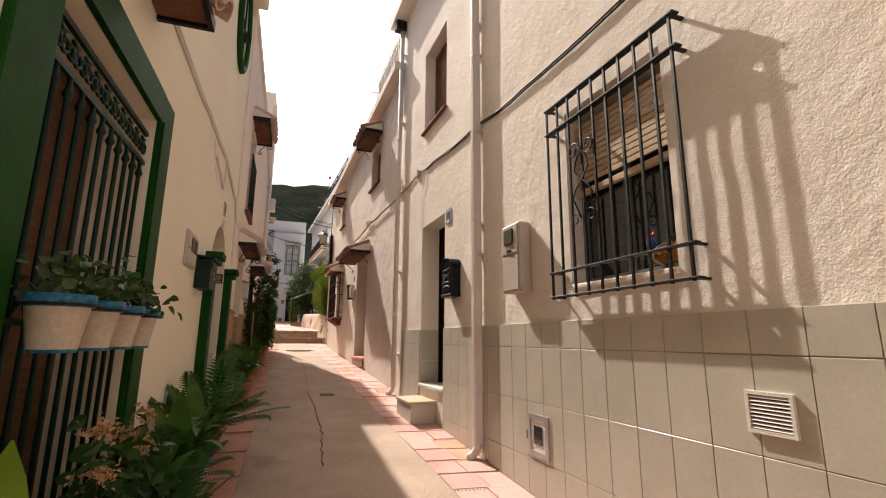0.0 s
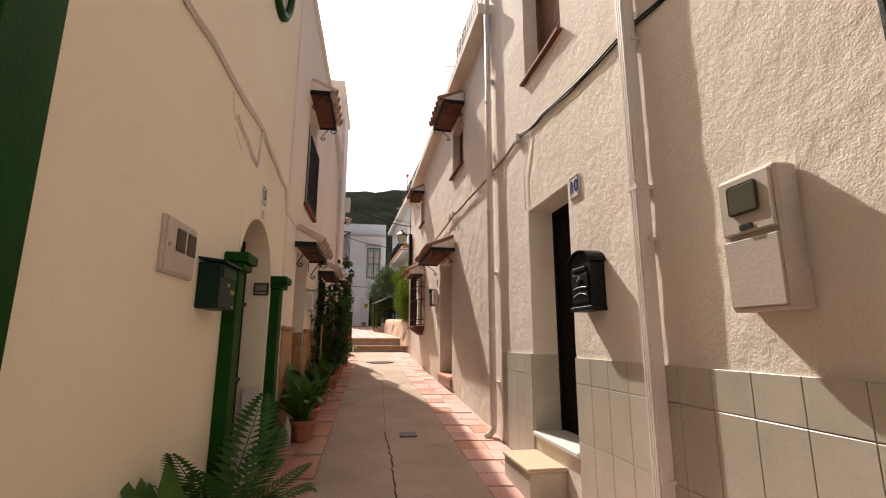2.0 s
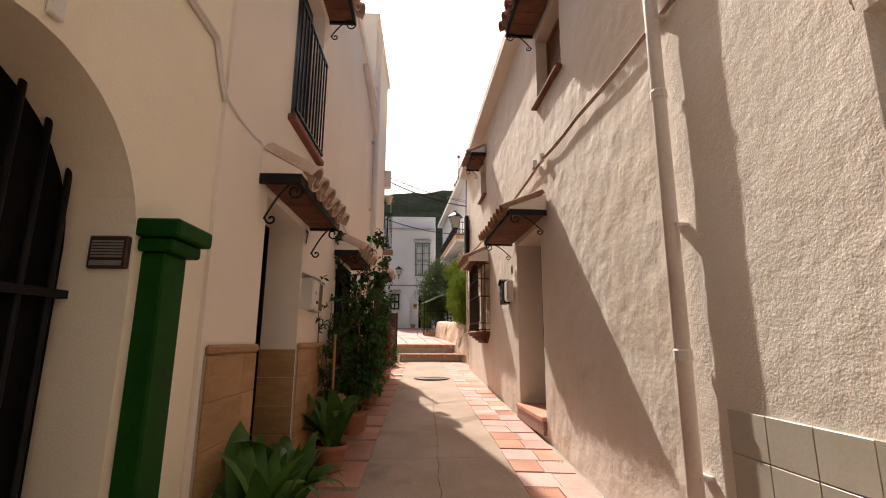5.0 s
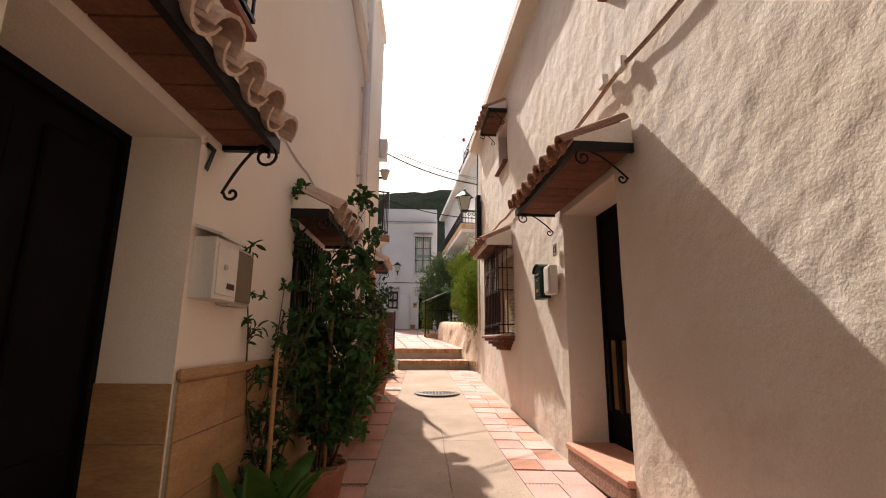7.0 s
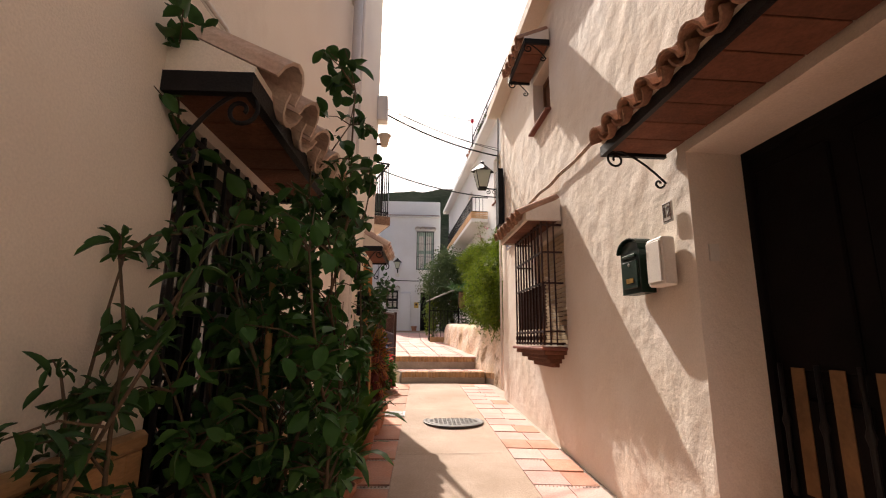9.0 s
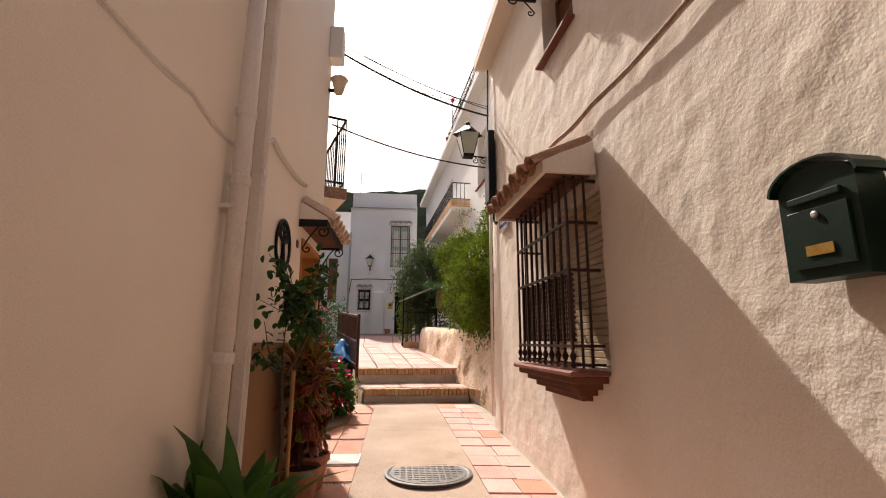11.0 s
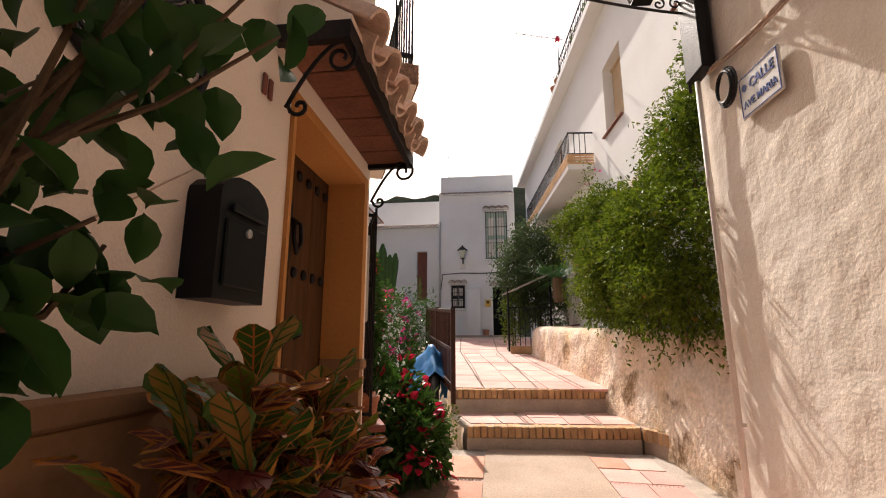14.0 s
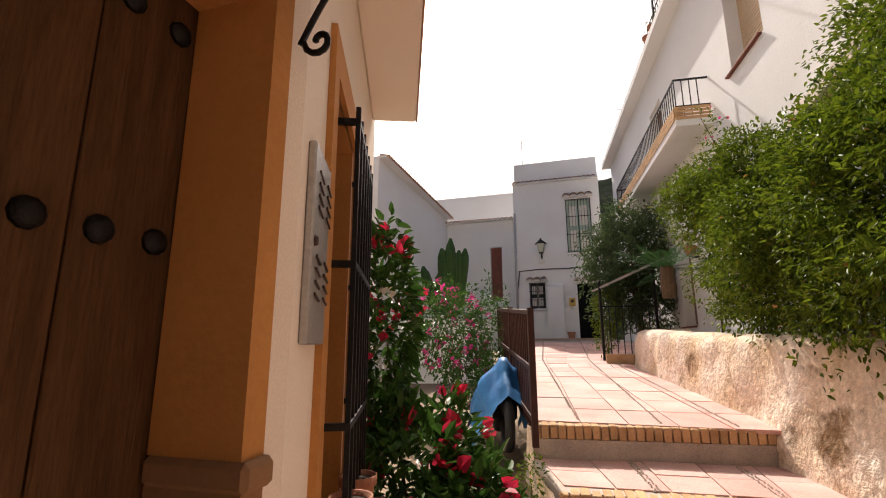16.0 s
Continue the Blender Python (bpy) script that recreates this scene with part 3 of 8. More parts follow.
# garden wall: a lumpy, flaking retaining wall
def garden_wall():
    base = [(1.62, 16.5, 2.28), (1.36, 18.1, 2.33), (1.13, 19.3, 2.36), (0.86, 21.0, 2.42), (0.62, 22.7, 2.5), (0.60, 23.3, 2.5)]
    bm = bmesh.new()
    cols = []
    for i in range(61):
        f = i / 60 * (len(base) - 1)
        k = min(int(f), len(base) - 2)
        a, b = Vector(base[k]), Vector(base[k + 1])
        p = a.lerp(b, f - k)
        d = (b - a).normalized()
        out = Vector((-d.y, d.x, 0)).normalized()
        if out.x > 0:
            out = -out
        col = []
        prof = [(0.10, 0.9), (0.08, 1.6)] + [(0.05 - 0.08 * s / 10 + 0.0, 1.6 + (p.z - 1.6) * s / 10) for s in range(1, 10)] + [(-0.05, p.z - 0.02), (-0.12, p.z + 0.015), (-0.25, p.z + 0.02), (-0.42, p.z), (-0.45, 0.9)]
        for o, z in prof:
            w = 0.045 * noise.noise(Vector((p.y * 2.2, z * 2.6, 4))) + 0.02 * noise.noise(Vector((p.y * 7, z * 7, 9)))
            col.append(bm.verts.new(Vector((p.x, p.y, z)) + out * (o + w)))
        cols.append(col)
    for a, b in zip(cols, cols[1:]):
        for k in range(len(a) - 1):
            bm.faces.new((a[k], b[k], b[k + 1], a[k + 1]))
    bm.faces.new(cols[0])
    bm.faces.new(list(reversed(cols[-1])))
    bmesh.ops.recalc_face_normals(bm, faces=bm.faces)
    return tagged(part("garden_wall", bm, GARDEN_WALL, smooth=True), "lumpy flaking whitewashed retaining wall of the raised garden", "wall", kind="structure")


garden_wall()
tagged(part("garden_bed", prism(bmesh.new(), [(1.75, 16.6), (1.5, 18.1), (1.28, 19.3), (1.0, 21.0), (0.76, 23.2), (1.9, 24.5), (2.2, 16.6)], 1.0, 2.2), SOIL), "dark soil of the raised garden", "flower bed", kind="structure")

# ---- wooded hill behind the village ----
bm = bmesh.new()
rows = []
for j in range(24):
    r = 150 + 12 * j
    row = []
    for i in range(70):
        a = radians(-40 + 80 * i / 69)
        x, y = r * math.sin(a), r * math.cos(a)
        ridge = 112 + 0.10 * x + 6 * noise.noise(Vector((x * 0.012, 2, 0))) + 3 * noise.noise(Vector((x * 0.05, 7, 0)))
        h = ridge * min(1, (j / 16) ** 0.8) * (1 if j < 17 else 1 - 0.05 * (j - 16))
        row.append(bm.verts.new((x, y, 1.5 + h + 1.8 * noise.noise(Vector((x * 0.12, y * 0.12, 1))) + 1.2 * noise.noise(Vector((x * 0.4, y * 0.4, 3))))))
    rows.append(row)
for a, b in zip(rows, rows[1:]):
    for k in range(len(a) - 1):
        bm.faces.new((a[k], a[k + 1], b[k + 1], b[k]))
tagged(part("hill_backdrop", bm, HILL, smooth=True), "dark green wooded hill behind the village", "hill", kind="structure")


# ---- kinds of things on house fronts ----
def barrel_mesh(length, r, material, up=True):
    """A tapered half-round clay tile, along -y from the origin."""
    bm = bmesh.new()
    n = 7
    rings = []
    for y, k in ((0, 0.92), (-length, 1.08)):
        for rr in (r * k, (r - 0.012) * k):
            rings.append([bm.verts.new((rr * math.cos(math.pi * i / n), y, (1 if up else -1) * rr * math.sin(math.pi * i / n))) for i in range(n + 1)])
    o0, i0, o1, i1 = rings
    for a, b in ((o0, o1), (i1, i0), (o1, i1), (i0, o0)):
        for i in range(n):
            bm.faces.new((a[i], a[i + 1], b[i + 1], b[i]))
    for i in (0, n):
        bm.faces.new((o0[i], o1[i], i1[i], i0[i]))
    bmesh.ops.recalc_face_normals(bm, faces=bm.faces)
    return mesh_of("roof_tile", bm, material)


def scroll_bracket(parent, x, depth, drop, s=0.015):
    """Wrought-iron S scroll under an awning, in the plane across the wall."""
    bm = bmesh.new()
    pts = []
    c1 = (-depth * 0.82, -0.055)
    for a, b in reversed(scroll(0.06, 1.35, 20, math.pi / 2, 1)):
        pts.append((x, c1[0] + a, c1[1] + b))
    p0 = Vector(pts[-1])
    for i in range(1, 9):
        f = i / 8
        pts.append((x, p0.y * (1 - f) - 0.03 * f, p0.z * (1 - f ** 1.6) - drop * f ** 1.6))
    for a, b in scroll(0.035, 1.0, 12, 0.0, -1):
        pts.append((x, -0.04 + a - 0.035, -drop + b))
    tube(bm, pts, s / 2, 5)
    return part("bracket", bm, IRON, parent, "black wrought-iron scroll bracket", smooth=True)


def tile_awning(m, w, depth, tiles, label, material, rise=0.2, bracket_drop=0.22, soffit=4, frame_of=IRON):
    """A small tiled canopy: iron frame, thin-brick soffit, barrel tiles, two scrolls."""
    t = thing("tile_awning", m, label, "awning", "tiled canopies over doors and windows")
    bm = bmesh.new()
    for a in ((-w / 2, w / 2, -depth, -depth + 0.03, -0.02, 0.045), (-w / 2, -w / 2 + 0.03, -depth + 0.03, 0.0, -0.02, 0.045), (w / 2 - 0.03, w / 2, -depth + 0.03, 0.0, -0.02, 0.045)):
        box(bm, *a)
    part("frame", bm, frame_of, t, "dark iron angle frame" if frame_of is IRON else "plastered edge")
    bw = (w - 0.06) / soffit
    me = mesh_of("brick", cube(-bw / 2 + 0.004, bw / 2 - 0.004, -depth + 0.032, -0.002, 0.0, 0.035, bev=0.003), RASILLA)
    for i in range(soffit):
        piece("brick", me, t, pose(-w / 2 + 0.03 + bw * (i + 0.5), 0, 0))
    bm = bmesh.new()
    vs = [bm.verts.new((x, y, z)) for x in (-w / 2 + 0.01, w / 2 - 0.01) for y, z in ((0, 0.046), (-depth, 0.046), (-depth, 0.07), (0, rise + 0.06))]
    for f in ((0, 1, 2, 3), (7, 6, 5, 4), (0, 4, 5, 1), (1, 5, 6, 2), (2, 6, 7, 3), (3, 7, 4, 0)):
        bm.faces.new([vs[i] for i in f])
    part("mortar_bed", bm, PLASTER_R if material is CLAY else PLASTER_B, t, "plastered bed under the tiles")
    ln = math.hypot(depth, rise) + 0.07
    tilt = math.degrees(math.atan2(rise, depth))
    sp = w / tiles
    cover, pan = barrel_mesh(ln, sp * 0.40, material), barrel_mesh(ln, sp * 0.34, material, False)
    rnd = random.Random(int(w * 1000))
    for i in range(tiles):
        piece("roof_tile", cover, t, pose(-w / 2 + sp * (i + 0.5), 0.0, rise + 0.075 + rnd.uniform(-0.006, 0.006), tilt + rnd.uniform(-1.5, 1.5), 0, rnd.uniform(-2, 2)))
    for i in range(tiles - 1):
        piece("roof_tile", pan, t, pose(-w / 2 + sp * (i + 1), 0.0, rise + 0.10, tilt, 0, rnd.uniform(-1.5, 1.5)))
    for x in (-w / 2 + 0.05, w / 2 - 0.05) if bracket_drop else ():
        scroll_bracket(t, x, depth, bracket_drop)
    return t


def downpipe(m, z0, z1, r, label, square=False, joints=(), foot=True, material=PIPE_WHITE, out=0.07):
    t = thing("downpipe", m, label, "pipe")
    bm = bmesh.new()
    if square:
        box(bm, -r, r, -out - r, -out + r, z0 + 0.12, z1, bev=0.008)
    else:
        lathe(bm, [(r, z0 + 0.12), (r, z1)], 12, 0, -out)
    part("pipe", bm, material, t, smooth=not square)
    if square:
        for k in (-0.5, 0.0, 0.5):
            part("rib", cube(k * r - 0.006, k * r + 0.006, -out - r - 0.004, -out - r, z0 + 0.12, z1), material, t)
    for z in joints:
        part("collar", lathe(bmesh.new(), [(r * 1.1, z), (r * 1.18, z + 0.01), (r * 1.18, z + 0.05), (r * 1.05, z + 0.06)], 12, 0, -out) if not square else cube(-r * 1.12, r * 1.12, -out - r * 1.12, 0.0, z, z + 0.025), material, t)
    if foot:
        part("elbow", tube(bmesh.new(), [(0, -out, z0 + 0.14), (0, -out - 0.01, z0 + 0.07), (0, -out - 0.06, z0 + 0.02), (0, -out - 0.11, z0 + 0.0)], r * 0.95, 10), material, t, smooth=True)
    for z in np.arange(z0 + 0.6, z1, 1.3):
        part("clip", cube(-r * 1.25, r * 1.25, -out, 0.0, z, z + 0.02), material, t)
    return t


def wall_cable(pts, r, label, place, material=CABLE, sag=0.02, n=6):
    """Cable clipped along a wall through (along, height) stations."""
    fine = []
    for (a, b), (c, d) in zip(pts, pts[1:]):
        for i in range(n):
            f = i / n
            fine.append((a + (c - a) * f, b + (d - b) * f - sag * math.sin(math.pi * f)))
    fine.append(pts[-1])
    bm = bmesh.new()
    for k, (o, dz) in enumerate(((0.012, 0.0), (0.02, 0.016))):
        tube(bm, [place(y, z + dz + 0.006 * noise.noise(Vector((y * 3, k * 5, 0))), o).translation for y, z in fine], r, 5)
    ob = part("wall_cable", bm, material, smooth=True)
    return tagged(ob, label, "cable")


# ---- house 10 ----
def roller_blind(parent, x0, x1, z0, z1, y, step, material, name="blind"):
    n = max(1, int((z1 - z0) / step))
    me = mesh_of("slat", cube(x0, x1, y - 0.006, y + 0.006, 0.003, step - 0.003, bev=0.003), material)
    for i in range(n):
        piece("slat", me, parent, pose(0, 0, z1 - (i + 1) * step))


def barred_window_10():
    w = thing("window_grille", on_r(2.245, 0), "black iron box grille with scrolls before a window", "window grille")
    x0, x1, y0 = -0.575, 0.575, -0.100
    # flat rails on edge: their depth gives the broad shadows on the wall
    for z, near, deep in ((1.65, 0.012, 0.036), (1.82, 0.012, 0.030), (2.875, 0.012, 0.042), (3.07, 0.012, 0.042)):
        rail = box(bmesh.new(), x0 - 0.025, x1 + 0.035, y0 - near, y0 + deep, z - 0.006, z + 0.006, bev=0.002)
        for x in (x0, x1):
            box(rail, x - 0.012, x + 0.012, y0 + deep + 0.001, 0.03, z - 0.006, z + 0.006)
        part("rail", rail, IRON, w)
    for i in range(10):
        x = x0 + (x1 - x0) * i / 9
        part("bar", bar(bmesh.new(), x, y0, 1.635, 3.08, 0.014), IRON, w)
    for i in (-1, 1):
        cx, yy = -0.19, y0 - 0.012
        pts = [(cx + i * 0.075 + a, yy, 2.62 + b) for a, b in reversed(scroll(0.062, 1.3, 18, 0.0, -i) if i < 0 else scroll(0.062, 1.3, 18, math.pi, 1))]
        pts += [(cx + i * (0.012 - 0.085 * math.sin(2 * math.pi * f)), yy, 2.60 - 0.42 * f) for f in (0.15, 0.3, 0.45, 0.6, 0.75, 0.9)]
        pts += [(cx + i * 0.075 + a, yy, 2.14 + b) for a, b in scroll(0.052, 1.2, 16, math.pi if i > 0 else 0.0, -1 if i > 0 else 1)]
        part("scroll", tube(bmesh.new(), pts, 0.006, 5), IRON, w, "thin iron scroll", smooth=True)
    win = thing("window_1", on_r(2.29, 0), "window with a half-lowered beige roller blind and dark panes", "window", kind="structure")
    part("window_frame", box(box(box(cube(-0.45, -0.40, 0.12, 0.17, 1.74, 2.6), 0.40, 0.45, 0.12, 0.17, 1.74, 2.6), -0.03, 0.03, 0.12, 0.17, 1.74, 2.6), -0.45, 0.45, 0.12, 0.17, 1.72, 1.78), surface("grey_aluminium", (0.16, 0.17, 0.16), (0.12, 0.13, 0.12), 5, 0.4, 0.05, 60, 0.05, metal=0.3), win)
    for x in (-0.215, 0.215):
        part("pane", cube(x - 0.185, x + 0.185, 0.14, 0.15, 1.78, 2.62), GLASS, win)
    roller_blind(win, -0.45, 0.45, 2.42, 2.92, 0.09, 0.042, SHUTTER)
    part("bottom_rail", cube(-0.45, 0.45, 0.07, 0.11, 2.375, 2.418, bev=0.004), SHUTTER, win)
    part("window_sill", cube(-0.46, 0.46, -0.02, 0.12, 1.70, 1.735, bev=0.008), PLASTER_10, win)
    orn = thing("window_ornament", on_r(1.98, 1.735, -0.05), "small painted clay rooster in orange and black on the sill", "ornament")
    bm = bmesh.new()
    bmesh.ops.create_uvsphere(bm, u_segments=14, v_segments=9, radius=0.075, matrix=pose(0.03, 0, 0.09) @ Matrix.Diagonal((1.35, 0.7, 0.85, 1)))
    part("body", bm, surface("painted_clay", (0.42, 0.16, 0.02), (0.02, 0.015, 0.012), 26, 0.35, 0.1, 60, 0.1, local=True), orn, smooth=True)
    part("neck", tube(bmesh.new(), [(-0.04, 0, 0.11), (-0.075, 0, 0.16), (-0.085, 0, 0.20)], 0.034, 8, r_end=0.022), INK_BLUE, orn, "dark blue painted neck", smooth=True)
    bm = bmesh.new()
    for k in range(3):
        lathe(bm, [(0.004, 0.0), (0.013, 0.012), (0.002, 0.03)], 6, -0.10 + 0.022 * k, 0.0, Matrix.Translation((0, 0, 0.205)))
    part("comb", bm, PETAL_RED, orn, "red comb")
    part("tail", tube(bmesh.new(), [(0.10, 0, 0.11), (0.135, 0, 0.17), (0.12, 0, 0.22)], 0.03, 7, r_end=0.012), ORANGE, orn, smooth=True)
    part("foot", lathe(bmesh.new(), [(0.045, 0), (0.04, 0.012), (0.02, 0.035)], 10, 0.03), INK_DARK, orn)


barred_window_10()


def panelled_door(name, m, w, h, material, label, panels=2, iron=False, knob=True, y=0.0):
    d = thing(name, m, label, "door", kind="structure")
    part("leaf", cube(-w / 2, w / 2, y, y + 0.05, 0.0, h, bev=0.004), material, d)
    for c in range(panels):
        pw = w / panels
        for z0, z1 in ((0.12, h * 0.36), (h * 0.42, h - 0.14)):
            x = -w / 2 + pw * (c + 0.5)
            part("panel", cube(x - pw / 2 + 0.06, x + pw / 2 - 0.06, y - 0.014, y + 0.002, z0, z1, bev=0.012), material, d)
    part("frame", box(box(cube(-w / 2 - 0.02, -w / 2 + 0.035, y - 0.03, y + 0.0, 0, h), w / 2 - 0.035, w / 2 + 0.02, y - 0.03, y, 0, h), -w / 2 + 0.035, w / 2 - 0.035, y - 0.03, y, h - 0.05, h), material, d)
    if knob:
        part("knob", lathe(bmesh.new(), [(0.012, 0), (0.012, 0.02), (0.028, 0.03), (0.03, 0.045), (0.015, 0.06)], 10, axis_m=pose(w / 2 - 0.12, y, h * 0.46, 90)), BRASS, d, "brass door knob", smooth=True)
    return d


panelled_door("door_1", on_r(5.665, 0.79, -0.285), 0.89, 2.12, DARK_WOOD, "closed dark brown panelled front door, deep in its opening")
sl = thing("threshold", on_r(5.67, 0), "pale marble threshold with a tiled step below it", "doorstep", kind="structure")
part("threshold_slab", cube(-0.43, 0.45, -0.03, 0.30, 0.755, 0.795, bev=0.008), CERAMIC, sl)
st = thing("doorstep", on_r(5.80, 0), "tiled doorstep block with a speckled terrazzo top", "step")
part("body", cube(-0.28, 0.34, -0.32, -0.004, 0.2, 0.60, bev=0.006), WALL_TILE, st)
part("tread", cube(-0.29, 0.35, -0.335, -0.003, 0.602, 0.635, bev=0.008), surface("terrazzo", (0.60, 0.50, 0.36), (0.46, 0.36, 0.24), 90, 0.5, 0.05, 120, 0.15), st, "speckled terrazzo tread")

# tiled base: shared tile meshes, grout behind
TW, TH = 0.232, 0.41


def tiled_base():
    base = thing("wainscot", on_r(0, 0), "greenish beige ceramic wall tiles along the base of the wall", "wall tiles", kind="structure")
    runs = ((-5.21, 3.9), (-7.0, -6.12))
    bm = bmesh.new()
    for a, b in runs:
        box(bm, a, b, -0.012, 0.01, -0.4, 1.49)
    part("grout", bm, GROUT, base)
    full = mesh_of("tile", cube(0.0, TW - 0.004, -0.019, -0.012, 0.0, TH - 0.004, bev=0.0015), WALL_TILE)
    top = mesh_of("tile", cube(0.0, TW - 0.004, -0.019, -0.012, 0.0, 0.188, bev=0.0015), WALL_TILE)
    for a, b in runs:
        n = int((b - a) / TW)
        for i in range(n):
            x = a + i * TW
            piece("tile", top, base, pose(x, 0, 1.302))
            for k in range(4):
                z = 1.30 - (k + 1) * TH
                if z + TH > ground_z(-x) - 0.02:
                    piece("tile", full, base, pose(x, 0, z))
        rest = b - (a + n * TW)
        if rest > 0.03:
            cut = mesh_of("tile", cube(0.0, rest - 0.002, -0.019, -0.012, 0.0, TH - 0.004), WALL_TILE)
            cut_top = mesh_of("tile", cube(0.0, rest - 0.002, -0.019, -0.012, 0.0, 0.188), WALL_TILE)
            piece("tile", cut_top, base, pose(a + n * TW, 0, 1.302))
            for k in range(4):
                piece("tile", cut, base, pose(a + n * TW, 0, 1.30 - (k + 1) * TH))
    # tiled sides of the door opening
    side = mesh_of("tile", cube(-0.002, 0.006, 0.002, 0.28, 0.0, TH - 0.004), WALL_TILE)
    for x in (-6.114, -5.222):
        for k in range(2):
            piece("tile", side, base, pose(x + (0.002 if x < -6 else 0), 0, 1.49 - (k + 1) * TH))


tiled_base()


def upper_window(name, y, w, z0, z1, label, place=on_r, material=SHUTTER_W, depth=0.16):
    win = thing(name, place(y, 0), label, "window", kind="structure")
    part("window_frame", box(box(cube(-w / 2, -w / 2 + 0.05, depth, depth + 0.05, z0, z1), w / 2 - 0.05, w / 2, depth, depth + 0.05, z0, z1), -w / 2 + 0.05, w / 2 - 0.05, depth, depth + 0.05, z1 - 0.05, z1), material, win)
    roller_blind(win, -w / 2 + 0.05, w / 2 - 0.05, z0 + 0.02, z1 - 0.05, depth + 0.03, 0.05, material)
    part("backing", cube(-w / 2, w / 2, depth + 0.05, depth + 0.07, z0, z1), GLASS, win)
    part("window_sill", cube(-w / 2 - 0.04, w / 2 + 0.04, -0.05, depth, z0 - 0.025, z0 + 0.005, bev=0.006), RED_SILL, win)
    return win


upper_window("window_2", 5.64, 0.88, 4.34, 5.62, "upper window closed with a brown slatted blind")
upper_window("window_3", 9.49, 0.88, 4.62, 5.52, "upper window closed with a brown slatted blind")
upper_window("window_4", 13.94, 0.68, 4.72, 5.42, "small upper window closed with a brown slatted blind")

downpipe(on_r(4.18, 0), ground_z(4.18), 7.0, 0.042, "square white painted downpipe down the house front", square=True, joints=(2.5, 4.4), out=0.06)
downpipe(on_r(7.22, 0), ground_z(7.2), 6.9, 0.04, "round white painted downpipe between two houses", joints=(1.7, 3.2, 4.7))
part("hopper", cube(-0.08, 0.08, -0.2, -0.02, 6.82, 7.0, bev=0.01), IRON, thing("rain_hopper", on_r(7.22, 0), "black rain hopper at the head of the downpipe", "hopper"))

mt = thing("meter_box", on_r(3.40, 2.03), "beige plastic meter box with a small window on the wall", "meter box")
part("body", cube(-0.145, 0.145, -0.11, 0.0, -0.29, 0.29, bev=0.012), GREY_BOX, mt)
part("upper_cover", cube(-0.132, 0.132, -0.125, -0.11, 0.03, 0.275, bev=0.008), GREY_BOX, mt)
part("window", cube(-0.075, 0.075, -0.138, -0.125, 0.11, 0.24, bev=0.01), surface("smoked_plastic", (0.10, 0.10, 0.07), (0.07, 0.07, 0.05), 5, 0.25, 0.0, 50, 0.05), mt, "smoked plastic window")
part("lower_cover", cube(-0.132, 0.132, -0.12, -0.11, -0.275, 0.01, bev=0.006), GREY_BOX, mt)
part("latch", cube(-0.03, 0.03, -0.133, -0.125, 0.045, 0.065), IRON, mt)

gas = thing("gas_valve_box", on_r(3.2, 0.655), "grey metal gas valve box with a glazed door", "valve box")
part("frame", box(box(box(cube(-0.14, -0.10, -0.03, 0.0, -0.15, 0.15), 0.10, 0.14, -0.03, 0.0, -0.15, 0.15), -0.10, 0.10, -0.03, 0.0, 0.11, 0.15), -0.10, 0.10, -0.03, 0.0, -0.15, -0.11), STEEL, gas)
part("door", cube(-0.10, 0.10, -0.022, -0.014, -0.11, 0.11), WHITE_PAINT, gas)
part("window", cube(-0.055, 0.055, -0.028, -0.022, -0.06, 0.07), GLASS, gas)
part("hinge", cube(-0.155, -0.14, -0.03, -0.01, -0.04, 0.02), IRON, gas)

vt = thing("wall_vent", on_r(1.44, 1.065), "white louvred air vent in the tiled base", "vent")
part("frame", box(box(box(cube(-0.10, -0.085, -0.035, -0.01, -0.085, 0.085), 0.085, 0.10, -0.035, -0.01, -0.085, 0.085), -0.085, 0.085, -0.035, -0.01, 0.07, 0.085), -0.085, 0.085, -0.035, -0.01, -0.085, -0.07), WHITE_PAINT, vt)
part("backing", cube(-0.085, 0.085, -0.021, -0.0195, -0.07, 0.07), INK_DARK, vt)
for i in range(9):
    part("slat", box(bmesh.new(), -0.085, 0.085, -0.006, 0.006, -0.0015, 0.0015, m=pose(0, -0.028, -0.062 + i * 0.0155, 40)), WHITE_PAINT, vt)


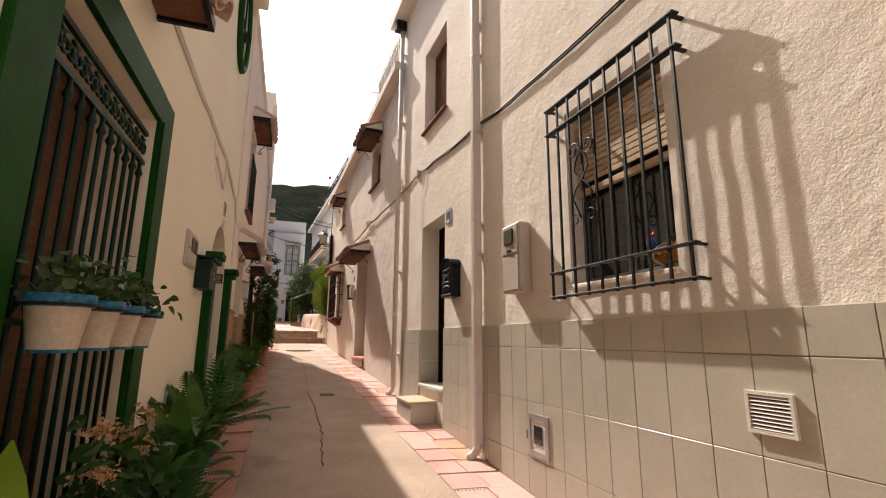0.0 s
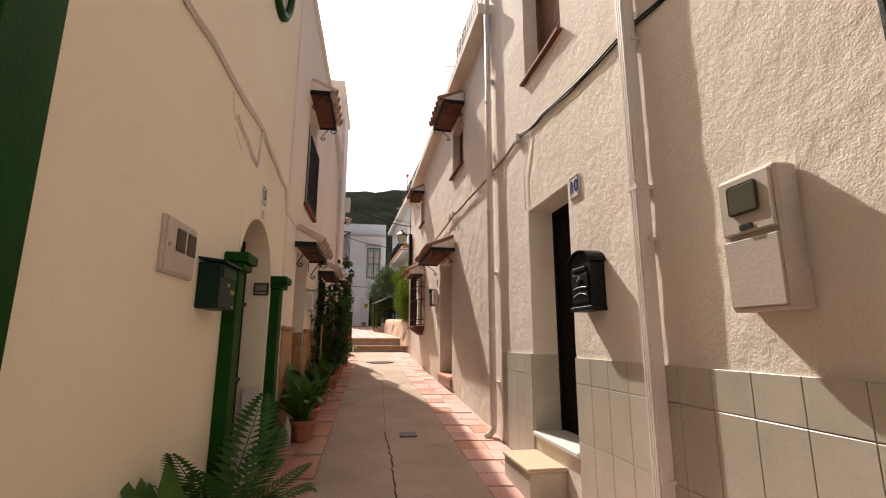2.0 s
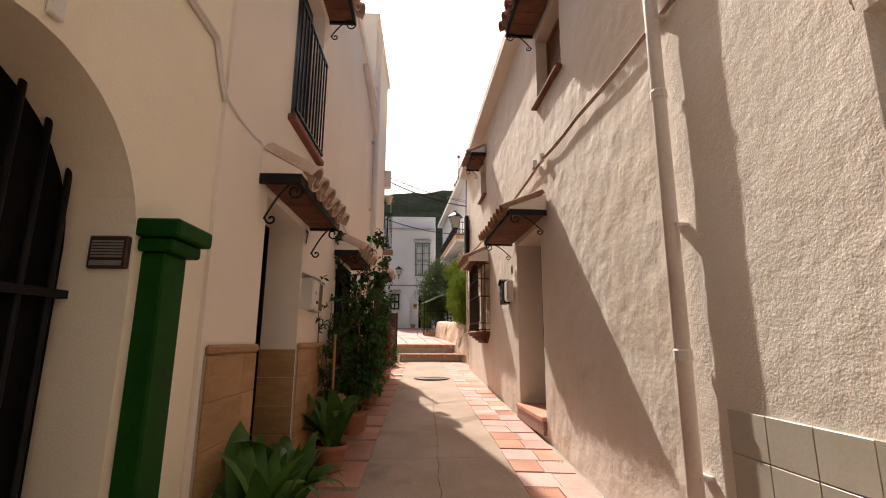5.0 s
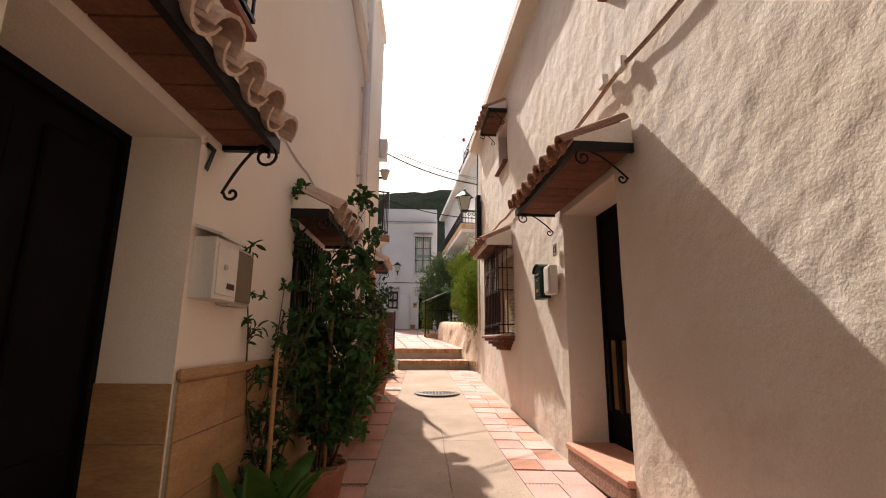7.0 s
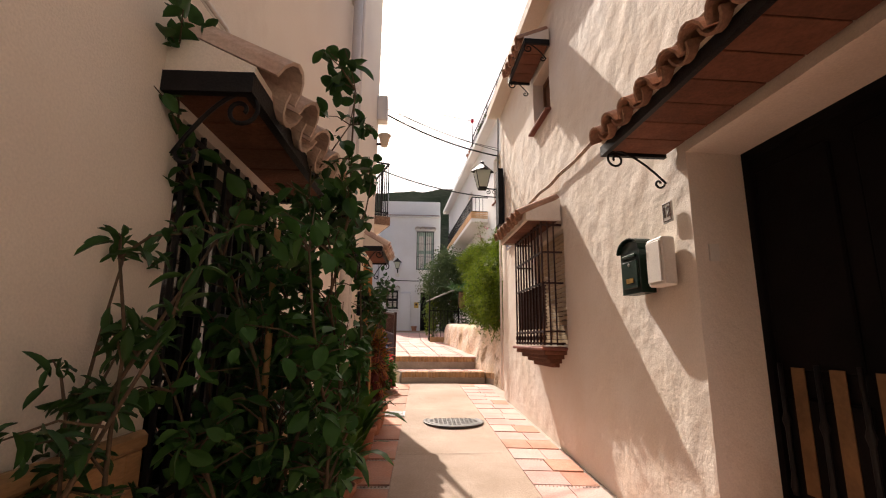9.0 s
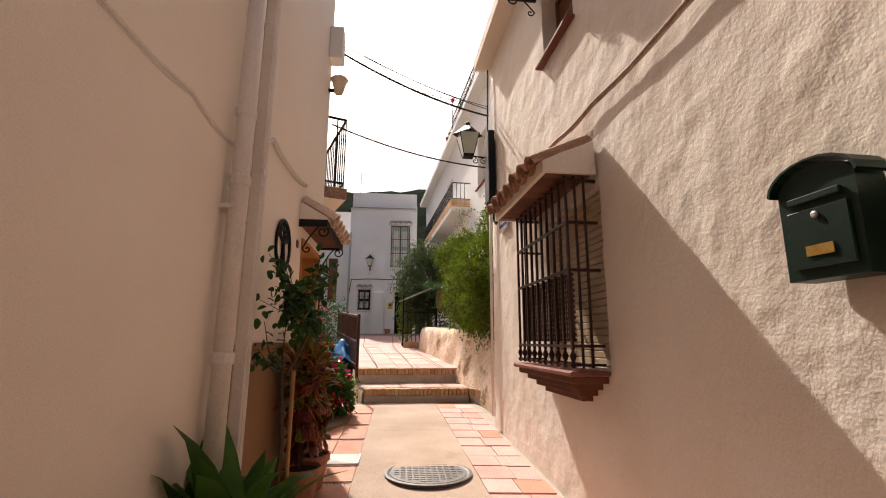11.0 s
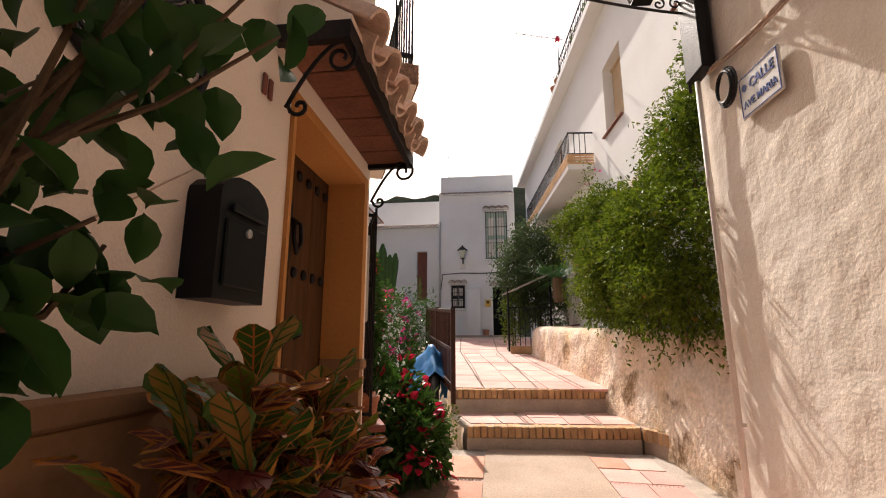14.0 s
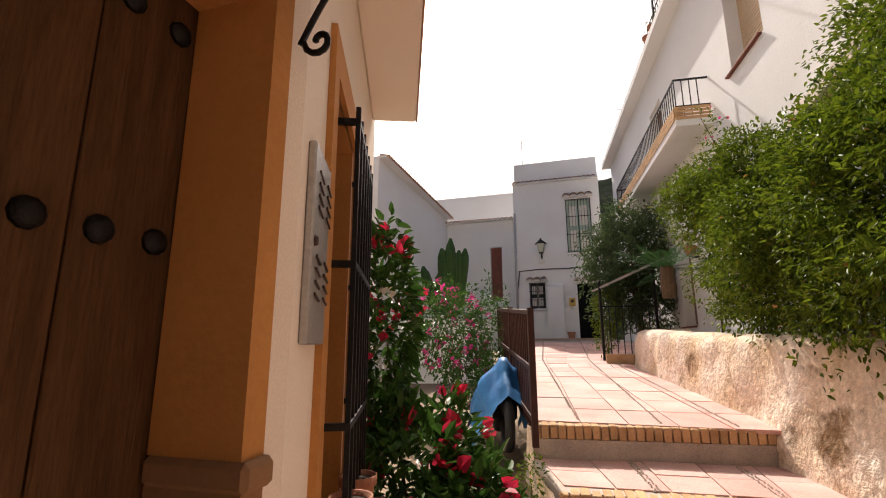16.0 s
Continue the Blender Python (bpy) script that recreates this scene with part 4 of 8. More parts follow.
def arched_mailbox(m, material, label, scale=1.0, ornate=True, roof=True):
    t = thing("mailbox", m, label, "mailbox")
    w, h, d = 0.26 * scale, 0.36 * scale, 0.10 * scale
    bm = bmesh.new()
    prof = [(-w / 2, 0), (w / 2, 0), (w / 2, h * 0.8)] + [(w / 2 * math.cos(a), h * 0.8 + h * 0.2 * math.sin(a)) for a in np.linspace(0.3, math.pi - 0.3, 7)] + [(-w / 2, h * 0.8)]
    f = [bm.verts.new((x, -d, z)) for x, z in prof]
    b = [bm.verts.new((x, 0, z)) for x, z in prof]
    bm.faces.new(f)
    bm.faces.new(list(reversed(b)))
    for i in range(len(prof)):
        j = (i + 1) % len(prof)
        bm.faces.new((f[j], f[i], b[i], b[j]))
    bmesh.ops.recalc_face_normals(bm, faces=bm.faces)
    part("body", bm, material, t)
    if roof:
        bm = bmesh.new()
        arc = [(w * 0.56 * math.cos(a), h * 0.8 + h * 0.24 * math.sin(a)) for a in np.linspace(0.02, math.pi - 0.02, 11)]
        for lo, hi in ((0.0, 0.012),):
            o = [[bm.verts.new((x * (1 + k), y, z + k * 0.1)) for x, z in arc] for k in (0.0, 0.06) for y in (-d - 0.02, 0.0)]
            for i in range(10):
                for a, c in ((o[0], o[1]), (o[3], o[2]), (o[2], o[0]), (o[1], o[3])):
                    bm.faces.new((a[i], a[i + 1], c[i + 1], c[i]))
        bmesh.ops.recalc_face_normals(bm, faces=bm.faces)
        part("roof", bm, material, t)
    part("door", cube(-w * 0.40, w * 0.40, -d - 0.008, -d, h * 0.10, h * 0.62, bev=0.004), material, t)
    part("slot", cube(-w * 0.34, w * 0.34, -d - 0.014, -d, h * 0.68, h * 0.74, bev=0.003), material, t)
    part("lock", lathe(bmesh.new(), [(0.011, 0), (0.011, 0.008), (0.006, 0.01)], 10, axis_m=pose(0, -d - 0.006, h * 0.55, 90)), STEEL, t, "chrome lock")
    if ornate:
        for i in range(5):
            a = radians(50 + 20 * i)
            part("ornament", tube(bmesh.new(), [(0, -d - 0.010, h * 0.40), (0.06 * scale * math.cos(a), -d - 0.014, h * 0.40 + 0.06 * scale * math.sin(a))], 0.006, 4, r_end=0.002), BLACK_BOX, t, smooth=True)
        for z, bend in ((0.36, 0.008), (0.22, 0.02)):
            part("ornament", tube(bmesh.new(), [(w * (-0.34 + 0.68 * i / 8), -d - 0.011, h * z + bend * math.sin(math.pi * i / 8)) for i in range(9)], 0.004, 4), STEEL, t, "worn silver relief band", smooth=True)
        part("base", cube(-w * 0.54, w * 0.54, -d - 0.012, 0.0, -0.02, 0.012, bev=0.004), material, t)
    elif roof:
        part("name_plate", cube(-0.045, 0.045, -d - 0.012, -d - 0.007, h * 0.2, h * 0.29), BRASS, t, "yellow name plate")
    return t


arched_mailbox(on_r(4.87, 1.845), BLACK_BOX, "black ornate cast mailbox with silver relief by the door", 1.1)
arched_mailbox(on_r(11.72, 2.34), GREEN_BOX, "dark green mailbox with an arched roof on the wall", 1.0, False)
cb = thing("junction_box", on_r(11.43, 2.36), "cream plastic junction box beside the mailbox", "junction box")
part("body", cube(-0.09, 0.09, -0.09, 0.0, 0.0, 0.30, bev=0.01), WHITE_PAINT, cb)
part("lid", cube(-0.08, 0.08, -0.10, -0.09, 0.02, 0.28, bev=0.006), WHITE_PAINT, cb)


def number_plate(m, words, w, h, ink, label):
    t = thing("house_number", m, label, "house number")
    part("plate", cube(-w / 2, w / 2, -0.012, 0.0, -h / 2, h / 2, bev=0.003), CERAMIC, t)
    part("border", box(box(box(cube(-w / 2 + 0.008, -w / 2 + 0.013, -0.0145, -0.012, -h / 2 + 0.008, h / 2 - 0.008), w / 2 - 0.013, w / 2 - 0.008, -0.0145, -0.012, -h / 2 + 0.008, h / 2 - 0.008), -w / 2 + 0.013, w / 2 - 0.013, -0.0145, -0.012, h / 2 - 0.013, h / 2 - 0.008), -w / 2 + 0.013, w / 2 - 0.013, -0.0145, -0.012, -h / 2 + 0.008, -h / 2 + 0.013), ink, t)
    text_part(words, h * 0.72, ink, t, pose(0, -0.014, 0))
    return t


number_plate(on_r(5.08, 2.83), "10", 0.15, 0.19, INK_BLUE, "white ceramic house number plate with blue figures ten")
number_plate(on_r(11.38, 2.82), "12", 0.10, 0.13, INK_DARK, "small ceramic house number plate with dark figures twelve")

# ---- house 12 ----
tile_awning(on_r(10.52, 3.19), 1.72, 0.42, 9, "clay tile canopy with a brick soffit over a doorway", CLAY, 0.17, 0.2, 8)
tile_awning(on_r(9.42, 5.62), 1.1, 0.36, 6, "clay tile canopy over an upper window", CLAY, 0.16, 0.2, 5)
tile_awning(on_r(13.92, 5.50), 0.9, 0.3, 5, "small clay tile canopy over an upper window", CLAY, 0.14, 0.18, 4)
tile_awning(on_r(14.0, 3.30), 1.34, 0.38, 7, "clay tile canopy over a barred window", CLAY, 0.17, 0.0, 8, PLASTER_R)


def lattice_window_12():
    w = thing("window_grille", on_r(13.97, 0), "brown iron box grille with turned posts and a wooden lattice", "window grille")
    x0, x1, y0 = -0.57, 0.57, -0.20
    for z in (2.0, 2.12, 2.62, 2.95, 3.25):
        bm = box(bmesh.new(), x0, x1, y0 - 0.009, y0 + 0.009, z - 0.01, z + 0.01)
        for x in (x0, x1):
            box(bm, x - 0.009, x + 0.009, y0 + 0.009, 0.02, z - 0.009, z + 0.009)
        part("rail", bm, BROWN_IRON, w)
    for i in range(10):
        x = x0 + (x1 - x0) * i / 9
        part("bar", bar(bmesh.new(), x, y0, 2.12, 3.28, 0.018), BROWN_IRON, w)
        part("baluster", lathe(bmesh.new(), [(0.010, 1.98), (0.022, 2.0), (0.010, 2.02), (0.024, 2.055), (0.009, 2.09), (0.018, 2.12)], 8, x, y0), BROWN_IRON, w, smooth=True)
    for x in (x0, x1):
        for y in (y0 * 0.66, y0 * 0.33):
            part("bar", bar(bmesh.new(), x, y, 1.98, 3.28, 0.014), BROWN_IRON, w)
    bm = bmesh.new()
    for i in range(30):
        x = x0 + 0.03 + (x1 - x0 - 0.06) * i / 29
        box(bm, x - 0.006, x + 0.006, y0 + 0.024, y0 + 0.032, 2.15, 2.61)
    for i in range(13):
        z = 2.16 + i * 0.0362
        box(bm, x0 + 0.02, x1 - 0.02, y0 + 0.033, y0 + 0.041, z - 0.008, z + 0.008)
    part("lattice", bm, LATTICE, w, "dark wooden lattice panel")
    c = thing("corbel", on_r(13.97, 0), "stepped brick corbel with a red sill under the grille", "corbel", kind="structure")
    part("sill", cube(-0.64, 0.64, -0.25, 0.02, 1.93, 1.965, bev=0.01), RED_SILL, c)
    for i in range(4):
        part("brick_course", cube(-0.60 + 0.08 * i, 0.60 - 0.08 * i, -0.21 + 0.05 * i, 0.02, 1.885 - 0.045 * i, 1.928 - 0.045 * i, bev=0.004), RASILLA, c)
    win = thing("window_5", on_r(13.875, 0), "window closed with a beige roller blind", "window", kind="structure")
    part("window_frame", box(box(cube(-0.525, -0.47, 0.10, 0.16, 1.98, 3.2), 0.47, 0.525, 0.10, 0.16, 1.98, 3.2), -0.03, 0.03, 0.10, 0.16, 1.98, 3.2), DOOR_WOOD, win)
    roller_blind(win, -0.47, 0.47, 1.985, 3.19, 0.075, 0.05, SHUTTER)
    part("guide_rail", box(cube(-0.525, -0.472, 0.06, 0.098, 1.98, 3.2), 0.472, 0.525, 0.06, 0.098, 1.98, 3.2), SHUTTER, win)


lattice_window_12()
d12 = panelled_door("door_2", on_r(10.61, 0.97, -0.40), 1.18, 2.17, BLACK_DOOR, "closed black front door with barred lower half", 2, knob=False)
for i in range(4):
    part("curtain_strip", cube(-0.45 + 0.22 * i, -0.37 + 0.22 * i, -0.02, -0.015, 0.32, 0.93), CURTAIN, d12, "beige curtain strip behind the bars")
for i in range(5):
    part("bar", lathe(bmesh.new(), [(0.012, 0.3), (0.02, 0.34), (0.012, 0.4), (0.012, 0.62), (0.022, 0.66), (0.012, 0.7), (0.012, 0.95)], 8, -0.5 + 0.22 * i, -0.035), IRON, d12, smooth=True)
sl = thing("door_sill", on_r(10.61, 0), "terracotta door sill with patterned riser tiles", "doorstep", kind="structure")
part("sill_top", cube(-0.60, 0.60, -0.035, 0.41, 0.925, 0.975, bev=0.008), TERRACOTTA, sl)
part("riser", cube(-0.60, 0.60, -0.02, 0.02, 0.78, 0.922), TILE_PATTERN, sl, "brown patterned riser tiles")
part("switch", cube(-0.005, 0.012, 0.10, 0.16, 2.48, 2.58), WHITE_PAINT, thing("light_switch", on_r(11.19, 0), "white switch plate in the door opening", "switch"))

# cables along the even side
wall_cable([(-1.0, 3.55), (1.4, 3.5), (3.3, 3.52), (4.2, 3.62), (5.6, 3.72), (6.25, 3.80)], 0.008, "dark cables clipped along the house front", on_r, CABLE_BLACK, sag=0.03)
wall_cable([(6.3, 3.80), (7.05, 3.76), (8.6, 3.80), (9.7, 3.84), (11.4, 3.80), (12.3, 3.75), (13.3, 3.77), (14.0, 3.80), (15.4, 3.86), (16.2, 3.95)], 0.010, "old painted cables clipped along the house front", on_r)
wall_cable([(4.1, 3.66), (5.9, 3.78), (6.15, 3.3), (6.12, 2.93)], 0.003, "thin loose cable hanging towards the door", on_r, PIPE_WHITE)
for y, z in ((6.3, 3.8), (9.7, 3.86), (10.0, 3.9)):
    tagged(part("cable_box", cube(-0.05, 0.05, -0.05, 0.0, -0.05, 0.05, bev=0.008), PIPE_WHITE, m=on_r(y, z)), "small painted cable junction box on the wall", "junction box")
downpipe(on_r(16.3, 0), ground_z(16.3) + 0.02, 4.3, 0.018, "thin white conduit pipe at the house corner", joints=(2.1, 3.2), foot=False, out=0.03)


def street_lamp(m, label, arm, s=1.0):
    t = thing("street_lamp", m, label, "street lamp", "wall lanterns")
    bm = bmesh.new()
    tube(bm, [(0, 0, 0), (0, -arm, 0.02)], 0.012, 6)
    for c, f in ((-arm * 0.35, 1), (-arm * 0.7, -1)):
        tube(bm, [(0, c + a, -0.05 + b) for a, b in scroll(0.045, 1.2, 14, math.pi / 2, f)], 0.007, 5)
    part("arm", bm, IRON, t, "black iron scroll arm")
    part("wall_plate", cube(-0.03, 0.03, -0.015, 0.0, -0.16, 0.12), IRON, t)
    lo, hi, h = 0.065 * s, 0.12 * s, 0.26 * s
    bm = bmesh.new()
    a = [bm.verts.new((sx * lo, -arm + sy * lo, 0.03)) for sx, sy in ((-1, -1), (1, -1), (1, 1), (-1, 1))]
    b = [bm.verts.new((sx * hi, -arm + sy * hi, 0.03 + h)) for sx, sy in ((-1, -1), (1, -1), (1, 1), (-1, 1))]
    for i in range(4):
        bm.faces.new((a[i], a[(i + 1) % 4], b[(i + 1) % 4], b[i]))
    part("pane", bm, LAMP_GLASS, t, "frosted glass")
    bm = bmesh.new()
    for (sx, sy) in ((-1, -1), (1, -1), (1, 1), (-1, 1)):
        tube(bm, [(sx * lo, -arm + sy * lo, 0.03), (sx * hi, -arm + sy * hi, 0.03 + h)], 0.008, 4)
    box(bm, -lo, lo, -arm - lo, -arm + lo, 0.0, 0.03)
    part("cage", bm, IRON, t)
    part("roof", lathe(bmesh.new(), [(hi * 1.6, 0.03 + h), (hi * 1.5, 0.05 + h), (hi * 0.5, 0.12 * s + h + 0.03), (0.03, 0.15 * s + h + 0.02), (0.035, 0.18 * s + h + 0.02), (0.005, 0.2 * s + h + 0.02)], 4, 0, -arm, None), IRON, t)
    return t


street_lamp(on_r(16.3, 4.62), "black iron wall lantern on a scroll arm at the corner", 0.33, 1.1)
part("box", cube(-0.12, 0.12, -0.09, 0.0, -0.55, 0.45, bev=0.01), IRON, thing("junction_box", on_r(16.22, 4.5), "black cable joint boxes at the house corner", "junction box"))
coil = bmesh.new()
for k in range(3):
    tube(coil, [((0.10 - 0.012 * k) * math.cos(a), -0.03 - 0.01 * k, (0.12 - 0.012 * k) * math.sin(a)) for a in np.linspace(0, 6.3, 22)], 0.008, 5)
tagged(part("cable_coil", coil, CABLE_BLACK, m=on_r(15.98, 3.72)), "coil of black cable hung on the wall", "cable")
sg = thing("street_sign", on_r(15.72, 3.58), "white ceramic street name sign with blue letters", "street sign")
part("plate", cube(-0.175, 0.175, -0.014, 0.0, -0.125, 0.125, bev=0.003), CERAMIC, sg)
part("border", box(box(box(cube(-0.168, -0.163, -0.017, -0.014, -0.118, 0.118), 0.163, 0.168, -0.017, -0.014, -0.118, 0.118), -0.163, 0.163, -0.017, -0.014, 0.113, 0.118), -0.163, 0.163, -0.017, -0.014, -0.118, -0.113), INK_BLUE, sg)
part("emblem", lathe(bmesh.new(), [(0.022, 0), (0.022, 0.003)], 8, axis_m=pose(-0.125, -0.0145, 0.05, 90)), INK_BLUE, sg)
text_part("CALLE", 0.075, INK_BLUE, sg, pose(0.03, -0.016, 0.045))
text_part("AVE MARIA", 0.058, INK_BLUE, sg, pose(0.0, -0.016, -0.055))


# ---- house 5 ----
def green_window():
    t = thing("window_6", on_l(2.45, 0), "window in a wide green painted surround with a brown reed blind", "window", kind="structure")
    o0, o1, i0, i1 = -0.96, 0.78, -0.71, 0.53
    bm = bmesh.new()
    box(bm, o0, i0, -0.03, 0.004, 0.22, 2.82, bev=0.006)
    box(bm, i1, o1, -0.03, 0.004, 0.22, 2.82, bev=0.006)
    box(bm, i1 + 0.001, i1 + 0.09, -0.045, -0.031, 0.42, 2.64, bev=0.004)
    box(bm, i0, i1, -0.03, 0.004, 2.64, 2.82)
    box(bm, i0, i1, -0.03, 0.004, 0.22, 0.42)
    part("surround", bm, GREEN, t, "wide dark green painted band")
    part("blind", cube(i0 + 0.02, i1 - 0.02, 0.30, 0.32, 0.42, 2.64), surface("reed_blind", (0.17, 0.09, 0.045), (0.11, 0.055, 0.03), 3, 0.85, 0.5, 50, 0.3, stretch=(1, 1, 12)), t, "brown reed blind")
    part("window_sill", cube(i0, i1, 0.0, 0.3, 0.40, 0.425), PLASTER_L, t)
    g = thing("window_grille", on_l(2.45, 0), "dark green iron grille with a band of leaf scrolls", "window grille")
    for z in (0.50, 1.40, 2.36, 2.54):
        part("rail", cube(i0, i1, 0.03, 0.05, z - 0.012, z + 0.012), GREEN_BOX, g)
    for i in range(11):
        x = i0 + 0.05 + (i1 - i0 - 0.1) * i / 10
        part("bar", lathe(bmesh.new(), [(0.011, 0.46), (0.011, 1.42), (0.021, 1.45), (0.011, 1.48), (0.011, 2.26), (0.021, 2.28), (0.011, 2.31), (0.011, 2.36)], 8, x, 0.04), GREEN_BOX, g, smooth=True)
        for s in (-1, 1):
            pts = [(x + s * 0.028 + a, 0.04, 2.45 + b) for a, b in scroll(0.05, 1.3, 14, math.pi / 2, s)]
            part("scroll", tube(bmesh.new(), pts, 0.008, 5), GREEN_BOX, g, smooth=True)


green_window()


def pot(m, r, h, material, label, rim=None, name="flower_pot", group="potted plants along the lane"):
    t = thing(name, m, label, "flower pot", group)
    body = [(r * 0.66, 0.0), (r * 0.70, h * 0.05), (r * 0.93, h * 0.78), (r * 0.97, h * 0.80)]
    part("body", lathe(bmesh.new(), body, 18), material, t, smooth=True)
    part("rim", lathe(bmesh.new(), [(r * 0.98, h * 0.78), (r * 1.06, h * 0.80), (r * 1.08, h), (r * 0.95, h), (r * 0.92, h * 0.9)], 18), rim or material, t, "blue painted rim" if rim else "", smooth=True)
    if rim:
        part("foot_band", lathe(bmesh.new(), [(r * 0.665, 0.0), (r * 0.70, 0.004), (r * 0.73, h * 0.06), (r * 0.69, h * 0.065)], 18), rim, t, "blue painted foot band")
    part("soil", lathe(bmesh.new(), [(r * 0.5, h * 0.86), (r * 0.93, h * 0.9), (r * 0.3, h * 0.93)], 14), SOIL, t)
    return t


for i, y in enumerate((1.86, 2.15, 2.43, 2.70)):
    pot(on_l(y, 1.30, 0.11), 0.096, 0.19, POT_CREAM, "cream hanging pot with a blue rim on the grille", POT_BLUE, group="hanging pots on the grille")
    tagged(part("pot_ring", tube(bmesh.new(), [(0.115 * math.cos(a), 0.115 * math.sin(a), 0) for a in np.linspace(0, 6.28, 20)] + [(0.0, 0.14, 0.0)], 0.005, 4), IRON, m=on_l(y, 1.455, 0.11)), "iron ring that holds a hanging pot", "pot holder", "rings on the grille")

mp = thing("meter_box", on_l(4.292, 2.085), "pale flush meter panel with two small windows", "meter box")
part("frame", cube(-0.194, 0.194, -0.02, 0.0, -0.145, 0.145, bev=0.004), GREY_BOX, mp)
part("door", cube(-0.182, 0.182, -0.028, -0.02, -0.132, 0.132, bev=0.003), GREY_BOX, mp)
for x in (-0.02, 0.12):
    part("window", cube(x - 0.055, x + 0.055, -0.033, -0.028, -0.02, 0.10, bev=0.003), INK_DARK, mp)
part("lock", lathe(bmesh.new(), [(0.012, 0), (0.008, 0.01)], 8, axis_m=pose(-0.15, -0.026, 0.0, 90)), BRASS, mp)

mb = thing("mailbox", on_l(4.767, 1.80), "long dark green metal mailbox with a sloping lid", "mailbox")
part("body", cube(-0.155, 0.155, -0.13, 0.0, 0.0, 0.27, bev=0.005), GREEN_BOX, mb)
part("lid", box(bmesh.new(), -0.17, 0.17, -0.16, 0.0, 0.0, 0.014, m=pose(0, 0, 0.29, 7)), GREEN_BOX, mb)
part("flap", cube(-0.13, 0.13, -0.14, -0.13, 0.185, 0.245, bev=0.004), GREEN_BOX, mb)
part("lock", lathe(bmesh.new(), [(0.012, 0), (0.012, 0.008), (0.007, 0.01)], 10, axis_m=pose(0.0, -0.13, 0.15, 90)), STEEL, mb, "chrome lock")
part("name_plate", cube(0.05, 0.12, -0.136, -0.13, 0.10, 0.125), BRASS, mb, "yellow name plate")
part("mark", cube(0.09, 0.135, -0.132, -0.13, 0.018, 0.026), CERAMIC, mb)


def arch_fill(m, w, top, spring, thick, material):
    """The two corner pieces that round off the head of an opening."""
    t = thing("arch", m, "rounded plaster head of the doorway", "arch", kind="structure")
    for s in (-1, 1):
        bm = bmesh.new()
        arc = [(s * w / 2 * math.cos(a), spring + (top - spring) * math.sin(a)) for a in np.linspace(0, math.pi / 2, 10)]
        poly = [(s * (w / 2 + 0.002), top + 0.002)] + arc
        f = [bm.verts.new((x, -0.003, z)) for x, z in poly]
        b = [bm.verts.new((x, thick, z)) for x, z in poly]
        bm.faces.new(f)
        bm.faces.new(list(reversed(b)))
        for i in range(len(poly)):
            j = (i + 1) % len(poly)
            bm.faces.new((f[i], f[j], b[j], b[i]))
        bmesh.ops.recalc_face_normals(bm, faces=bm.faces)
        part("spandrel", bm, material, t)


arch_fill(on_l(5.92, 0), 1.1, 2.66, 2.12, 0.45, PLASTER_L)
d5 = thing("door_3", on_l(5.92, 0.45, -0.20), "dark wrought-iron arched door", "door", kind="structure")
part("leaf", cube(-0.55, 0.55, 0.05, 0.08, 0.0, 2.2), BLACK_DOOR, d5)
for i in range(9):
    part("bar", lathe(bmesh.new(), [(0.012, 0.0), (0.012, 0.75), (0.022, 0.78), (0.012, 0.82), (0.012, 2.2)], 8, -0.48 + 0.12 * i, 0.02), IRON, d5, smooth=True)
for z in (0.15, 0.8, 1.5):
    part("rail", cube(-0.55, 0.55, 0.005, 0.035, z - 0.015, z + 0.015), IRON, d5)


def pilaster(y, w, top, label, base_h=0.0):
    t = thing("pilaster", on_l(y, 0), label, "pilaster", "green pilasters beside the arched door")
    part("shaft", cube(-w / 2, w / 2, -0.09, 0.003, 0.2, top, bev=0.008), GREEN, t)
    part("capital", box(cube(-w / 2 - 0.03, w / 2 + 0.03, -0.13, 0.003, top, top + 0.05, bev=0.008), -w / 2 - 0.055, w / 2 + 0.055, -0.16, 0.003, top + 0.052, top + 0.12, bev=0.008), GREEN, t)
    part("pedestal", cube(-w / 2 - 0.035, w / 2 + 0.035, -0.125, 0.003, 0.1, base_h, bev=0.008), GREEN, t)


pilaster(5.185, 0.16, 2.10, "green painted pilaster with a moulded cap", 0.75)
pilaster(6.60, 0.16, 2.12, "narrow green painted pilaster with a moulded cap", 1.02)
ic = thing("intercom", pose(LX - 0.075, 6.47, 2.105, 0, 0, 0), "grey metal intercom in the door jamb", "intercom")
part("body", cube(-0.07, 0.07, -0.025, 0.0, -0.06, 0.06, bev=0.005), INK_DARK, ic)
for i in range(6):
    part("slat", cube(-0.055, 0.055, -0.029, -0.025, -0.02 + 0.011 * i, -0.014 + 0.011 * i), STEEL, ic)
part("button", cube(-0.055, 0.055, -0.03, -0.025, -0.05, -0.032), STEEL, ic)
bd = thing("board", pose(LX - 0.06, 6.44, ground_z(6.4), 0, 0, 0), "white board leaning in the doorway", "board")
part("panel", cube(-0.1, 0.05, -0.03, 0.0, 0.0, 0.72, bev=0.004), WHITE_PAINT, bd)
number_plate(on_l(5.95, 2.90), "5", 0.14, 0.17, INK_DARK, "ceramic house number plate with a dark figure five")
part("bell", cube(-0.025, 0.025, -0.02, 0.0, -0.035, 0.035, bev=0.004), WHITE_PAINT, thing("door_bell", on_l(5.97, 2.73), "small white door bell under the number", "door bell"))

ov = thing("window_7", on_l(5.9, 5.42), "oval window in a green frame with a dark pane", "window", kind="structure")
ring = bmesh.new()
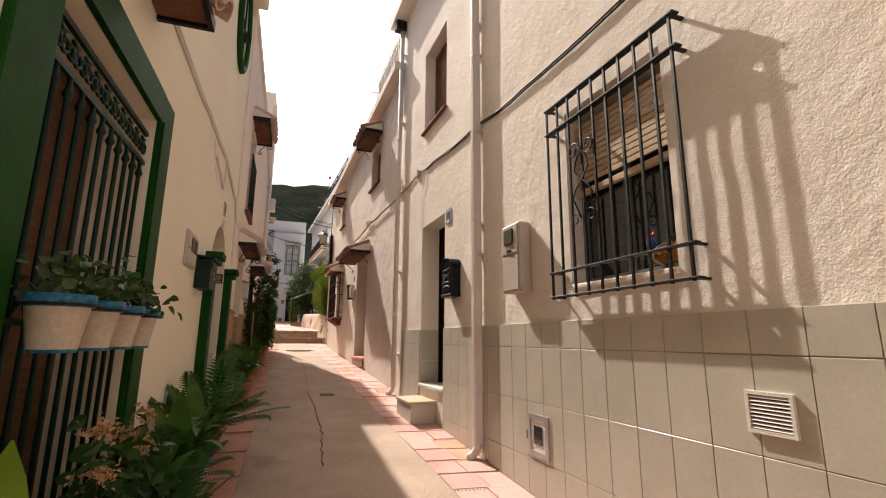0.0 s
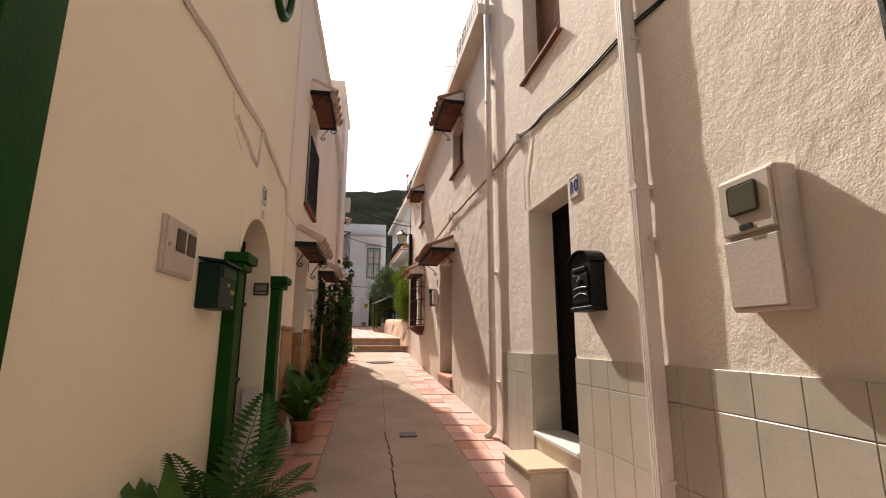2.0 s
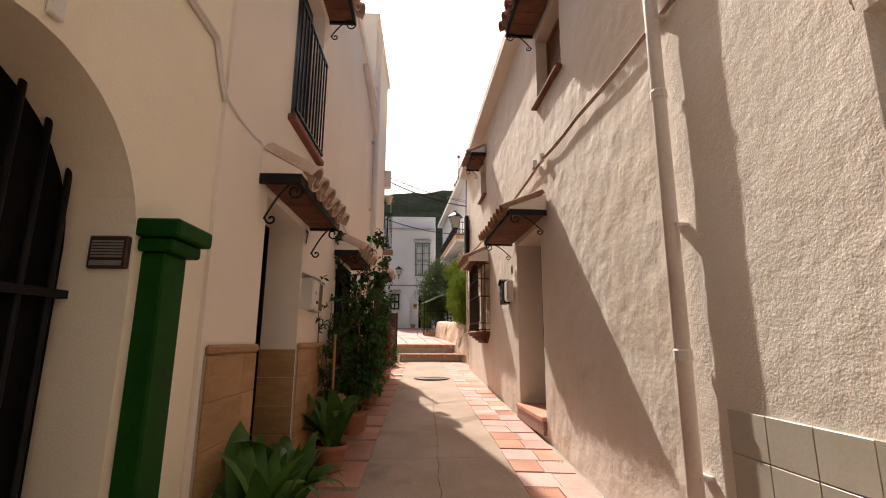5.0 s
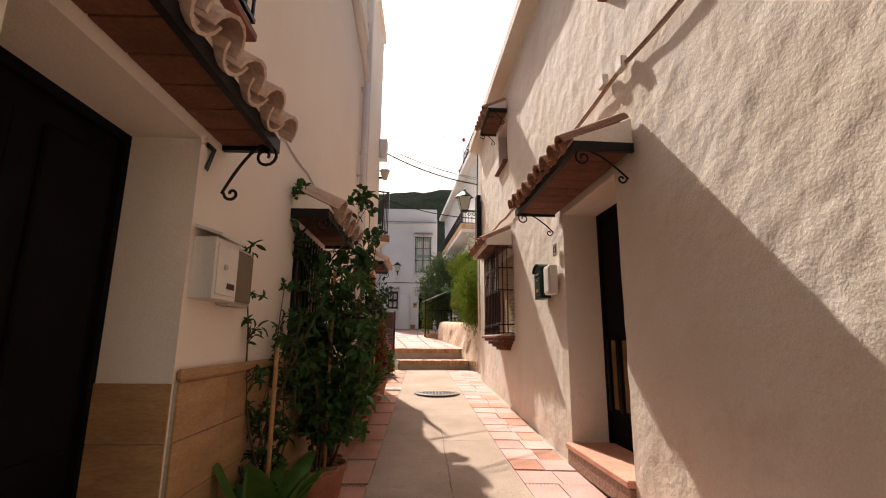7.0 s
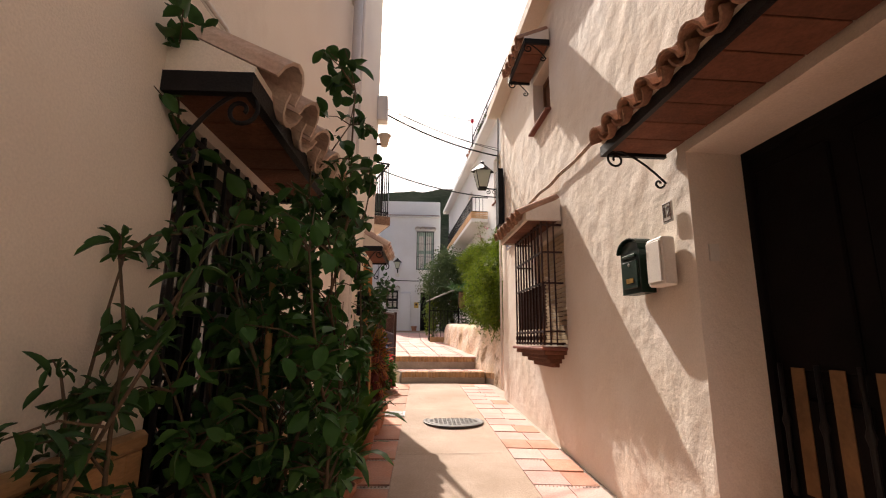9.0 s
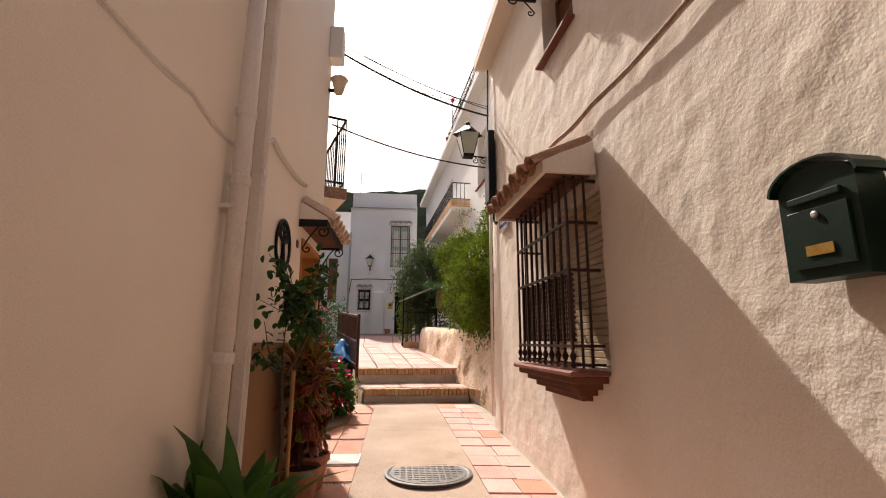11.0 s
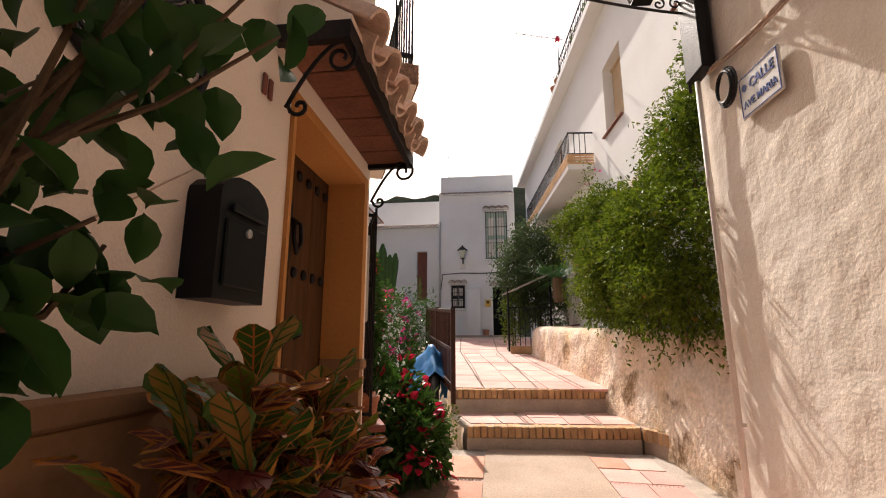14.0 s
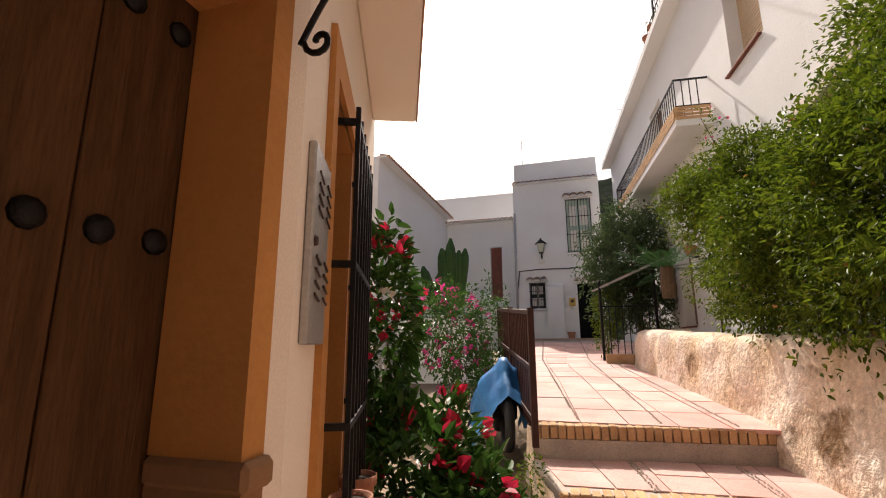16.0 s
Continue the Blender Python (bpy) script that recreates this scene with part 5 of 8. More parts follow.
tube(ring, [(0.44 * math.cos(a), -0.02, 0.62 * math.sin(a)) for a in np.linspace(0, 2 * math.pi, 36)], 0.05, 8)
part("window_frame", ring, GREEN, ov, smooth=True)
bm = bmesh.new()
bm.faces.new([bm.verts.new((0.43 * math.cos(a), -0.012, 0.61 * math.sin(a))) for a in np.linspace(2 * math.pi, 0, 32, endpoint=False)])
part("pane", bm, surface("pale_oval_panel", (0.45, 0.40, 0.30), (0.36, 0.32, 0.25), 4, 0.4, 0.1, 50, 0.05), ov)
bm = tube(bmesh.new(), [(0, -0.03, -0.6), (0, -0.03, 0.6)], 0.012, 5)
for s in (-1, 1):
    tube(bm, [(s * 0.16 + a, -0.03, -0.1 + b) for a, b in scroll(0.12, 1.2, 14, 0, s)], 0.01, 5)
part("ornament", bm, IRON, ov, smooth=True)
tile_awning(on_l(2.05, 3.17), 1.4, 0.30, 7, "limewashed tile canopy over a window", CLAY_PALE, 0.15, 0.0, 6)

# ---- house 7 ----
tile_awning(on_l(8.20, 2.78, 0.02), 1.3, 0.26, 6, "limewashed tile canopy with a brick soffit over a door", CLAY_PALE, 0.15, 0.24, 7)
tile_awning(on_l(10.52, 2.76, 0.02), 1.16, 0.27, 5, "limewashed tile canopy over a barred window", CLAY_PALE, 0.14, 0.2, 5)
tile_awning(on_l(8.52, 5.08, 0.02), 1.15, 0.28, 5, "limewashed tile canopy over an upper balcony window", CLAY_PALE, 0.14, 0.2, 6)
panelled_door("door_4", on_l(8.175, 0.58, -0.30), 0.91, 2.16, BLACK_DOOR, "closed nearly black front door deep in its opening", 2, knob=False)
wb = thing("window_8", on_l(8.47, 0, 0.02), "tall upper window with dark shutters", "window", kind="structure")
part("shutter", cube(-0.42, -0.005, 0.12, 0.16, 3.47, 5.0), BLACK_BOX, wb)
part("shutter", cube(0.005, 0.42, 0.12, 0.16, 3.47, 5.0), BLACK_BOX, wb)
part("window_sill", cube(-0.48, 0.48, -0.06, 0.12, 3.42, 3.468, bev=0.006), RED_SILL, wb)
rl = thing("balcony_railing", on_l(8.47, 0, 0.02), "black iron railing across an upper window", "railing")
for z in (3.52, 4.45):
    part("rail", cube(-0.45, 0.45, -0.055, -0.035, z - 0.012, z + 0.012), IRON, rl)
for i in range(10):
    part("bar", bar(bmesh.new(), -0.43 + 0.86 * i / 9, -0.045, 3.5, 4.45, 0.014), IRON, rl)
wm = thing("mailbox", on_l(8.775, 2.05, 0.02), "white metal mailbox with a sloping lid", "mailbox")
part("body", cube(-0.115, 0.115, -0.10, 0.0, 0.0, 0.26, bev=0.004), WHITE_PAINT, wm)
part("lid", box(bmesh.new(), -0.125, 0.125, -0.125, 0.0, 0.0, 0.012, m=pose(0, 0, 0.30, 18)), WHITE_PAINT, wm)
part("door", cube(-0.10, 0.10, -0.106, -0.10, 0.02, 0.235, bev=0.003), WHITE_PAINT, wm)
part("lock", lathe(bmesh.new(), [(0.013, 0), (0.013, 0.007), (0.008, 0.01)], 10, axis_m=pose(-0.03, -0.106, 0.14, 90)), STEEL, wm, "chrome lock")
part("name_slot", cube(0.0, 0.07, -0.110, -0.106, 0.05, 0.075), INK_DARK, wm)
mm = thing("meter_box", on_l(9.02, 2.05, 0.02), "beige plastic meter box with a smoked front", "meter box")
part("body", cube(-0.12, 0.12, -0.07, 0.0, -0.01, 0.27, bev=0.01), GREY_BOX, mm)
part("window", cube(-0.107, 0.107, -0.078, -0.07, 0.01, 0.25, bev=0.008), surface("smoked_cover", (0.22, 0.17, 0.11), (0.17, 0.13, 0.085), 4, 0.3, 0.0, 40, 0.05), mm, "smoked cover")
sv = thing("house_number", on_l(8.70, 2.66, 0.02), "black iron figure seven on the wall", "house number")
text_part("7", 0.17, IRON, sv, pose(0, -0.012, 0), "figure")

w9 = thing("window_9", on_l(10.53, 0, 0.02), "window behind a black iron grille", "window", kind="structure")
part("pane", cube(-0.45, 0.45, 0.14, 0.15, 1.5, 2.72), GLASS, w9)
part("window_frame", box(box(cube(-0.45, -0.39, 0.10, 0.138, 1.5, 2.72), 0.39, 0.45, 0.10, 0.138, 1.5, 2.72), -0.03, 0.03, 0.10, 0.138, 1.5, 2.72), BLACK_BOX, w9)
part("window_sill", cube(-0.48, 0.48, -0.05, 0.10, 1.46, 1.505, bev=0.006), STONE_TILE, w9)
g9 = thing("window_grille", on_l(10.53, 0, 0.02), "black iron grille flush before a window", "window grille")
for z in (1.56, 2.1, 2.66):
    part("rail", cube(-0.45, 0.45, -0.03, -0.012, z - 0.01, z + 0.01), IRON, g9)
for i in range(10):
    part("bar", bar(bmesh.new(), -0.44 + 0.88 * i / 9, -0.02, 1.52, 2.7, 0.014), IRON, g9)


def stone_base():
    base = thing("wainscot", on_l(0, 0, 0.02), "brown travertine tiles with a dark moulded cap along the wall base", "wall tiles", kind="structure")
    runs = ((7.06, 7.70, 1.72), (8.64, 10.06, 1.72), (10.06, 11.0, 1.46), (11.0, 11.7, 1.72))
    bm = bmesh.new()
    for a, b, top in runs:
        box(bm, a, b, -0.012, 0.01, 0.2, top)
    part("grout", bm, GROUT, base)
    full = mesh_of("tile", cube(0.0, 0.447, -0.022, -0.012, 0.0, 0.217, bev=0.002), STONE_TILE)
    for a, b, top in runs:
        x = a
        while x < b - 0.02:
            wd = min(0.45, b - x)
            me = full if wd > 0.449 else mesh_of("tile", cube(0.0, wd - 0.003, -0.022, -0.012, 0.0, 0.217, bev=0.002), STONE_TILE)
            z = top - 0.22
            while z > ground_z(x) - 0.2:
                piece("tile", me, base, pose(x, 0, z))
                z -= 0.22
            x += wd
        if top > 1.6:
            part("cap", cube(a, b, -0.036, 0.0, top, top + 0.05, bev=0.012), STONE_TILE, base)
    side = mesh_of("tile", cube(0.0, 0.008, 0.0, 0.3, 0.0, 0.217), STONE_TILE)
    for x in (7.721, 8.621):
        for k in range(6):
            piece("tile", side, base, pose(x, 0, 1.50 - 0.22 * k))
    part("skirting", cube(11.7, 13.1, -0.02, 0.0, 0.6, 1.02, bev=0.004), OCHRE, base, "brown painted skirting")


stone_base()
downpipe(on_l(12.78, 0, 0.02), ground_z(12.8), 5.55, 0.046, "thick white painted waste pipe down the wall", joints=(2.03, 2.92, 3.3, 4.4), out=0.07)
tagged(part("waste_pipe_run", tube(bmesh.new(), [(0, -0.07, 5.5), (-0.03, -0.07, 5.62), (-0.15, -0.07, 5.68), (-1.6, -0.07, 5.95)], 0.046, 10), PIPE_WHITE, m=on_l(12.78, 0, 0.02), smooth=True), "sloping white waste pipe on the wall", "pipe")
downpipe(on_l(13.15, 0), ground_z(13.2), 8.0, 0.036, "square white ribbed downpipe on the corner house", square=True, joints=(2.12, 3.12, 5.0), out=0.06)
wall_cable([(-0.5, 3.4), (2.0, 3.38), (3.7, 3.36), (4.43, 3.40), (5.68, 3.43), (6.3, 3.33), (6.86, 3.27), (7.02, 3.02), (7.5, 3.0)], 0.011, "painted cables clipped along the house front", on_l, PIPE_WHITE)
wall_cable([(5.68, 3.43), (5.62, 3.05), (5.3, 3.14), (5.0, 3.2)], 0.006, "thin painted cable loop on the wall", on_l, PIPE_WHITE)

# ---- corner house ----
oc = thing("wainscot", on_l(0, 0), "ochre brown painted base with a thin cap", "wainscot", kind="structure")
part("panel", cube(13.13, 14.66, -0.02, 0.0, 0.6, 2.08, bev=0.004), OCHRE, oc)
part("cap", cube(13.13, 14.66, -0.03, 0.0, 2.08, 2.13, bev=0.008), OCHRE, oc)


def tree_disc():
    t = thing("wall_disc", on_l(14.0, 2.86, 0.004), "black metal tree of life disc on the wall", "wall decoration")
    part("ring", tube(bmesh.new(), [(0.2 * math.cos(a), -0.01, 0.2 * math.sin(a)) for a in np.linspace(0, 2 * math.pi, 32)], 0.012, 6), IRON, t, smooth=True)
    part("trunk", tube(bmesh.new(), [(0, -0.01, -0.14), (0.006, -0.01, -0.05), (-0.004, -0.01, 0.05)], 0.022, 6, r_end=0.012), IRON, t, smooth=True)
    rnd = random.Random(5)
    bm = bmesh.new()
    for i in range(16):
        a = radians(15 + 150 * i / 15)
        tip = Vector((0.19 * math.cos(a), -0.01, 0.02 + 0.17 * math.sin(a)))
        mid = Vector((tip.x * 0.5 + rnd.uniform(-0.02, 0.02), -0.01, tip.z * 0.5 + 0.01))
        tube(bm, [(0, -0.01, 0.0), mid, tip], 0.0045, 4)
        for _ in range(3):
            c = mid.lerp(tip, rnd.random()) + Vector((rnd.uniform(-0.02, 0.02), 0, rnd.uniform(-0.02, 0.02)))
            lathe(bm, [(0.009, -0.003), (0.009, 0.003)], 6, axis_m=Matrix.Translation(c) @ pose(0, 0, 0, 90))
    for i in range(8):
        a = radians(200 + 140 * i / 7)
        tube(bm, [(0, -0.01, -0.1), (0.09 * math.cos(a), -0.01, -0.12 + 0.04 * math.sin(a)), (0.19 * math.cos(a), -0.01, 0.19 * math.sin(a))], 0.005, 4)
    part("openwork_tree", bm, IRON, t)


tree_disc()
nb = thing("house_number", on_l(14.50, 2.98), "small brown ceramic number tiles", "house number")
for x in (-0.02, 0.015):
    part("figure", cube(x - 0.012, x + 0.010, -0.01, 0.0, -0.035, 0.035, bev=0.004), RED_SILL, nb)
arched_mailbox(on_l(14.31, 2.305), BLACK_BOX, "black metal mailbox with a curved top", 0.83, False, False)


def studded_door():
    t = thing("door_5", on_l(15.125, 0.95, -0.19), "varnished wooden door with black studs and an iron knocker", "door", kind="structure")
    for i in range(4):
        x = -0.43 + 0.215 * i
        part("plank", cube(x + 0.002, x + 0.213, 0.0, 0.05, 0.0, 2.12, bev=0.004), DOOR_WOOD, t)
    part("frame", box(box(cube(-0.46, -0.43, -0.03, 0.05, 0, 2.14), 0.43, 0.46, -0.03, 0.05, 0, 2.14), -0.43, 0.43, -0.03, 0.05, 2.1, 2.14), DARK_WOOD, t)
    me = mesh_of("stud", lathe(bmesh.new(), [(0.026, 0), (0.024, 0.008), (0.012, 0.016)], 10, axis_m=pose(0, 0, 0, 90)), IRON, True)
    for z in (0.34, 0.66, 1.04, 1.56, 2.0):
        for i in range(8):
            piece("stud", me, t, pose(-0.37 + 0.105 * i, 0.0, z))
    kn = bmesh.new()
    lathe(kn, [(0.035, 0), (0.03, 0.012)], 8, axis_m=pose(-0.03, 0, 1.78, 90))
    tube(kn, [(-0.03, -0.012, 1.78), (0.0, -0.045, 1.76), (0.005, -0.05, 1.68), (-0.03, -0.045, 1.63), (-0.065, -0.05, 1.68), (-0.06, -0.045, 1.76)], 0.01, 6)
    box(kn, -0.055, -0.005, -0.008, 0.0, 1.60, 1.86)
    part("knocker", kn, IRON, t, "black iron knocker", smooth=True)
    part("bolt", tube(bmesh.new(), [(-0.14, -0.03, 1.30), (0.10, -0.03, 1.30)], 0.012, 6), IRON, t, "black iron pull bar", smooth=True)
    for x in (-0.14, 0.10):
        part("bolt_mount", lathe(bmesh.new(), [(0.03, 0), (0.02, 0.02), (0.012, 0.035)], 8, axis_m=pose(x, 0, 1.30, 90)), IRON, t)
    s = thing("door_surround", on_l(15.125, 0), "orange rendered door surround with a moulded band", "door surround", kind="structure")
    for x0, x1 in ((-0.457, -0.437), (0.40, 0.457)):
        part("jamb", cube(x0, x1, -0.015, 0.185, 2.13, 3.07), ORANGE, s)
        part("jamb_base", cube(x0, x1, -0.018, 0.185, 0.9, 2.08), OCHRE, s)
        part("moulding", cube(x0 - 0.012, x1 + 0.012, -0.035, 0.187, 2.08, 2.13, bev=0.01), OCHRE, s)
    part("lintel", cube(-0.437, 0.40, -0.012, 0.185, 3.03, 3.075), ORANGE, s)
    part("threshold", cube(-0.45, 0.45, -0.05, 0.2, 0.86, 0.94, bev=0.01), RED_SILL, s)


studded_door()
tile_awning(on_l(15.08, 3.17), 1.12, 0.25, 6, "clay tile canopy with a brick soffit over the wooden door", CLAY_PALE, 0.15, 0.22, 6)


def on_bend(x, z, out=0.0):
    return pose(LX, 15.66, 0, 0, 0, 90 - BEND) @ pose(x, -out, z)


mc = thing("meter_cabinet", on_bend(0.19, 2.56), "grey steel meter cabinet door with louvres", "meter box")
part("door", cube(-0.12, 0.12, -0.02, 0.0, -0.24, 0.24, bev=0.004), STEEL, mc)
for x in (-0.05, 0.06):
    for k in range(4):
        for z in (-0.13, 0.08):
            part("louvre", box(bmesh.new(), -0.03, 0.03, -0.004, 0.0, -0.003, 0.003, m=pose(x, -0.022, z + 0.03 * k, 0, 12)), INK_DARK, mc)
part("lock", lathe(bmesh.new(), [(0.014, 0), (0.01, 0.008)], 10, axis_m=pose(-0.09, -0.02, 0.0, 90)), INK_DARK, mc)
w10 = thing("window_10", on_bend(0.66, 0), "window with an orange rendered surround and a black grille", "window", kind="structure")
part("surround", box(box(box(cube(-0.38, -0.295, -0.02, 0.003, 1.68, 3.28), 0.295, 0.38, -0.02, 0.003, 1.68, 3.28), -0.295, 0.295, -0.02, 0.003, 3.15, 3.28), -0.295, 0.295, -0.02, 0.003, 1.68, 1.75), ORANGE, w10, "orange rendered band")
part("reveal", box(box(cube(-0.294, -0.284, 0.003, 0.15, 1.75, 3.15), 0.284, 0.294, 0.003, 0.15, 1.75, 3.15), -0.284, 0.284, 0.003, 0.15, 3.14, 3.15), ORANGE, w10)
part("shutter", cube(-0.284, 0.284, 0.15, 0.18, 1.75, 3.15), DOOR_WOOD, w10)
g10 = thing("window_grille", on_bend(0.66, 0), "black iron box grille before the orange window", "window grille")
for z in (1.80, 2.1, 2.55, 3.0):
    part("rail", box(box(cube(-0.3, 0.3, -0.09, -0.075, z - 0.01, z + 0.01), -0.3, -0.285, -0.075, 0.0, z - 0.01, z + 0.01), 0.285, 0.3, -0.075, 0.0, z - 0.01, z + 0.01), IRON, g10)
for i in range(7):
    part("bar", bar(bmesh.new(), -0.29 + 0.58 * i / 6, -0.082, 1.76, 3.05, 0.015), IRON, g10)
part("shelf", cube(-0.32, 0.32, -0.17, 0.0, 1.70, 1.74, bev=0.006), RED_SILL, g10)
for x in (-0.17, 0.05):
    pot(on_bend(0.66 + x, 1.74, 0.085), 0.06, 0.15, POT, "small terracotta pot behind the window grille", group="pots on the window shelf")
part("band", cube(-0.02, 1.1, -0.018, 0.0, 0.6, 1.62, bev=0.004), OCHRE, thing("wainscot", on_bend(0, 0), "ochre brown painted base along the wall", "wainscot", kind="structure"))
part("cap", cube(-0.02, 1.1, -0.03, 0.0, 1.60, 1.66, bev=0.01), OCHRE, thing("base_moulding", on_bend(0, 0), "moulded cap of the painted base", "moulding", kind="structure"))


def balcony(m, x0, x1, out, z, h, label, brick=False, under=None):
    t = thing("balcony", m, label, "balcony")
    part("slab", cube(x0, x1, -out, 0.0, z - 0.16, z, bev=0.01), under or PLASTER_B, t)
    if brick:
        me = mesh_of("brick", cube(0, 0.235, -0.012, 0.0, 0, 0.045, bev=0.003), BRICK)
        for k in range(4):
            for i in range(int((x1 - x0) / 0.245)):
                piece("brick", me, t, pose(x0 + 0.245 * i, -out, z - 0.05 + 0.055 * k))
            sd = mesh_of("brick", cube(0, 0.012, -out, -0.01, 0, 0.045, bev=0.003), BRICK)
            piece("brick", sd, t, pose(x1, 0, z - 0.05 + 0.055 * k))
        part("kerb", cube(x0 + 0.01, x1 - 0.002, -out + 0.002, -out + 0.12, z, z + 0.165), BRICK, t)
        zb = z + 0.17
    else:
        part("tile_front", cube(x0 - 0.012, x1 + 0.012, -out - 0.012, -out, z - 0.15, z - 0.01), TILE_PATTERN, t, "patterned tile front")
        part("tile_side", cube(x0 - 0.012, x0, -out, 0.0, z - 0.15, z - 0.01), TILE_PATTERN, t, "patterned tile side")
        zb = z + 0.06
    rail = bmesh.new()
    for zz in (zb, zb + h):
        box(rail, x0, x1, -out + 0.02, -out + 0.045, zz - 0.012, zz + 0.012)
        for x in (x0, x1 - 0.025):
            box(rail, x, x + 0.025, -out + 0.045, 0.0, zz - 0.012, zz + 0.012)
    part("handrail", rail, IRON, t)
    n = int((x1 - x0) / 0.11)
    for i in range(n + 1):
        part("baluster", bar(bmesh.new(), x0 + 0.012 + (x1 - x0 - 0.024) * i / n, -out + 0.032, z, zb + h, 0.014), IRON, t)
    for i in range(1, max(2, int(out / 0.11))):
        for x in (x0 + 0.012, x1 - 0.012):
            part("baluster", bar(bmesh.new(), x, -out + 0.032 + i * 0.11, z, zb + h, 0.014), IRON, t)
    return t


balcony(on_bend(0, 0), 0.2, 2.0, 0.30, 4.0, 0.85, "small balcony with a black railing and patterned tile edge")


# small things high on the corner house
hp = thing("hanging_pot", on_l(15.55, 5.05, 0.12), "cream wall pot with a dry plant high on the corner", "flower pot")
part("body", lathe(bmesh.new(), [(0.05, 0), (0.09, 0.16), (0.11, 0.18), (0.09, 0.2)], 14), POT_CREAM, hp, smooth=True)
part("bracket", cube(-0.02, 0.02, 0.0, 0.12, 0.02, 0.05), IRON, hp)
part("cover", cube(-0.10, 0.10, -0.16, 0.0, 0.0, 0.42, bev=0.01), WHITE_PAINT, thing("cable_box", on_l(15.52, 5.45), "white cable box high on the house corner", "junction box"))
ck = bmesh.new()
pts = [(13.75 + 0.55 * i / 14, 2.25 + 0.42 * i / 14 + 0.012 * noise.noise(Vector((i * 0.9, 1, 0)))) for i in range(15)]
tube(ck, [on_l(y, z, 0.001).translation for y, z in pts], 0.0022, 4)
tagged(part("wall_crack", ck, CABLE), "hairline crack in the plaster", "crack", kind="structure")
for seed, y0, z0, dy, dz in ((1, 4.9, 3.35, 0.1, -0.18), (2, 5.02, 3.12, 0.18, -0.1)):
    ck = bmesh.new()
    tube(ck, [on_l(y0 + dy * i / 8, z0 + dz * i / 8 + 0.006 * noise.noise(Vector((i, seed, 0))), 0.003).translation for i in range(9)], 0.005, 4)
    tagged(part("wall_scratch", ck, PLASTER_L), "raised scratch in the plaster", "crack", kind="structure")


# ---- steps: brick nosings, pavers ----
def brick_nosing(parent, a, b, ztop, h, label):
    """Bricks on edge along a step's front from a to b."""
    d = b - a
    n = int(d.length / 0.066)
    ang = math.degrees(math.atan2(d.y, d.x))
    me = mesh_of("brick", cube(0.003, 0.061, 0.0, 0.16, -h, 0.0, bev=0.006), BRICK)
    rnd = random.Random(int(ztop * 100))
    for i in range(n):
        p = a + d * (i / n)
        piece("brick", me, parent, pose(p.x, p.y + rnd.uniform(-0.006, 0.006), ztop + rnd.uniform(-0.005, 0.003), rnd.uniform(-1.5, 1.5), 0, ang + rnd.uniform(-2, 2)))
    part("mortar_foot", box(bmesh.new(), 0, d.length, 0.012, 0.14, -h - 0.16, -h - 0.004, m=pose(a.x, a.y, ztop, 0, 0, ang)), MORTAR, parent)


brick_nosing(step_low, Q0, Q1, 1.405, 0.105, "")
brick_nosing(step_up, P0, P1, 1.665, 0.105, "")
brick_nosing(ledge, Vector((1.21, 18.1)), Vector((1.57, 17.18)), 1.405, 0.11, "")
brick_nosing(ledge, Vector((1.57, 17.18)), Vector((1.31, 16.44)), 1.405, 0.11, "")


def rough_cheek():
    """The rubble cheek beside the steps on the yard side."""
    bm = bmesh.new()
    rows = []
    for i in range(13):
        f = i / 12
        x, y = -0.47 - 0.24 * f, 18.0 + 0.95 * f
        row = []
        for k in range(8):
            z = 0.9 + (1.38 + 0.27 * (f > 0.85) - 0.9) * k / 7
            w = 0.04 * noise.noise(Vector((y * 6, z * 6, 2)))
            row.append(bm.verts.new((x - 0.03 - w, y, z)))
        rows.append(row)
    for a, b in zip(rows, rows[1:]):
        for k in range(7):
            bm.faces.new((a[k], b[k], b[k + 1], a[k + 1]))
    return tagged(part("step_cheek", bm, GARDEN_WALL, smooth=True), "rough rubble side of the steps", "wall", kind="structure")


rough_cheek()


def paver_field(parent, corners, z_of, cols, rows_n, material, gap=0.011, seed=0, stagger=False, pebble=()):
    """Pavers over a four-sided field; corners a, b (near edge), c, d (far edge)."""
    rnd = random.Random(seed)
    a, b, c, d = [Vector(v) for v in corners]
    cuts = [0.0]
    for i in range(cols):
        cuts.append(cuts[-1] + 1 / cols)
    for j in range(rows_n):
        for i in range(cols):
            u0, u1, v0, v1 = cuts[i], cuts[i + 1], j / rows_n, (j + 1) / rows_n
            quad = []
            for u, v in ((u0, v0), (u1, v0), (u1, v1), (u0, v1)):
                p = a.lerp(b, u).lerp(d.lerp(c, u), v)
                quad.append(p)
            cen = sum(quad, Vector((0, 0))) / 4
            bm = bmesh.new()
            lift = rnd.uniform(-0.003, 0.004)
            top, low = [], []
            for p in quad:
                q = p + (cen - p).normalized() * gap
                z = z_of(p.x, p.y)
                top.append(bm.verts.new((q.x, q.y, z + lift)))
                low.append(bm.verts.new((q.x, q.y, z - 0.03)))
            bm.faces.new(top)
            for k in range(4):
                bm.faces.new((low[k], low[(k + 1) % 4], top[(k + 1) % 4], top[k]))
            part("paver", bm, material, parent)


paver_field(step_low, ((-0.44, 18.17), (1.2, 18.25), (1.3, 19.06), (-0.66, 18.9)), lambda x, y: 1.41, 5, 2, PINK_PAVER, seed=3)
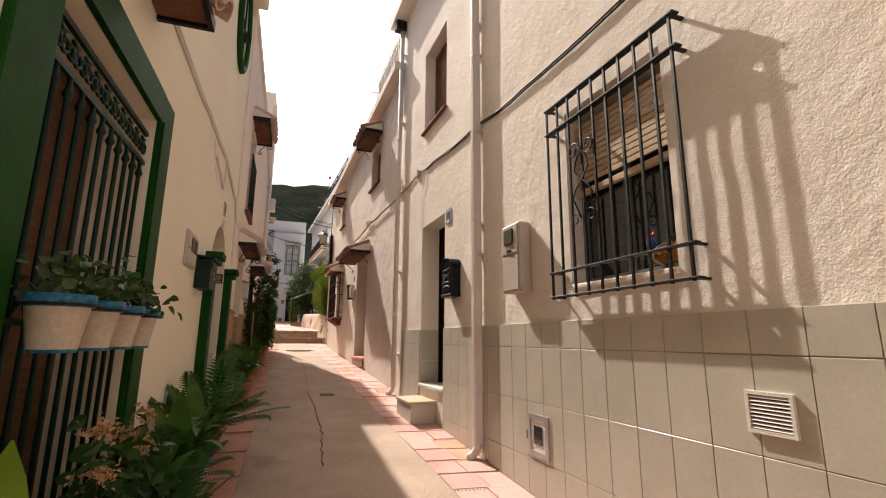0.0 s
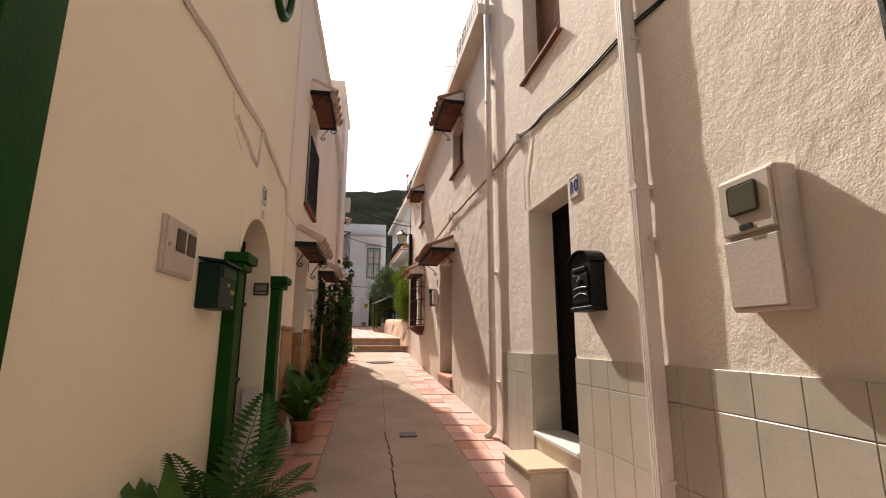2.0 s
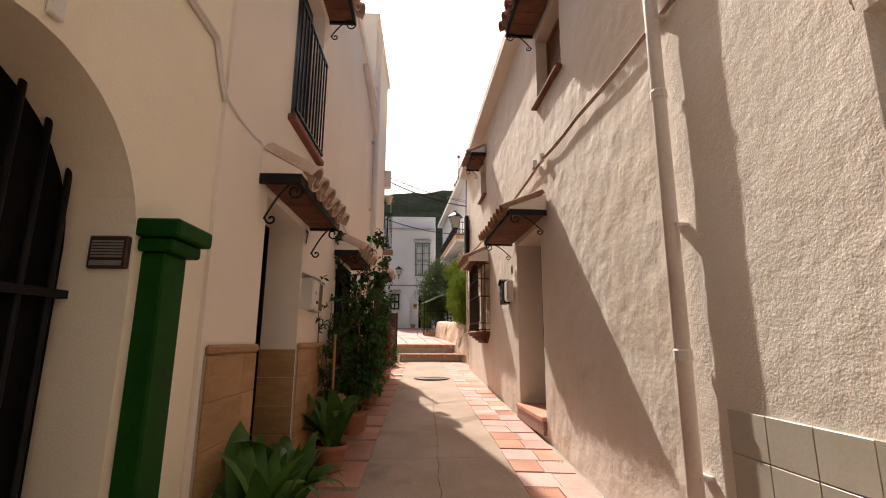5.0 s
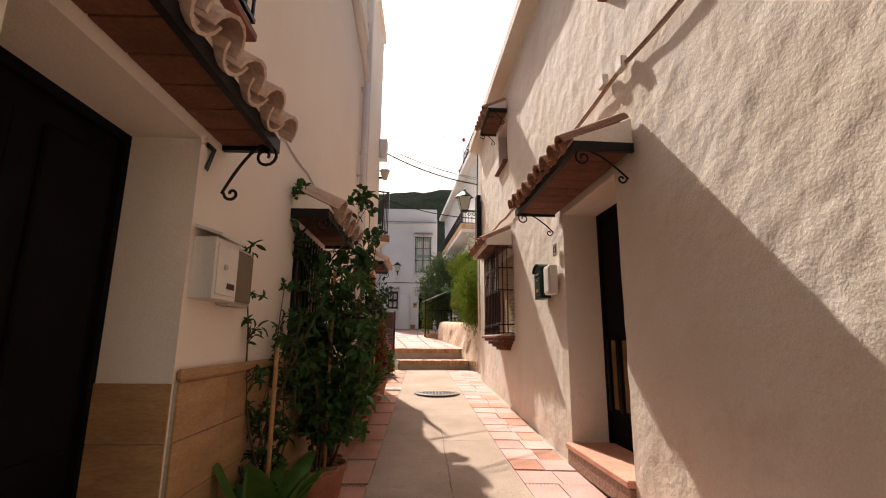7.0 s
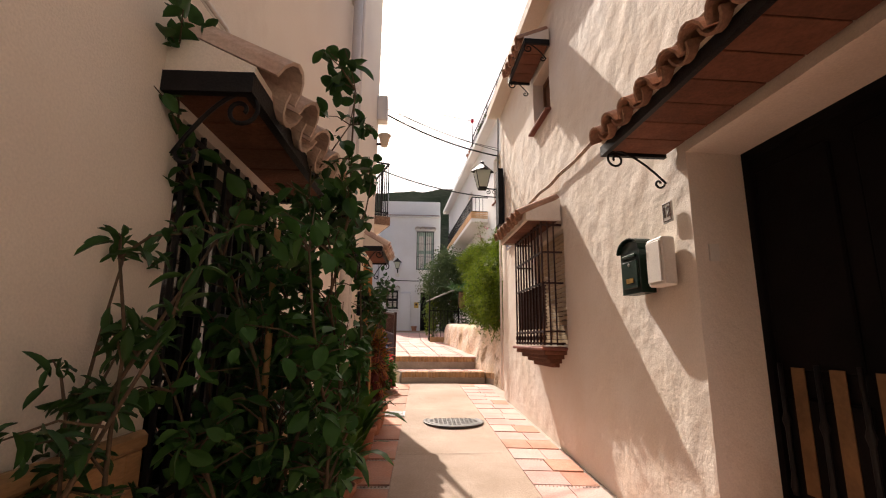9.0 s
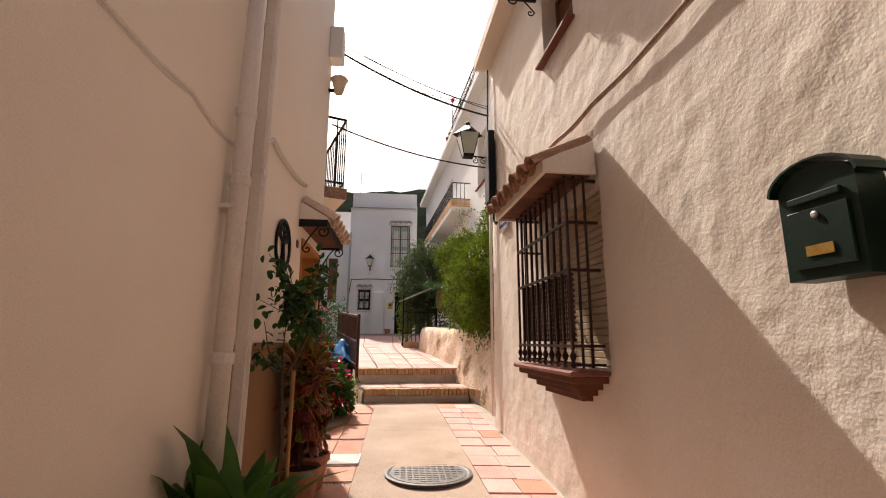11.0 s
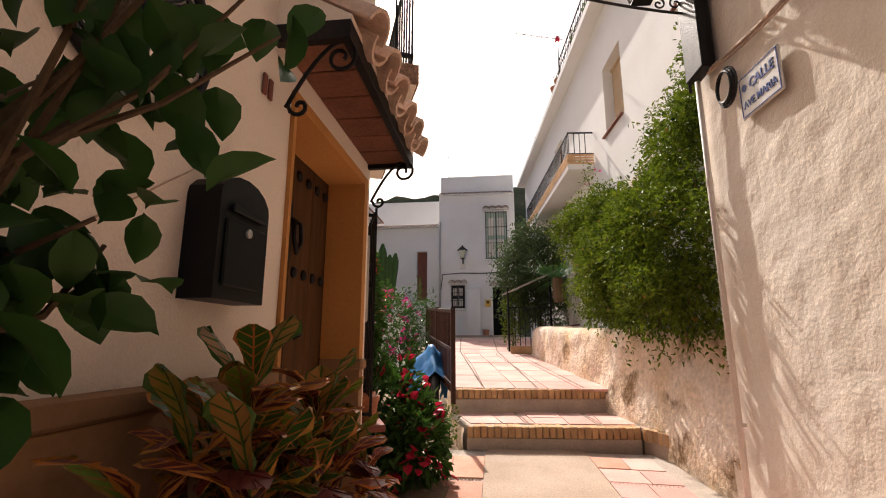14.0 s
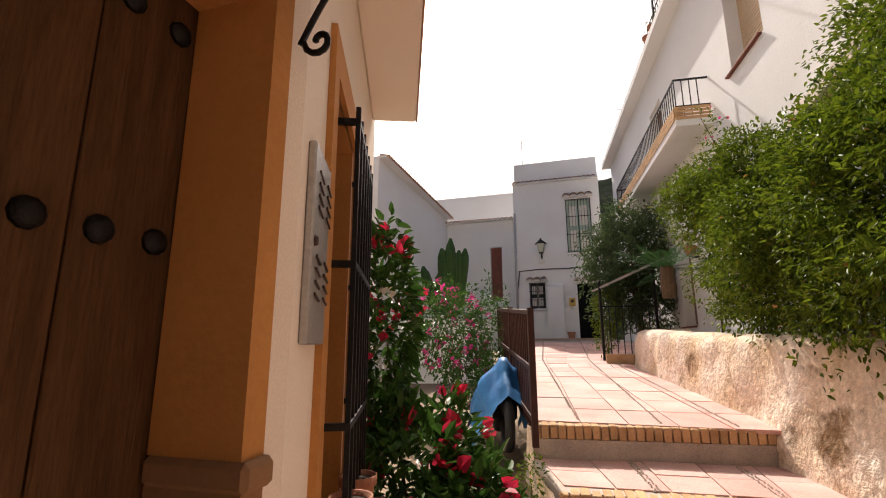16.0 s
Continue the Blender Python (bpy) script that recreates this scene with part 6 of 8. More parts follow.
for j in range(18):
    y0 = 19.02 + j * 0.55
    def edge_l(y):
        return -0.68 - 0.10 * (y - 18.9) - 0.55 * max(0, (y - 18.9) / 13.1 - 0.2)
    def edge_r(y):
        return 1.2 - 0.165 * (y - 19) if y < 23.2 else 0.5 + 0.12 * (y - 23.2)
    paver_field(path_up, ((edge_l(y0), y0), (edge_r(y0), y0), (edge_r(y0 + 0.54), y0 + 0.54), (edge_l(y0 + 0.54), y0 + 0.54)), lambda x, y: path_z(y) + 0.008, 5, 1, PINK_PAVER, seed=j)


def pebble_line(pts, width, z_of, label, seed, spacing=0.028):
    """A line of small set stones."""
    rnd = random.Random(seed)
    bm = bmesh.new()
    for (ax, ay), (bx, by) in zip(pts, pts[1:]):
        d = Vector((bx - ax, by - ay))
        n = int(d.length / spacing)
        side = Vector((-d.y, d.x)).normalized()
        for i in range(n):
            for s in range(max(1, int(width / 0.03))):
                p = Vector((ax, ay)) + d * (i / n) + side * (s * 0.03 - width / 2 + rnd.uniform(-0.006, 0.006))
                z, r = z_of(p.x, p.y), rnd.uniform(0.010, 0.016)
                top = bm.verts.new((p.x, p.y, z + 0.012))
                ring = [bm.verts.new((p.x + r * math.cos(k * 1.257 + i), p.y + 1.2 * r * math.sin(k * 1.257 + i), z)) for k in range(5)]
                for k in range(5):
                    bm.faces.new((ring[k], ring[(k + 1) % 5], top))
    return tagged(part("pebble_line", bm, PEBBLE), label, "pebbles", kind="stuff")


pebble_line([(-0.35, 19.1), (-1.0, 24), (-1.55, 31.8)], 0.03, lambda x, y: path_z(y) + 0.008, "line of dark pebbles set along the upper path", 1)
pebble_line([(0.3, 19.1), (-0.15, 24), (-0.35, 31.8)], 0.03, lambda x, y: path_z(y) + 0.008, "line of dark pebbles set along the upper path", 2)
pebble_line([(0.85, 19.1), (0.32, 23), (0.35, 28.0)], 0.03, lambda x, y: path_z(y) + 0.008, "line of dark pebbles set along the upper path", 4)
pebble_line([(0.12, 18.2), (0.02, 18.95)], 0.06, lambda x, y: 1.408, "short pebble line across the step", 5)
pebble_line([(0.82, 18.2), (0.78, 18.98)], 0.06, lambda x, y: 1.408, "short pebble line across the step", 6)


def lane_pavers():
    """Terracotta pavers along both edges of the lane, with pebble rows between."""
    rnd = random.Random(11)
    y, j = -1.0, 0
    while y < 17.9:
        dy = 0.31
        if y + dy > 17.95:
            break
        ex0, ex1 = right_wall_x(y) - RIGHT_BAND, right_wall_x(y) - 0.02
        split = 0.5 if j % 2 else 0.58
        skew = 0.05
        mid0 = ex0 + (ex1 - ex0) * split
        for a, b in ((ex0, mid0), (mid0, ex1)):
            lean = -SLOPE * dy
            sk = lambda x: skew * (x - ex0) * -1.6
            bm = bmesh.new()
            q = [(a + 0.004, y + 0.004 + sk(a)), (b - 0.004, y + 0.004 + sk(b)), (b - 0.004 + lean, y + dy - 0.004 + sk(b)), (a + 0.004 + lean, y + dy - 0.004 + sk(a))]
            lift = rnd.uniform(-0.002, 0.005)
            top = [bm.verts.new((px, py, ground_z(py) + lift)) for px, py in q]
            low = [bm.verts.new((px, py, ground_z(py) - 0.03)) for px, py in q]
            bm.faces.new(top)
            for k in range(4):
                bm.faces.new((low[k], low[(k + 1) % 4], top[(k + 1) % 4], top[k]))
            part("paver", bm, PINK_PAVER if rnd.random() < 0.82 else TERRACOTTA, pave_r)
        if j % 2 == 0:
            a, b = LX + 0.01, LEFT_BAND
            for k0, k1 in ((a, -0.56), (-0.56, b)):
                bm = bmesh.new()
                dl = 0.62
                q = [(k0 + 0.004, y + 0.004), (k1 - 0.004, y + 0.004), (k1 - 0.004, y + dl - 0.05), (k0 + 0.004, y + dl - 0.05)]
                lift = rnd.uniform(-0.002, 0.004)
                top = [bm.verts.new((px, py, ground_z(py) + lift)) for px, py in q]
                low = [bm.verts.new((px, py, ground_z(py) - 0.03)) for px, py in q]
                bm.faces.new(top)
                for k in range(4):
                    bm.faces.new((low[k], low[(k + 1) % 4], top[(k + 1) % 4], top[k]))
                part("paver", bm, TERRACOTTA, pave_l)
            pebble_line([(ex0 + 0.01, y - 0.012), (ex1, y - 0.012 - skew * 0.9)], 0.03, lambda x, yy: ground_z(yy) - 0.004, "row of dark pebbles between terracotta pavers", j)
            pebble_line([(LX + 0.02, y - 0.022), (LEFT_BAND, y - 0.022)], 0.03, lambda x, yy: ground_z(yy) - 0.006, "row of dark pebbles between terracotta pavers", j + 500)
            y += dy + 0.03
        else:
            y += dy
        j += 1


lane_pavers()

# manhole, drain grate, cracks and saw cuts in the concrete
mh = thing("manhole_cover", pose(0.36, 14.75, ground_z(14.75) + 0.004), "round cast manhole cover in the lane", "manhole cover")
part("ring", lathe(bmesh.new(), [(0.37, -0.02), (0.385, 0.006), (0.36, 0.010), (0.34, 0.002)], 30), MANHOLE, mh)
part("lid", lathe(bmesh.new(), [(0.335, -0.02), (0.335, 0.006), (0.05, 0.008)], 30), MANHOLE, mh)
bm = bmesh.new()
for i in range(-5, 6):
    for k in range(-5, 6):
        if math.hypot(i, k) < 5.3:
            box(bm, i * 0.055 - 0.02, i * 0.055 + 0.02, k * 0.055 - 0.004, k * 0.055 + 0.004, 0.008, 0.011)
tagged(part("tread_pattern", bm, MANHOLE, mh), kind="stuff")
dg = thing("drain_grate", pose(-0.42, 15.15, ground_z(15.15) + 0.006), "small grey drain grate in the pavement", "drain grate")
for i in range(9):
    part("slat", cube(-0.13, 0.13, -0.16 + 0.04 * i, -0.14 + 0.04 * i, -0.01, 0.006), STEEL, dg)
part("frame", box(cube(-0.15, -0.13, -0.17, 0.19, -0.01, 0.008), 0.13, 0.15, -0.17, 0.19, -0.01, 0.008), STEEL, dg)
CRACK = surface("dark_crack", (0.05, 0.04, 0.03), (0.08, 0.06, 0.05), 12, 0.95, 0.3, 60, 0.1)


def crack(pts, w, label, seed):
    rnd = random.Random(seed)
    fine = []
    for (ax, ay), (bx, by) in zip(pts, pts[1:]):
        n = max(2, int(math.hypot(bx - ax, by - ay) / 0.06))
        for i in range(n):
            f = i / n
            fine.append((ax + (bx - ax) * f + rnd.uniform(-0.012, 0.012), ay + (by - ay) * f))
    bm = bmesh.new()
    prev = None
    for x, y in fine:
        ww = w * rnd.uniform(0.4, 1.2)
        d = (bm.verts.new((x - ww / 2, y - ww / 2, ground_z(y) + 0.0065)), bm.verts.new((x + ww / 2, y + ww / 2, ground_z(y) + 0.0065)))
        if prev:
            bm.faces.new((prev[0], prev[1], d[1], d[0]))
        prev = d
    tagged(part("crack", bm, CRACK), label, "crack", "cracks in the concrete", kind="structure")


crack([(0.35, 4.2), (0.42, 5.4), (0.40, 6.6), (0.34, 7.6)], 0.016, "dark crack along the concrete", 1)
crack([(0.36, 7.7), (0.37, 10.2), (0.35, 12.5)], 0.006, "thin joint along the concrete", 2)
for y in (6.9, 9.4, 11.9, 13.4, 16.2):
    crack([(LEFT_BAND + 0.02, y), (right_wall_x(y) - RIGHT_BAND - 0.02, y + 0.05)], 0.007, "thin cross joint in the concrete", int(y * 10))
tagged(part("patch_plate", cube(-0.1, 0.1, -0.12, 0.12, -0.01, 0.006), MANHOLE, m=pose(0.62, 7.4, ground_z(7.4) + 0.003)), "small metal cover plate in the concrete", "cover plate")


# ---- plants ----
def leaf_cloud(name, pts, sizes, material, parent, label="", width=0.45, seed=0, face=None, droop=0.3, fine=False):
    """Many small folded leaves in one mesh; face: preferred outward directions."""
    rs = np.random.RandomState(seed)
    n = len(pts)
    pts, sizes = np.asarray(pts, float), np.asarray(sizes, float)
    d = rs.normal(size=(n, 3))
    if face is not None:
        d = d * 0.6 + np.asarray(face) * 1.0
    d[:, 2] -= droop
    d /= np.linalg.norm(d, axis=1)[:, None] + 1e-9
    up = rs.normal(size=(n, 3)) * 0.5 + np.array((0, 0, 1.0))
    s = np.cross(d, up)
    s /= np.linalg.norm(s, axis=1)[:, None] + 1e-9
    nn = np.cross(s, d)
    if fine:             # rounded, cupped leaf with a bent midrib, for plants that the lane passes close by
        half = ((0.10, 0.06), (0.62, 0.20), (0.96, 0.42), (0.90, 0.64), (0.52, 0.86))
        tmpl = np.array([(0, 0, 0), (0, 0.5, 0.05)] + [(-w, f, 0.20 * w - 0.25 * f * f + 0.1) for w, f in half] + [(0, 1.0, -0.2)] + [(w, f, 0.20 * w - 0.25 * f * f + 0.1) for w, f in reversed(half)])
        polys = [[0, 1, 3, 2], [1, 4, 3], [1, 5, 4], [1, 6, 5], [1, 7, 6], [1, 8, 7], [1, 9, 8], [1, 10, 9], [1, 11, 10], [0, 12, 11, 1]]
    else:
        tmpl = np.array([(0, 0, 0), (-1, 0.30, 0.22), (-0.75, 0.70, 0.16), (0, 1, -0.06), (0.75, 0.70, 0.16), (1, 0.30, 0.22)])
        polys = [[0, 3, 2, 1], [0, 5, 4, 3]]
    tmpl[:, 0] *= width * 0.5
    v = pts[:, None, :] + sizes[:, None, None] * (tmpl[None, :, 0, None] * s[:, None, :] + tmpl[None, :, 1, None] * d[:, None, :] + tmpl[None, :, 2, None] * 0.6 * nn[:, None, :])
    k = len(tmpl)
    f = [[i * k + c for c in p] for i in range(n) for p in polys]
    me = bpy.data.meshes.new(name)
    me.from_pydata(v.reshape(-1, 3).tolist(), [], f)
    if fine:
        me.polygons.foreach_set("use_smooth", [True] * len(me.polygons))
    me.materials.append(material)
    ob = new(name, me)
    ob.parent = parent
    return tagged(ob, label, kind="stuff")


def blade_mesh(length, width, droop, material, fold=0.25, n=7, twist=0.0):
    """A long arching leaf that rises along z and bends towards -y."""
    bm = bmesh.new()
    rows = []
    for i in range(n + 1):
        f = i / n
        a = droop * f ** 1.6
        y, z = -length * math.sin(a) * f * 0.75, length * f * math.cos(a * 0.75)
        w = width * (math.sin(math.pi * min(1, 0.08 + 0.92 * f) ** 0.8) ** 0.8 if f < 1 else 0.0) * 0.5 + 0.003
        if f < 0.2:
            w = 0.004 + w * f / 0.2 * 0.7
        rows.append([bm.verts.new((-w, y - fold * w + 0.01 * math.sin(9 * f), z)), bm.verts.new((0, y, z)), bm.verts.new((w, y - fold * w, z))])
    for a, b in zip(rows, rows[1:]):
        for k in range(2):
            bm.faces.new((a[k], a[k + 1], b[k + 1], b[k]))
    return mesh_of("leaf", bm, material, True)


ASPID_LEAVES = [blade_mesh(l, w, d, ASPID) for l, w, d in ((0.55, 0.11, 0.5), (0.62, 0.12, 0.8), (0.50, 0.10, 1.1), (0.58, 0.12, 1.4), (0.45, 0.11, 0.3))]


def blade_plant(t, x, y, z, n, scale, seed, meshes, lean=0.5):
    rnd = random.Random(seed)
    for i in range(n):
        me = meshes[rnd.randrange(len(meshes))]
        s = scale * rnd.uniform(0.7, 1.1)
        a = rnd.uniform(0, 360)
        tilt = rnd.uniform(5, 45) * lean * 2
        if math.sin(radians(a)) > 0.25:      # leaves lean less over the walkway
            s, tilt = s * 0.72, tilt * 0.45
        ob = piece("leaf", me, t, pose(x + rnd.uniform(-0.05, 0.05), y + rnd.uniform(-0.05, 0.05), z, 0, 0, a) @ pose(0, 0, 0, tilt, 0, 0) @ Matrix.Diagonal((s * rnd.uniform(0.8, 1.15), s, s, 1)))


def potted_aspidistra(x, y, n, scale, seed, pot_mat=POT, rim=None, label="terracotta pot with a broad-leaved aspidistra", r=0.13, h=0.22, lean=0.5):
    z = ground_z(y) + 0.006
    t = pot(pose(x, y, z), r, h, pot_mat, label, rim, "potted_plant")
    tagged(t, category="potted plant")
    blade_plant(t, 0, 0, h * 0.88, n, scale, seed, ASPID_LEAVES, lean)
    return t


def frond_mesh(length, material, leaflets=16, lw=0.012, ll=0.10, arch=0.9):
    bm = bmesh.new()
    spine = []
    for i in range(leaflets + 1):
        f = i / leaflets
        spine.append(Vector((0, -length * math.sin(arch * f) * 0.8, length * f * math.cos(arch * f * 0.7))))
    tube(bm, spine, 0.004, 4, r_end=0.001)
    for i in range(2, leaflets + 1):
        f = i / leaflets
        l = ll * math.sin(math.pi * min(1, 0.15 + 0.8 * f)) + 0.012
        p = spine[i]
        d = (spine[i] - spine[i - 1]).normalized()
        for s in (-1, 1):
            tip = p + Vector((s * l * 0.85, 0, 0)) + d * l * 0.55 + Vector((0, 0, -0.12 * l))
            vs = [bm.verts.new(p), bm.verts.new(p.lerp(tip, 0.45) + d * lw), bm.verts.new(tip), bm.verts.new(p.lerp(tip, 0.45) - d * lw)]
            bm.faces.new(vs)
    return mesh_of("frond", bm, material)


FERN_FRONDS = [frond_mesh(l, FERN, 20, 0.011, 0.10, a) for l, a in ((0.45, 0.8), (0.52, 1.1), (0.4, 1.4))]


def potted_fern(x, y, n, scale, seed, label, pot_mat=POT_CREAM, rim=POT_BLUE, r=0.12, h=0.2):
    z = ground_z(y) + 0.006
    t = pot(pose(x, y, z), r, h, pot_mat, label, rim, "potted_plant")
    tagged(t, category="potted plant")
    rnd = random.Random(seed)
    for i in range(n):
        s = scale * rnd.uniform(0.75, 1.15)
        a = rnd.uniform(0, 360)
        s *= 0.7 if math.sin(radians(a)) > 0.3 else 1.0
        piece("frond", FERN_FRONDS[i % 3], t, pose(0, 0, h * 0.85, 0, 0, a) @ pose(0, 0, 0, rnd.uniform(5, 40)) @ Matrix.Diagonal((s, s, s, 1)))
    return t


def shrub(name, x, y, z, stems, height, spread, leaves, size, material, label, seed, width=0.5, lean=(0, 0), pot_mat=None, pot_h=0.0, stake=False, leaf_from=0.25, cat="shrub", twigs=4, limits=(-9, 9)):
    """Upright plant: stems that branch, with leaves along the twigs."""
    rnd = random.Random(seed)
    if pot_mat:
        t = pot(pose(x, y, z), 0.14, pot_h, pot_mat, label, None, name)
        tagged(t, category=cat)
    else:
        t = thing(name, pose(x, y, z), label, cat)
    pts, sizes = [], []
    for s in range(stems):
        a = rnd.uniform(0, 6.28)
        p = Vector((0.03 * math.cos(a), 0.03 * math.sin(a), pot_h * 0.9))
        d = Vector((math.cos(a) * spread / height + lean[0], math.sin(a) * spread / height + lean[1], 1.0)).normalized()
        h = height * rnd.uniform(0.65, 1.0)
        path = [p.copy()]
        for k in range(8):
            d = (d + Vector((rnd.uniform(-0.22, 0.22), rnd.uniform(-0.22, 0.22), 0.08))).normalized()
            p = p + d * h / 8
            p.x = min(max(p.x, limits[0] - x), limits[1] - x)
            path.append(p.copy())
        part("stem", tube(bmesh.new(), path, 0.009, 5, r_end=0.003), BARK, t, smooth=True)
        bm = bmesh.new()
        for k in range(2, 9):
            for _ in range(twigs):
                q = path[k] if k == 8 else path[k].lerp(path[k - 1], rnd.random())
                dd = Vector((rnd.uniform(-1, 1), rnd.uniform(-1, 1), rnd.uniform(-0.1, 0.9))).normalized()
                ln = spread * rnd.uniform(0.25, 0.7)
                e = q + dd * ln
                e.x = min(max(e.x, limits[0] - x), limits[1] - x)
                tube(bm, [q, q.lerp(e, 0.5) + Vector((0, 0, 0.02)), e], 0.0035, 4, r_end=0.0015)
                for i in range(max(1, int(leaves / (stems * 7 * twigs)))):
                    f = rnd.uniform(leaf_from, 1.05)
                    w = q.lerp(e, f)
                    pts.append((w.x + rnd.uniform(-0.015, 0.015), w.y + rnd.uniform(-0.015, 0.015), w.z + rnd.uniform(-0.015, 0.015)))
                    sizes.append(size * rnd.uniform(0.6, 1.25))
        tagged(part("twig", bm, BARK, t), kind="stuff")
    leaf_cloud("foliage", pts, sizes, material, t, width=width, seed=seed, fine=True, droop=0.1)
    if stake:
        part("stake", lathe(bmesh.new(), [(0.012, 0), (0.012, height * 0.75)], 8, 0.05, -0.03), CANE, t, "bamboo stake", smooth=True)
    return t


def shell_points(ells, n, seed, rough=0.25, inside=0.3):
    """Points on and in uneven ellipsoids, with outward directions."""
    rs = np.random.RandomState(seed)
    area = np.array([e[3] * e[4] + e[4] * e[5] + e[3] * e[5] for e in ells])
    pick = rs.choice(len(ells), n, p=area / area.sum())
    d = rs.normal(size=(n, 3))
    d /= np.linalg.norm(d, axis=1)[:, None]
    out, face = [], []
    for i in range(n):
        cx, cy, cz, rx, ry, rz = ells[pick[i]]
        k = 1 + rough * 1.6 * noise.noise(Vector((d[i][0] * 2.2 + pick[i] * 3, d[i][1] * 2.2, d[i][2] * 2.2))) + rough * noise.noise(Vector((d[i][0] * 6, d[i][1] * 6 + pick[i], d[i][2] * 6)))
        if rs.rand() < inside:
            k *= rs.uniform(0.6, 0.95)
        out.append((cx + rx * k * d[i][0], cy + ry * k * d[i][1], cz + rz * k * d[i][2]))
        face.append(d[i])
    return np.array(out), np.array(face), rs


# at the first house: planters on the ground, low pots, hanging pots' plants
for i, y in enumerate((1.86, 2.15, 2.43, 2.70)):
    t = thing("geranium", on_l(y, 1.49, 0.11), "small geranium plant in a hanging pot", "plant", "plants in the hanging pots")
    rs = np.random.RandomState(40 + i)
    n = 90
    pts = rs.normal(size=(n, 3)) * (0.065, 0.06, 0.045) + (0, 0, 0.05)
    leaf_cloud("foliage", pts, rs.uniform(0.03, 0.06, n), ROSE_LEAF if i % 2 else OLIVE, t, width=0.9, seed=i)
    for k in range(3):
        part("stem", tube(bmesh.new(), [(0, 0, -0.02), (0.03 * (k - 1), 0.02 * k, 0.05)], 0.004, 4), BARK, t)
pl = thing("planter", pose(-0.66, 2.45, ground_z(2.45)), "long green planter with flowering plants", "planter")
part("trough", cube(-0.12, 0.12, -0.42, 0.42, 0.0, 0.20, bev=0.012), GREEN, pl)
part("soil", cube(-0.10, 0.10, -0.40, 0.40, 0.15, 0.205), SOIL, pl)
for k, (y, n) in enumerate(((2.15, 110), (2.5, 110), (2.8, 90))):
    t = thing("hydrangea", pose(-0.66, y, ground_z(2.45) + 0.2), "leafy plant with tan flower heads in the planter", "plant", "plants in the planter")
    rs = np.random.RandomState(70 + k)
    pts = rs.normal(size=(n, 3)) * (0.07, 0.12, 0.15) + (0, 0, 0.28)
    leaf_cloud("foliage", pts, rs.uniform(0.06, 0.12, n), ROSE_LEAF, t, width=0.6, seed=k, fine=True)
    for q in range(2):
        c = np.array((rs.uniform(-0.04, 0.08), rs.uniform(-0.13, 0.13), rs.uniform(0.50, 0.66)))
        part("stem", tube(bmesh.new(), [(0, 0, 0), tuple(c * (0.6, 0.6, 0.5)), tuple(c)], 0.004, 4), BARK, t)
        fp = rs.normal(size=(110, 3)) * (0.028, 0.028, 0.02) + c
        leaf_cloud("flower_head", fp, rs.uniform(0.014, 0.022, 110), PETAL_DRY, t, "tan dried flower head", width=0.9, seed=q)
bl = thing("broad_leaf_plant", pose(-0.56, 1.25, ground_z(1.25)), "pot plant with one very broad bright leaf", "potted plant")
part("body", lathe(bmesh.new(), [(0.09, 0.0), (0.12, 0.2), (0.13, 0.22), (0.1, 0.21)], 16), POT, bl, smooth=True)
bigleaf = [blade_mesh(0.95, 0.22, 0.5, leaf_surface("bright_leaf", (0.16, 0.26, 0.02), (0.20, 0.30, 0.03), 0.4, 0.4))]
for a, tilt in ((200, 12), (250, 22), (310, 16)):
    piece("leaf", bigleaf[0], bl, pose(0, 0, 0.18, 0, 0, a) @ pose(0, 0, 0, tilt))

potted_fern(-0.62, 3.75, 24, 1.2, 3, "cream pot with a feathery green palm fern")
potted_fern(-0.50, 3.2, 16, 1.0, 4, "low cream pot with a small feathery palm", r=0.11, h=0.15)
potted_aspidistra(-0.60, 4.0, 20, 1.35, 5, POT_CREAM, POT_BLUE, "cream pot with a blue rim and tall aspidistra leaves", lean=0.25)
potted_aspidistra(-0.64, 3.55, 14, 1.3, 6, POT, None, lean=0.25)
potted_aspidistra(-0.66, 3.15, 12, 1.05, 7, POT_CREAM, POT_BLUE, "cream pot with a blue rim and tall aspidistra leaves", lean=0.3)
potted_fern(-0.62, 4.7, 26, 1.75, 8, "terracotta pot with a spreading fern", POT, None, 0.14, 0.3)
potted_aspidistra(-0.56, 7.25, 36, 1.3, 9, POT, None)
potted_aspidistra(-0.58, 7.85, 28, 1.2, 10, POT, None)
potted_aspidistra(-0.58, 9.1, 28, 1.15, 11, POT, None)
potted_aspidistra(-0.60, 12.0, 22, 1.2, 12, POT, None)
potted_aspidistra(-0.60, 12.7, 42, 1.5, 13, POT, None, lean=0.3)
bt = thing("plastic_bottle", pose(-0.69, 7.08, ground_z(7.08)), "clear plastic water bottle on the pavement", "bottle")
part("body", lathe(bmesh.new(), [(0.04, 0), (0.045, 0.01), (0.045, 0.19), (0.03, 0.24), (0.014, 0.27), (0.014, 0.30)], 14), glass_surface("clear_plastic", (0.35, 0.37, 0.36), 0.15), bt, smooth=True)

# by the window of house 7
shrub("sapling", -0.68, 9.3, ground_z(9.3), 7, 1.55, 0.22, 900, 0.062, ROSE_LEAF, "slender potted sapling with narrow leaves against the wall", 21, 0.32, (0.0, 0.34), POT, 0.2, True, cat="potted plant", twigs=2, limits=(-0.8, -0.40))
shrub("climbing_rose", -0.60, 10.3, ground_z(10.3), 7, 2.2, 0.30, 1500, 0.075, ROSE_LEAF, "tall dark climbing rose in a pot by the window", 22, 0.6, (0.02, 0.06), POT, 0.24, True, cat="potted plant", twigs=5, limits=(-0.8, -0.30))
